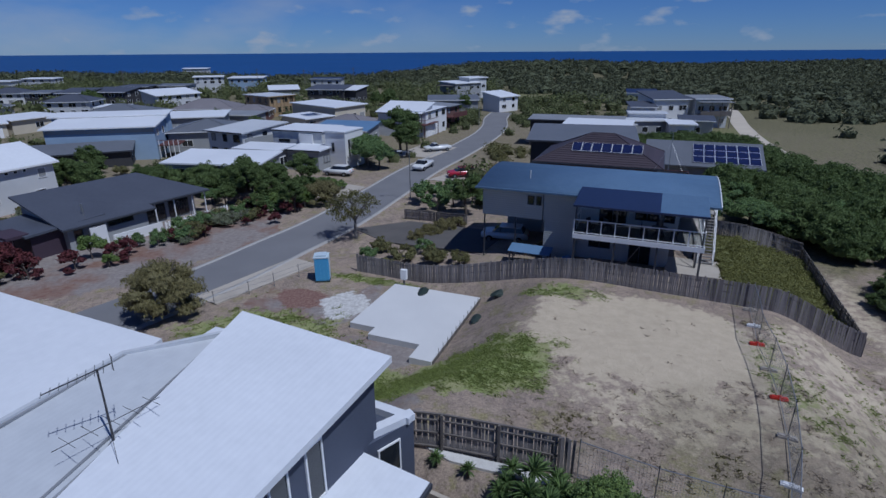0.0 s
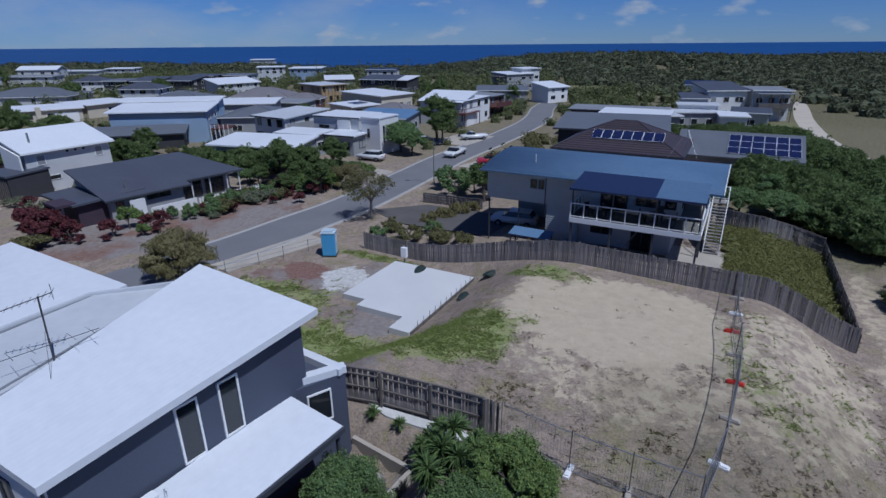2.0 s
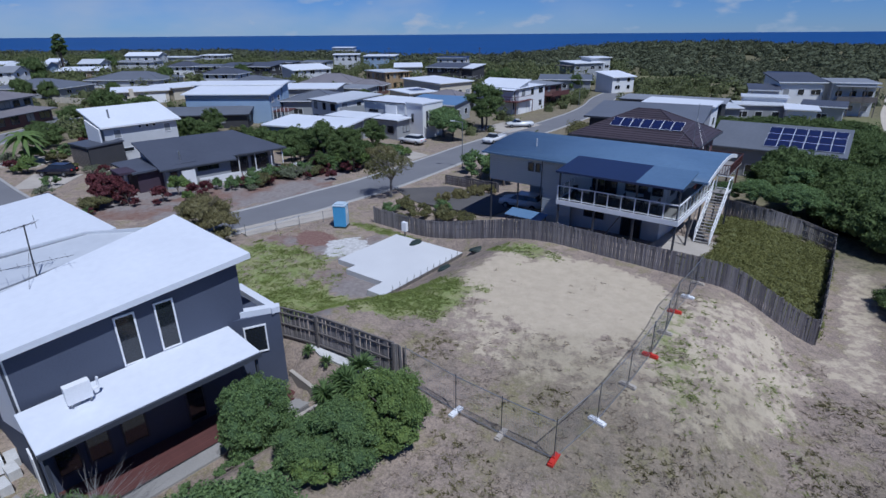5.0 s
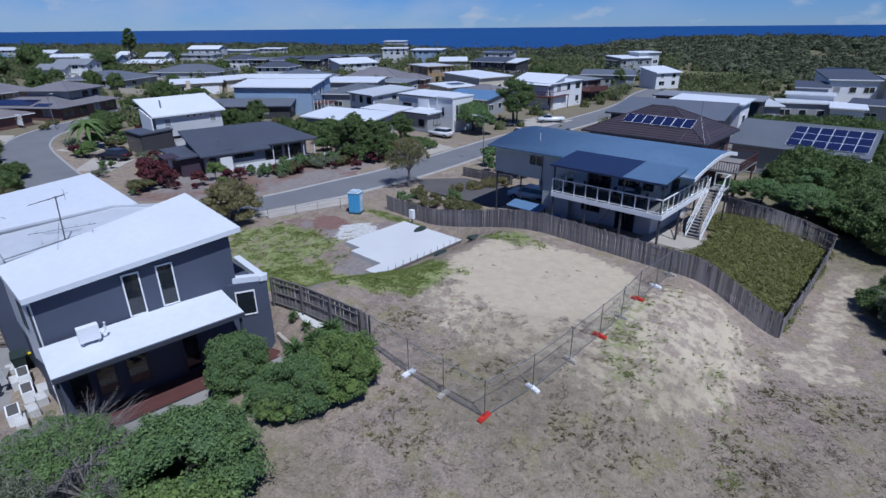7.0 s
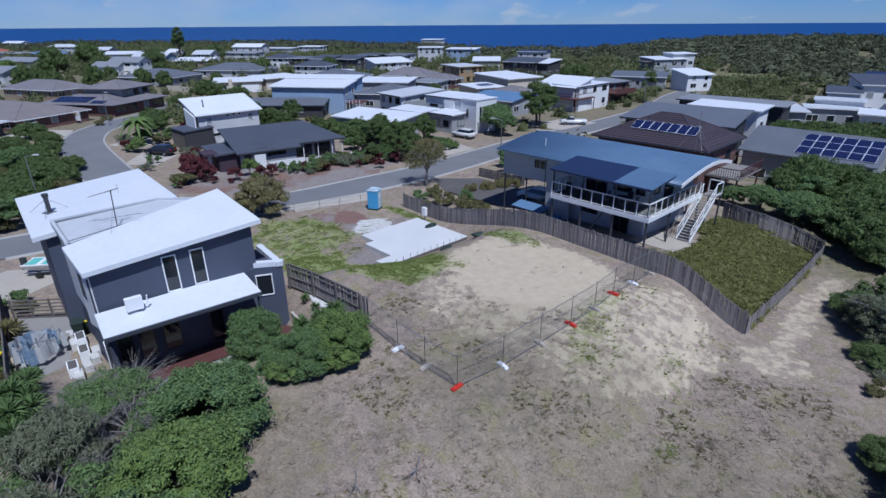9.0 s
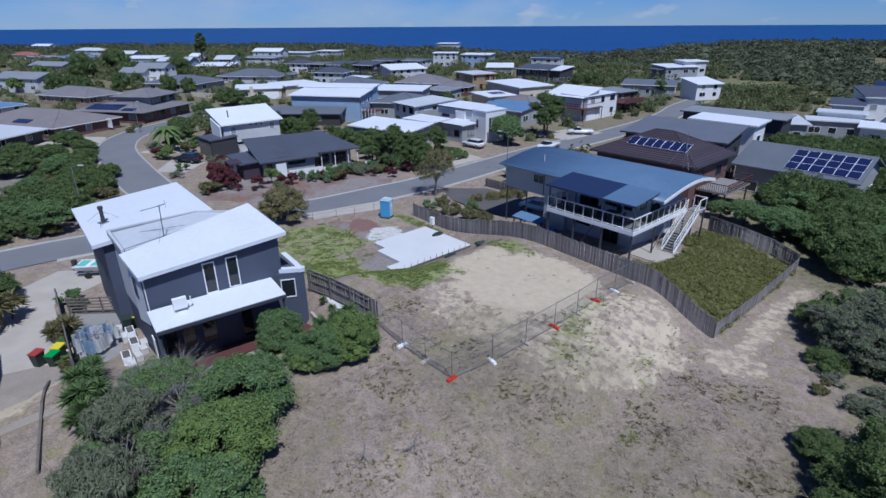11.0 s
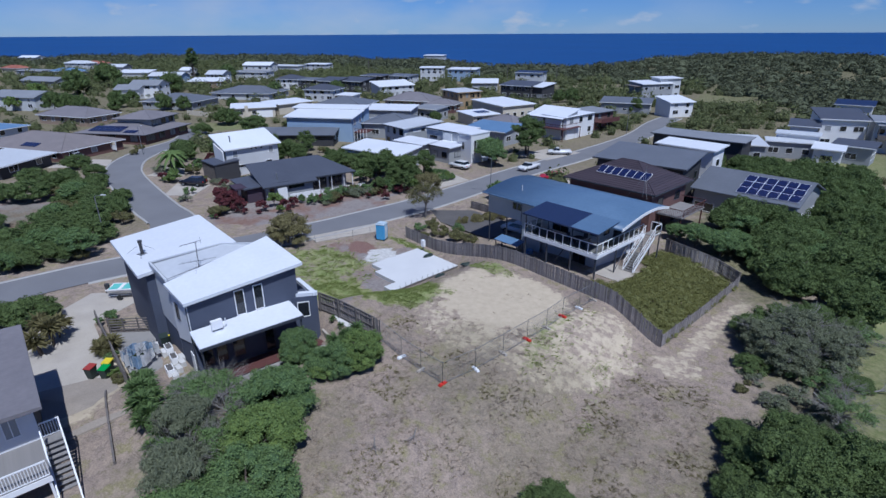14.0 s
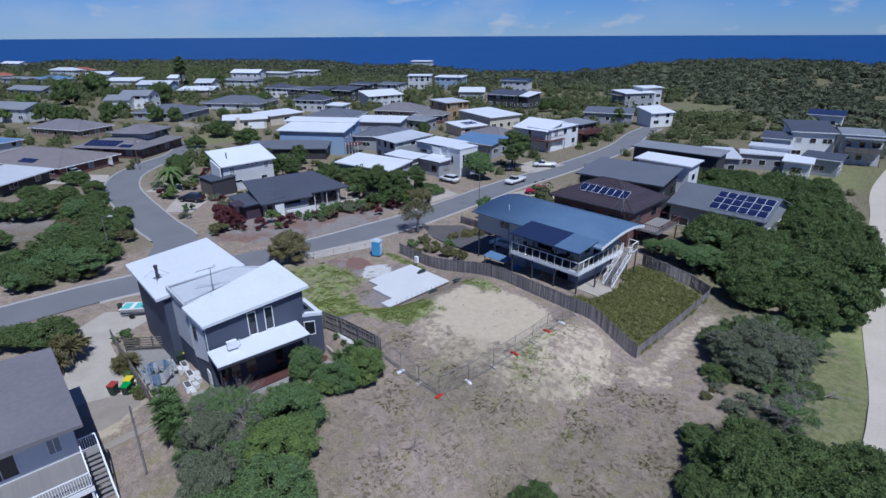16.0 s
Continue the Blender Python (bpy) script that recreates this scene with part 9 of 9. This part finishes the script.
# side yard: washing line, fences, planters
line = thing("clothes_line", pose(-10.0, 4.9, height(-10.0, 4.9) + 0.1), "rotary clothes line hung with blue washing", "clothes line")
bm = bmesh.new()
tube(bm, (0, 0, -0.2), (0, 0, 1.9), 0.035, 6)
part("pole", bm, M_STEEL, line)
for k in range(4):
    bm = bmesh.new()
    a = k * 1.571 + 0.4
    tube(bm, (0, 0, 1.6), (1.35 * math.cos(a), 1.35 * math.sin(a), 1.9), 0.02, 5)
    part("arm", bm, M_STEEL, line)
rgw = random.Random(3)
for k in range(11):
    a, r = k * 0.571 + 0.2, rgw.uniform(0.7, 1.25)
    bm = bmesh.new()
    d = Vector((-math.sin(a), math.cos(a), 0))
    c = Vector((r * math.cos(a), r * math.sin(a), 1.85))
    prev = None
    for j in range(5):
        off = Vector((math.cos(a), math.sin(a), 0)) * 0.08 * math.sin(j * 1.9 + k)
        p = c + d * (j / 4 - 0.5) * 0.75 + off
        row = [bm.verts.new(p), bm.verts.new(p + Vector((0, 0, -rgw.uniform(0.7, 1.15))) + off)]
        if prev:
            bm.faces.new((prev[0], row[0], row[1], prev[1]))
        prev = row
    bmesh.ops.solidify(bm, geom=bm.faces[:], thickness=0.012)
    part("garment", bm, M_FABRIC_BLUE if k % 2 else M_TRIM, line)
pad("pavement", [(-18.2, 7.5), (-8.2, 2.9), (-5.2, 4.0), (-4.8, 5.0), (-10.8, 6.6), (-14.6, 9.4)], 0.10, M_PAVE, "grey paved side yard of the house", "paving", thick=0.5)


def slat_fence(label, a, b, high, n=5, post_gap=1.5, gap=None):
    root = thing("slat_fence", Matrix.Identity(4), label, "fence")
    a, b = Vector(a), Vector(b)
    L = (b - a).length
    k = max(1, round(L / post_gap))
    for i in range(k + 1):
        c = a.lerp(b, i / k)
        part("post", boxes((c.x - 0.05, c.y - 0.05, height(c.x, c.y, False) - 0.2, 0.1, 0.1, high + 0.25)), M_TIMBER, root)
    za, zb = height(*a, False), height(*b, False)
    for j in range(n):
        z = 0.15 + (high - 0.2) * j / (n - 1)
        bm = bmesh.new()
        tube(bm, (a.x, a.y, za + z), (b.x, b.y, zb + z), 0.055, 4)
        part("slat", bm, M_TIMBER, root)


slat_fence("grey slatted timber fence between driveway and paved yard", (-21.2, 8.3), (-8.1, 2.4), 1.1, 5)
slat_fence("grey slatted timber gate screen across the paved yard", (-17.9, 7.4), (-14.7, 9.3), 1.5, 6, 1.1)
for x, y, lab in ((-7.6, 5.9, "white rendered planter box by the wall"), (-9.2, 6.7, "white rendered planter box beside the bins"), (-6.2, 4.5, "pale stone planter on the paving")):
    pl = thing("planter_box", pose(x, y, height(x, y) + 0.1, 0, 0, H_ANG), lab, "planter")
    part("box", boxes((-0.5, -0.25, 0, 1.0, 0.5, 0.55)), M_TRIM, pl)
    part("soil", boxes((-0.44, -0.19, 0.5, 0.88, 0.38, 0.06)), M_DRIVE, pl)

# signs and lamps
sign = thing("sale_sign", pose(-88.5, 55.9, height(-88.5, 55.9)), "small pale board sign beside the side street", "sign")
part("board", boxes((-0.9, -0.04, 0.5, 1.8, 0.06, 1.9)), M_TRIM, sign)
part("panel", boxes((-0.75, -0.06, 1.5, 1.5, 0.02, 0.7)), M_WALL_CREAM, sign)
for x in (-0.8, 0.7):
    part("post", boxes((x, -0.02, -0.2, 0.1, 0.06, 0.8)), M_TIMBER, sign)


def street_lamp(x, y, ang, high=6.0):
    root = thing("street_lamp", pose(x, y, height(x, y, False), 0, 0, ang), "thin grey steel street lamp", "lamp", "street lamps")
    bm = bmesh.new()
    tube(bm, (0, 0, -0.2), (0, 0, high), 0.07, 8, 0.045)
    part("pole", bm, M_STEEL, root)
    bm = bmesh.new()
    tube(bm, (0, 0, high), (1.1, 0, high + 0.25), 0.04, 6)
    part("arm", bm, M_STEEL, root)
    part("head", boxes((0.95, -0.12, high + 0.18, 0.6, 0.24, 0.1)), M_WALL_PALE, root)


street_lamp(-40.0, 21.6, 20)
street_lamp(8.5, 129.0, 160)
street_lamp(-80.0, 56.5, 0)
street_lamp(-3.2, 62.0, 200)
for x, y in ((-60, 230), (-85, 245), (-140, 235), (-45, 262), (-180, 210), (-210, 180)):
    pl = thing("power_pole", pose(x, y, height(x, y)), "wooden power pole among the far houses", "pole", "power poles")
    bm = bmesh.new()
    tube(bm, (0, 0, 0), (0, 0, 10), 0.14, 7, 0.1)
    part("pole", bm, M_TIMBER, pl)
    part("crossarm", boxes((-1.0, -0.06, 9.2, 2.0, 0.12, 0.12)), M_TIMBER, pl)

# the neighbour's house at the near end, with deck and stair
near = thing("deck_house", pose(-3.5, -4.7, 0, 0, 0, 180 + LOT - 2.2), "grey-roofed house with white-railed deck and stair", "house")
part("roof", prism(bmesh.new(), [(0, 0), (11.6, 0), (11.6, 8.5), (0, 8.5)], 5.32, [5.5, 5.5, 5.9, 5.9]), M_ROOF_TAUPE, near)
part("wall", prism(bmesh.new(), [(1.48, 0.45), (11.2, 0.45), (11.2, 8.0), (1.48, 8.0)], -1.2, 5.32), M_WALL_CHAR, near)
part("front_wall", boxes((1.4, 0.5, -1.0, 0.08, 7.5, 6.3)), M_WALL_WHITE, near)
for al, ww, hh, zz in ((0.75, 0.75, 1.6, 3.35), (3.0, 1.7, 2.0, 2.95), (5.2, 1.7, 2.0, 2.95)):
    window(near, ww, hh, pose(1.38, 0.5 + al + ww, zz, 0, 0, -90), M_TRIM, M_GLASS if ww > 1 else M_GLASS_PALE, 2)
for k in range(26):
    if k == 0:
        nb = mesh_from("deck_board", *box_mesh(0, 0, 0, 0.135, 7.4, 0.03), M_DECK)
    link("board", nb, near, m=pose(-2.25 + k * 0.142, 0.5, 2.62))
part("deck_frame", boxes((-2.2, 0.6, 2.42, 3.5, 0.08, 0.2), (-2.2, 7.7, 2.42, 3.5, 0.08, 0.2)), M_TIMBER, near)
part("fascia", boxes((-2.29, 0.45, 2.3, 0.05, 7.5, 0.34)), M_TRIM, near)
for x, y in ((-2.2, 0.55), (-2.2, 4.0), (-2.2, 7.6)):
    part("post", boxes((x, y, -1.0, 0.12, 0.12, 3.4)), M_TRIM, near)


def picket_rail(parent, a, b, z0_, z1_):
    a, b = Vector(a), Vector(b)
    L = (b - a).length
    n = int(L / 0.13)
    baluster = mesh_from("baluster", *box_mesh(-0.016, -0.016, 0.08, 0.032, 0.032, 0.86), M_TRIM)
    for k in range(n + 1):
        c = a.lerp(b, k / n)
        link("baluster", baluster, parent, m=pose(c.x, c.y, z0_ + (z1_ - z0_) * k / n))
    for name, up, r in (("top_rail", 0.98, 0.05), ("bottom_rail", 0.08, 0.035)):
        bm = bmesh.new()
        tube(bm, (a.x, a.y, z0_ + up), (b.x, b.y, z1_ + up), r, 4)
        part(name, bm, M_TRIM, parent)


picket_rail(near, (-2.2, 0.53), (-2.2, 7.8), 2.65, 2.65)
nst = thing("outdoor_stair", near.matrix_basis @ pose(0.72, -0.5, 0), "white timber outdoor stair going down from the deck", "stair")
part("landing", boxes((0, 0, 2.58, 0.72, 1.0, 0.07)), M_DECK, nst)
picket_rail(nst, (0.7, 0.03), (0.7, 0.95), 2.65, 2.65)
picket_rail(nst, (0.0, 0.03), (0.7, 0.03), 2.65, 2.65)
for k in range(14):
    f = (k + 1) / 15
    link("tread", mesh_from("tread", *box_mesh(-0.27 * (k + 1), 0.08, 2.65 - 2.75 * f - 0.045, 0.27, 0.85, 0.045), M_DECK), nst)
for y in (0.0, 0.95):
    part("stringer", prism(bmesh.new(), [(-4.0, y), (0, y), (0, y + 0.06), (-4.0, y + 0.06)], [-0.35, 2.35, 2.35, -0.35], [-0.05, 2.66, 2.66, -0.05]), M_TRIM, nst)
    bm = bmesh.new()
    tube(bm, (-4.0, y + 0.03, 0.88), (0, y + 0.03, 3.6), 0.05, 4)
    for g in (0.0, 0.33, 0.66, 1.0):
        tube(bm, (-4.0 * g, y + 0.03, 2.55 - 2.72 * g), (-4.0 * g, y + 0.03, 3.6 - 2.72 * g), 0.045, 4)
    part("handrail", bm, M_TRIM, nst)

# pale stone blocks along the yard wall
rgs = random.Random(9)
for x, y in ((-7.4, 6.4), (-6.7, 5.9), (-6.2, 5.2), (-8.3, 6.3), (-9.4, 6.4), (-12.2, 7.6), (-5.6, 4.4)):
    st = thing("stone_block", pose(x, y, height(x, y) + 0.12, 0, 0, H_ANG + rgs.uniform(-8, 8)), "pale limestone block beside the house wall", "stone", "stone blocks")
    bm = boxes((-0.42, -0.2, -0.15, rgs.uniform(0.7, 0.95), 0.4, rgs.uniform(0.38, 0.5)))
    bmesh.ops.bevel(bm, geom=bm.edges, offset=0.025, segments=1)
    part("block", bm, M_PEBBLE, st)

# timber sleepers that hold the sandy bank beside the driveway
edging = thing("garden_edging", Matrix.Identity(4), "weathered timber sleeper edging along the sandy bank", "edging")
e_a, e_b = Vector((-9.4, 1.5)), Vector((-1.2, -3.2))
for k in range(5):
    a, b = e_a.lerp(e_b, k / 5 + 0.004), e_a.lerp(e_b, (k + 1) / 5 - 0.004)
    d = (b - a).normalized()
    n = Vector((-d.y, d.x)) * 0.06
    za, zb = height(a.x, a.y, False), height(b.x, b.y, False)
    part("sleeper", prism(bmesh.new(), [tuple(a - n), tuple(b - n), tuple(b + n), tuple(a + n)], [za - 0.1, zb - 0.1, zb - 0.1, za - 0.1], [za + 0.22, zb + 0.22, zb + 0.22, za + 0.22]), M_TIMBER, edging)
pad("trim", [(-13.5, 0.75), (-13.3, 0.65), (-12.15, 3.1), (-12.35, 3.2)], 0.075, M_TRIM, "pale drain strip across the driveway", "drain", thick=0.05)
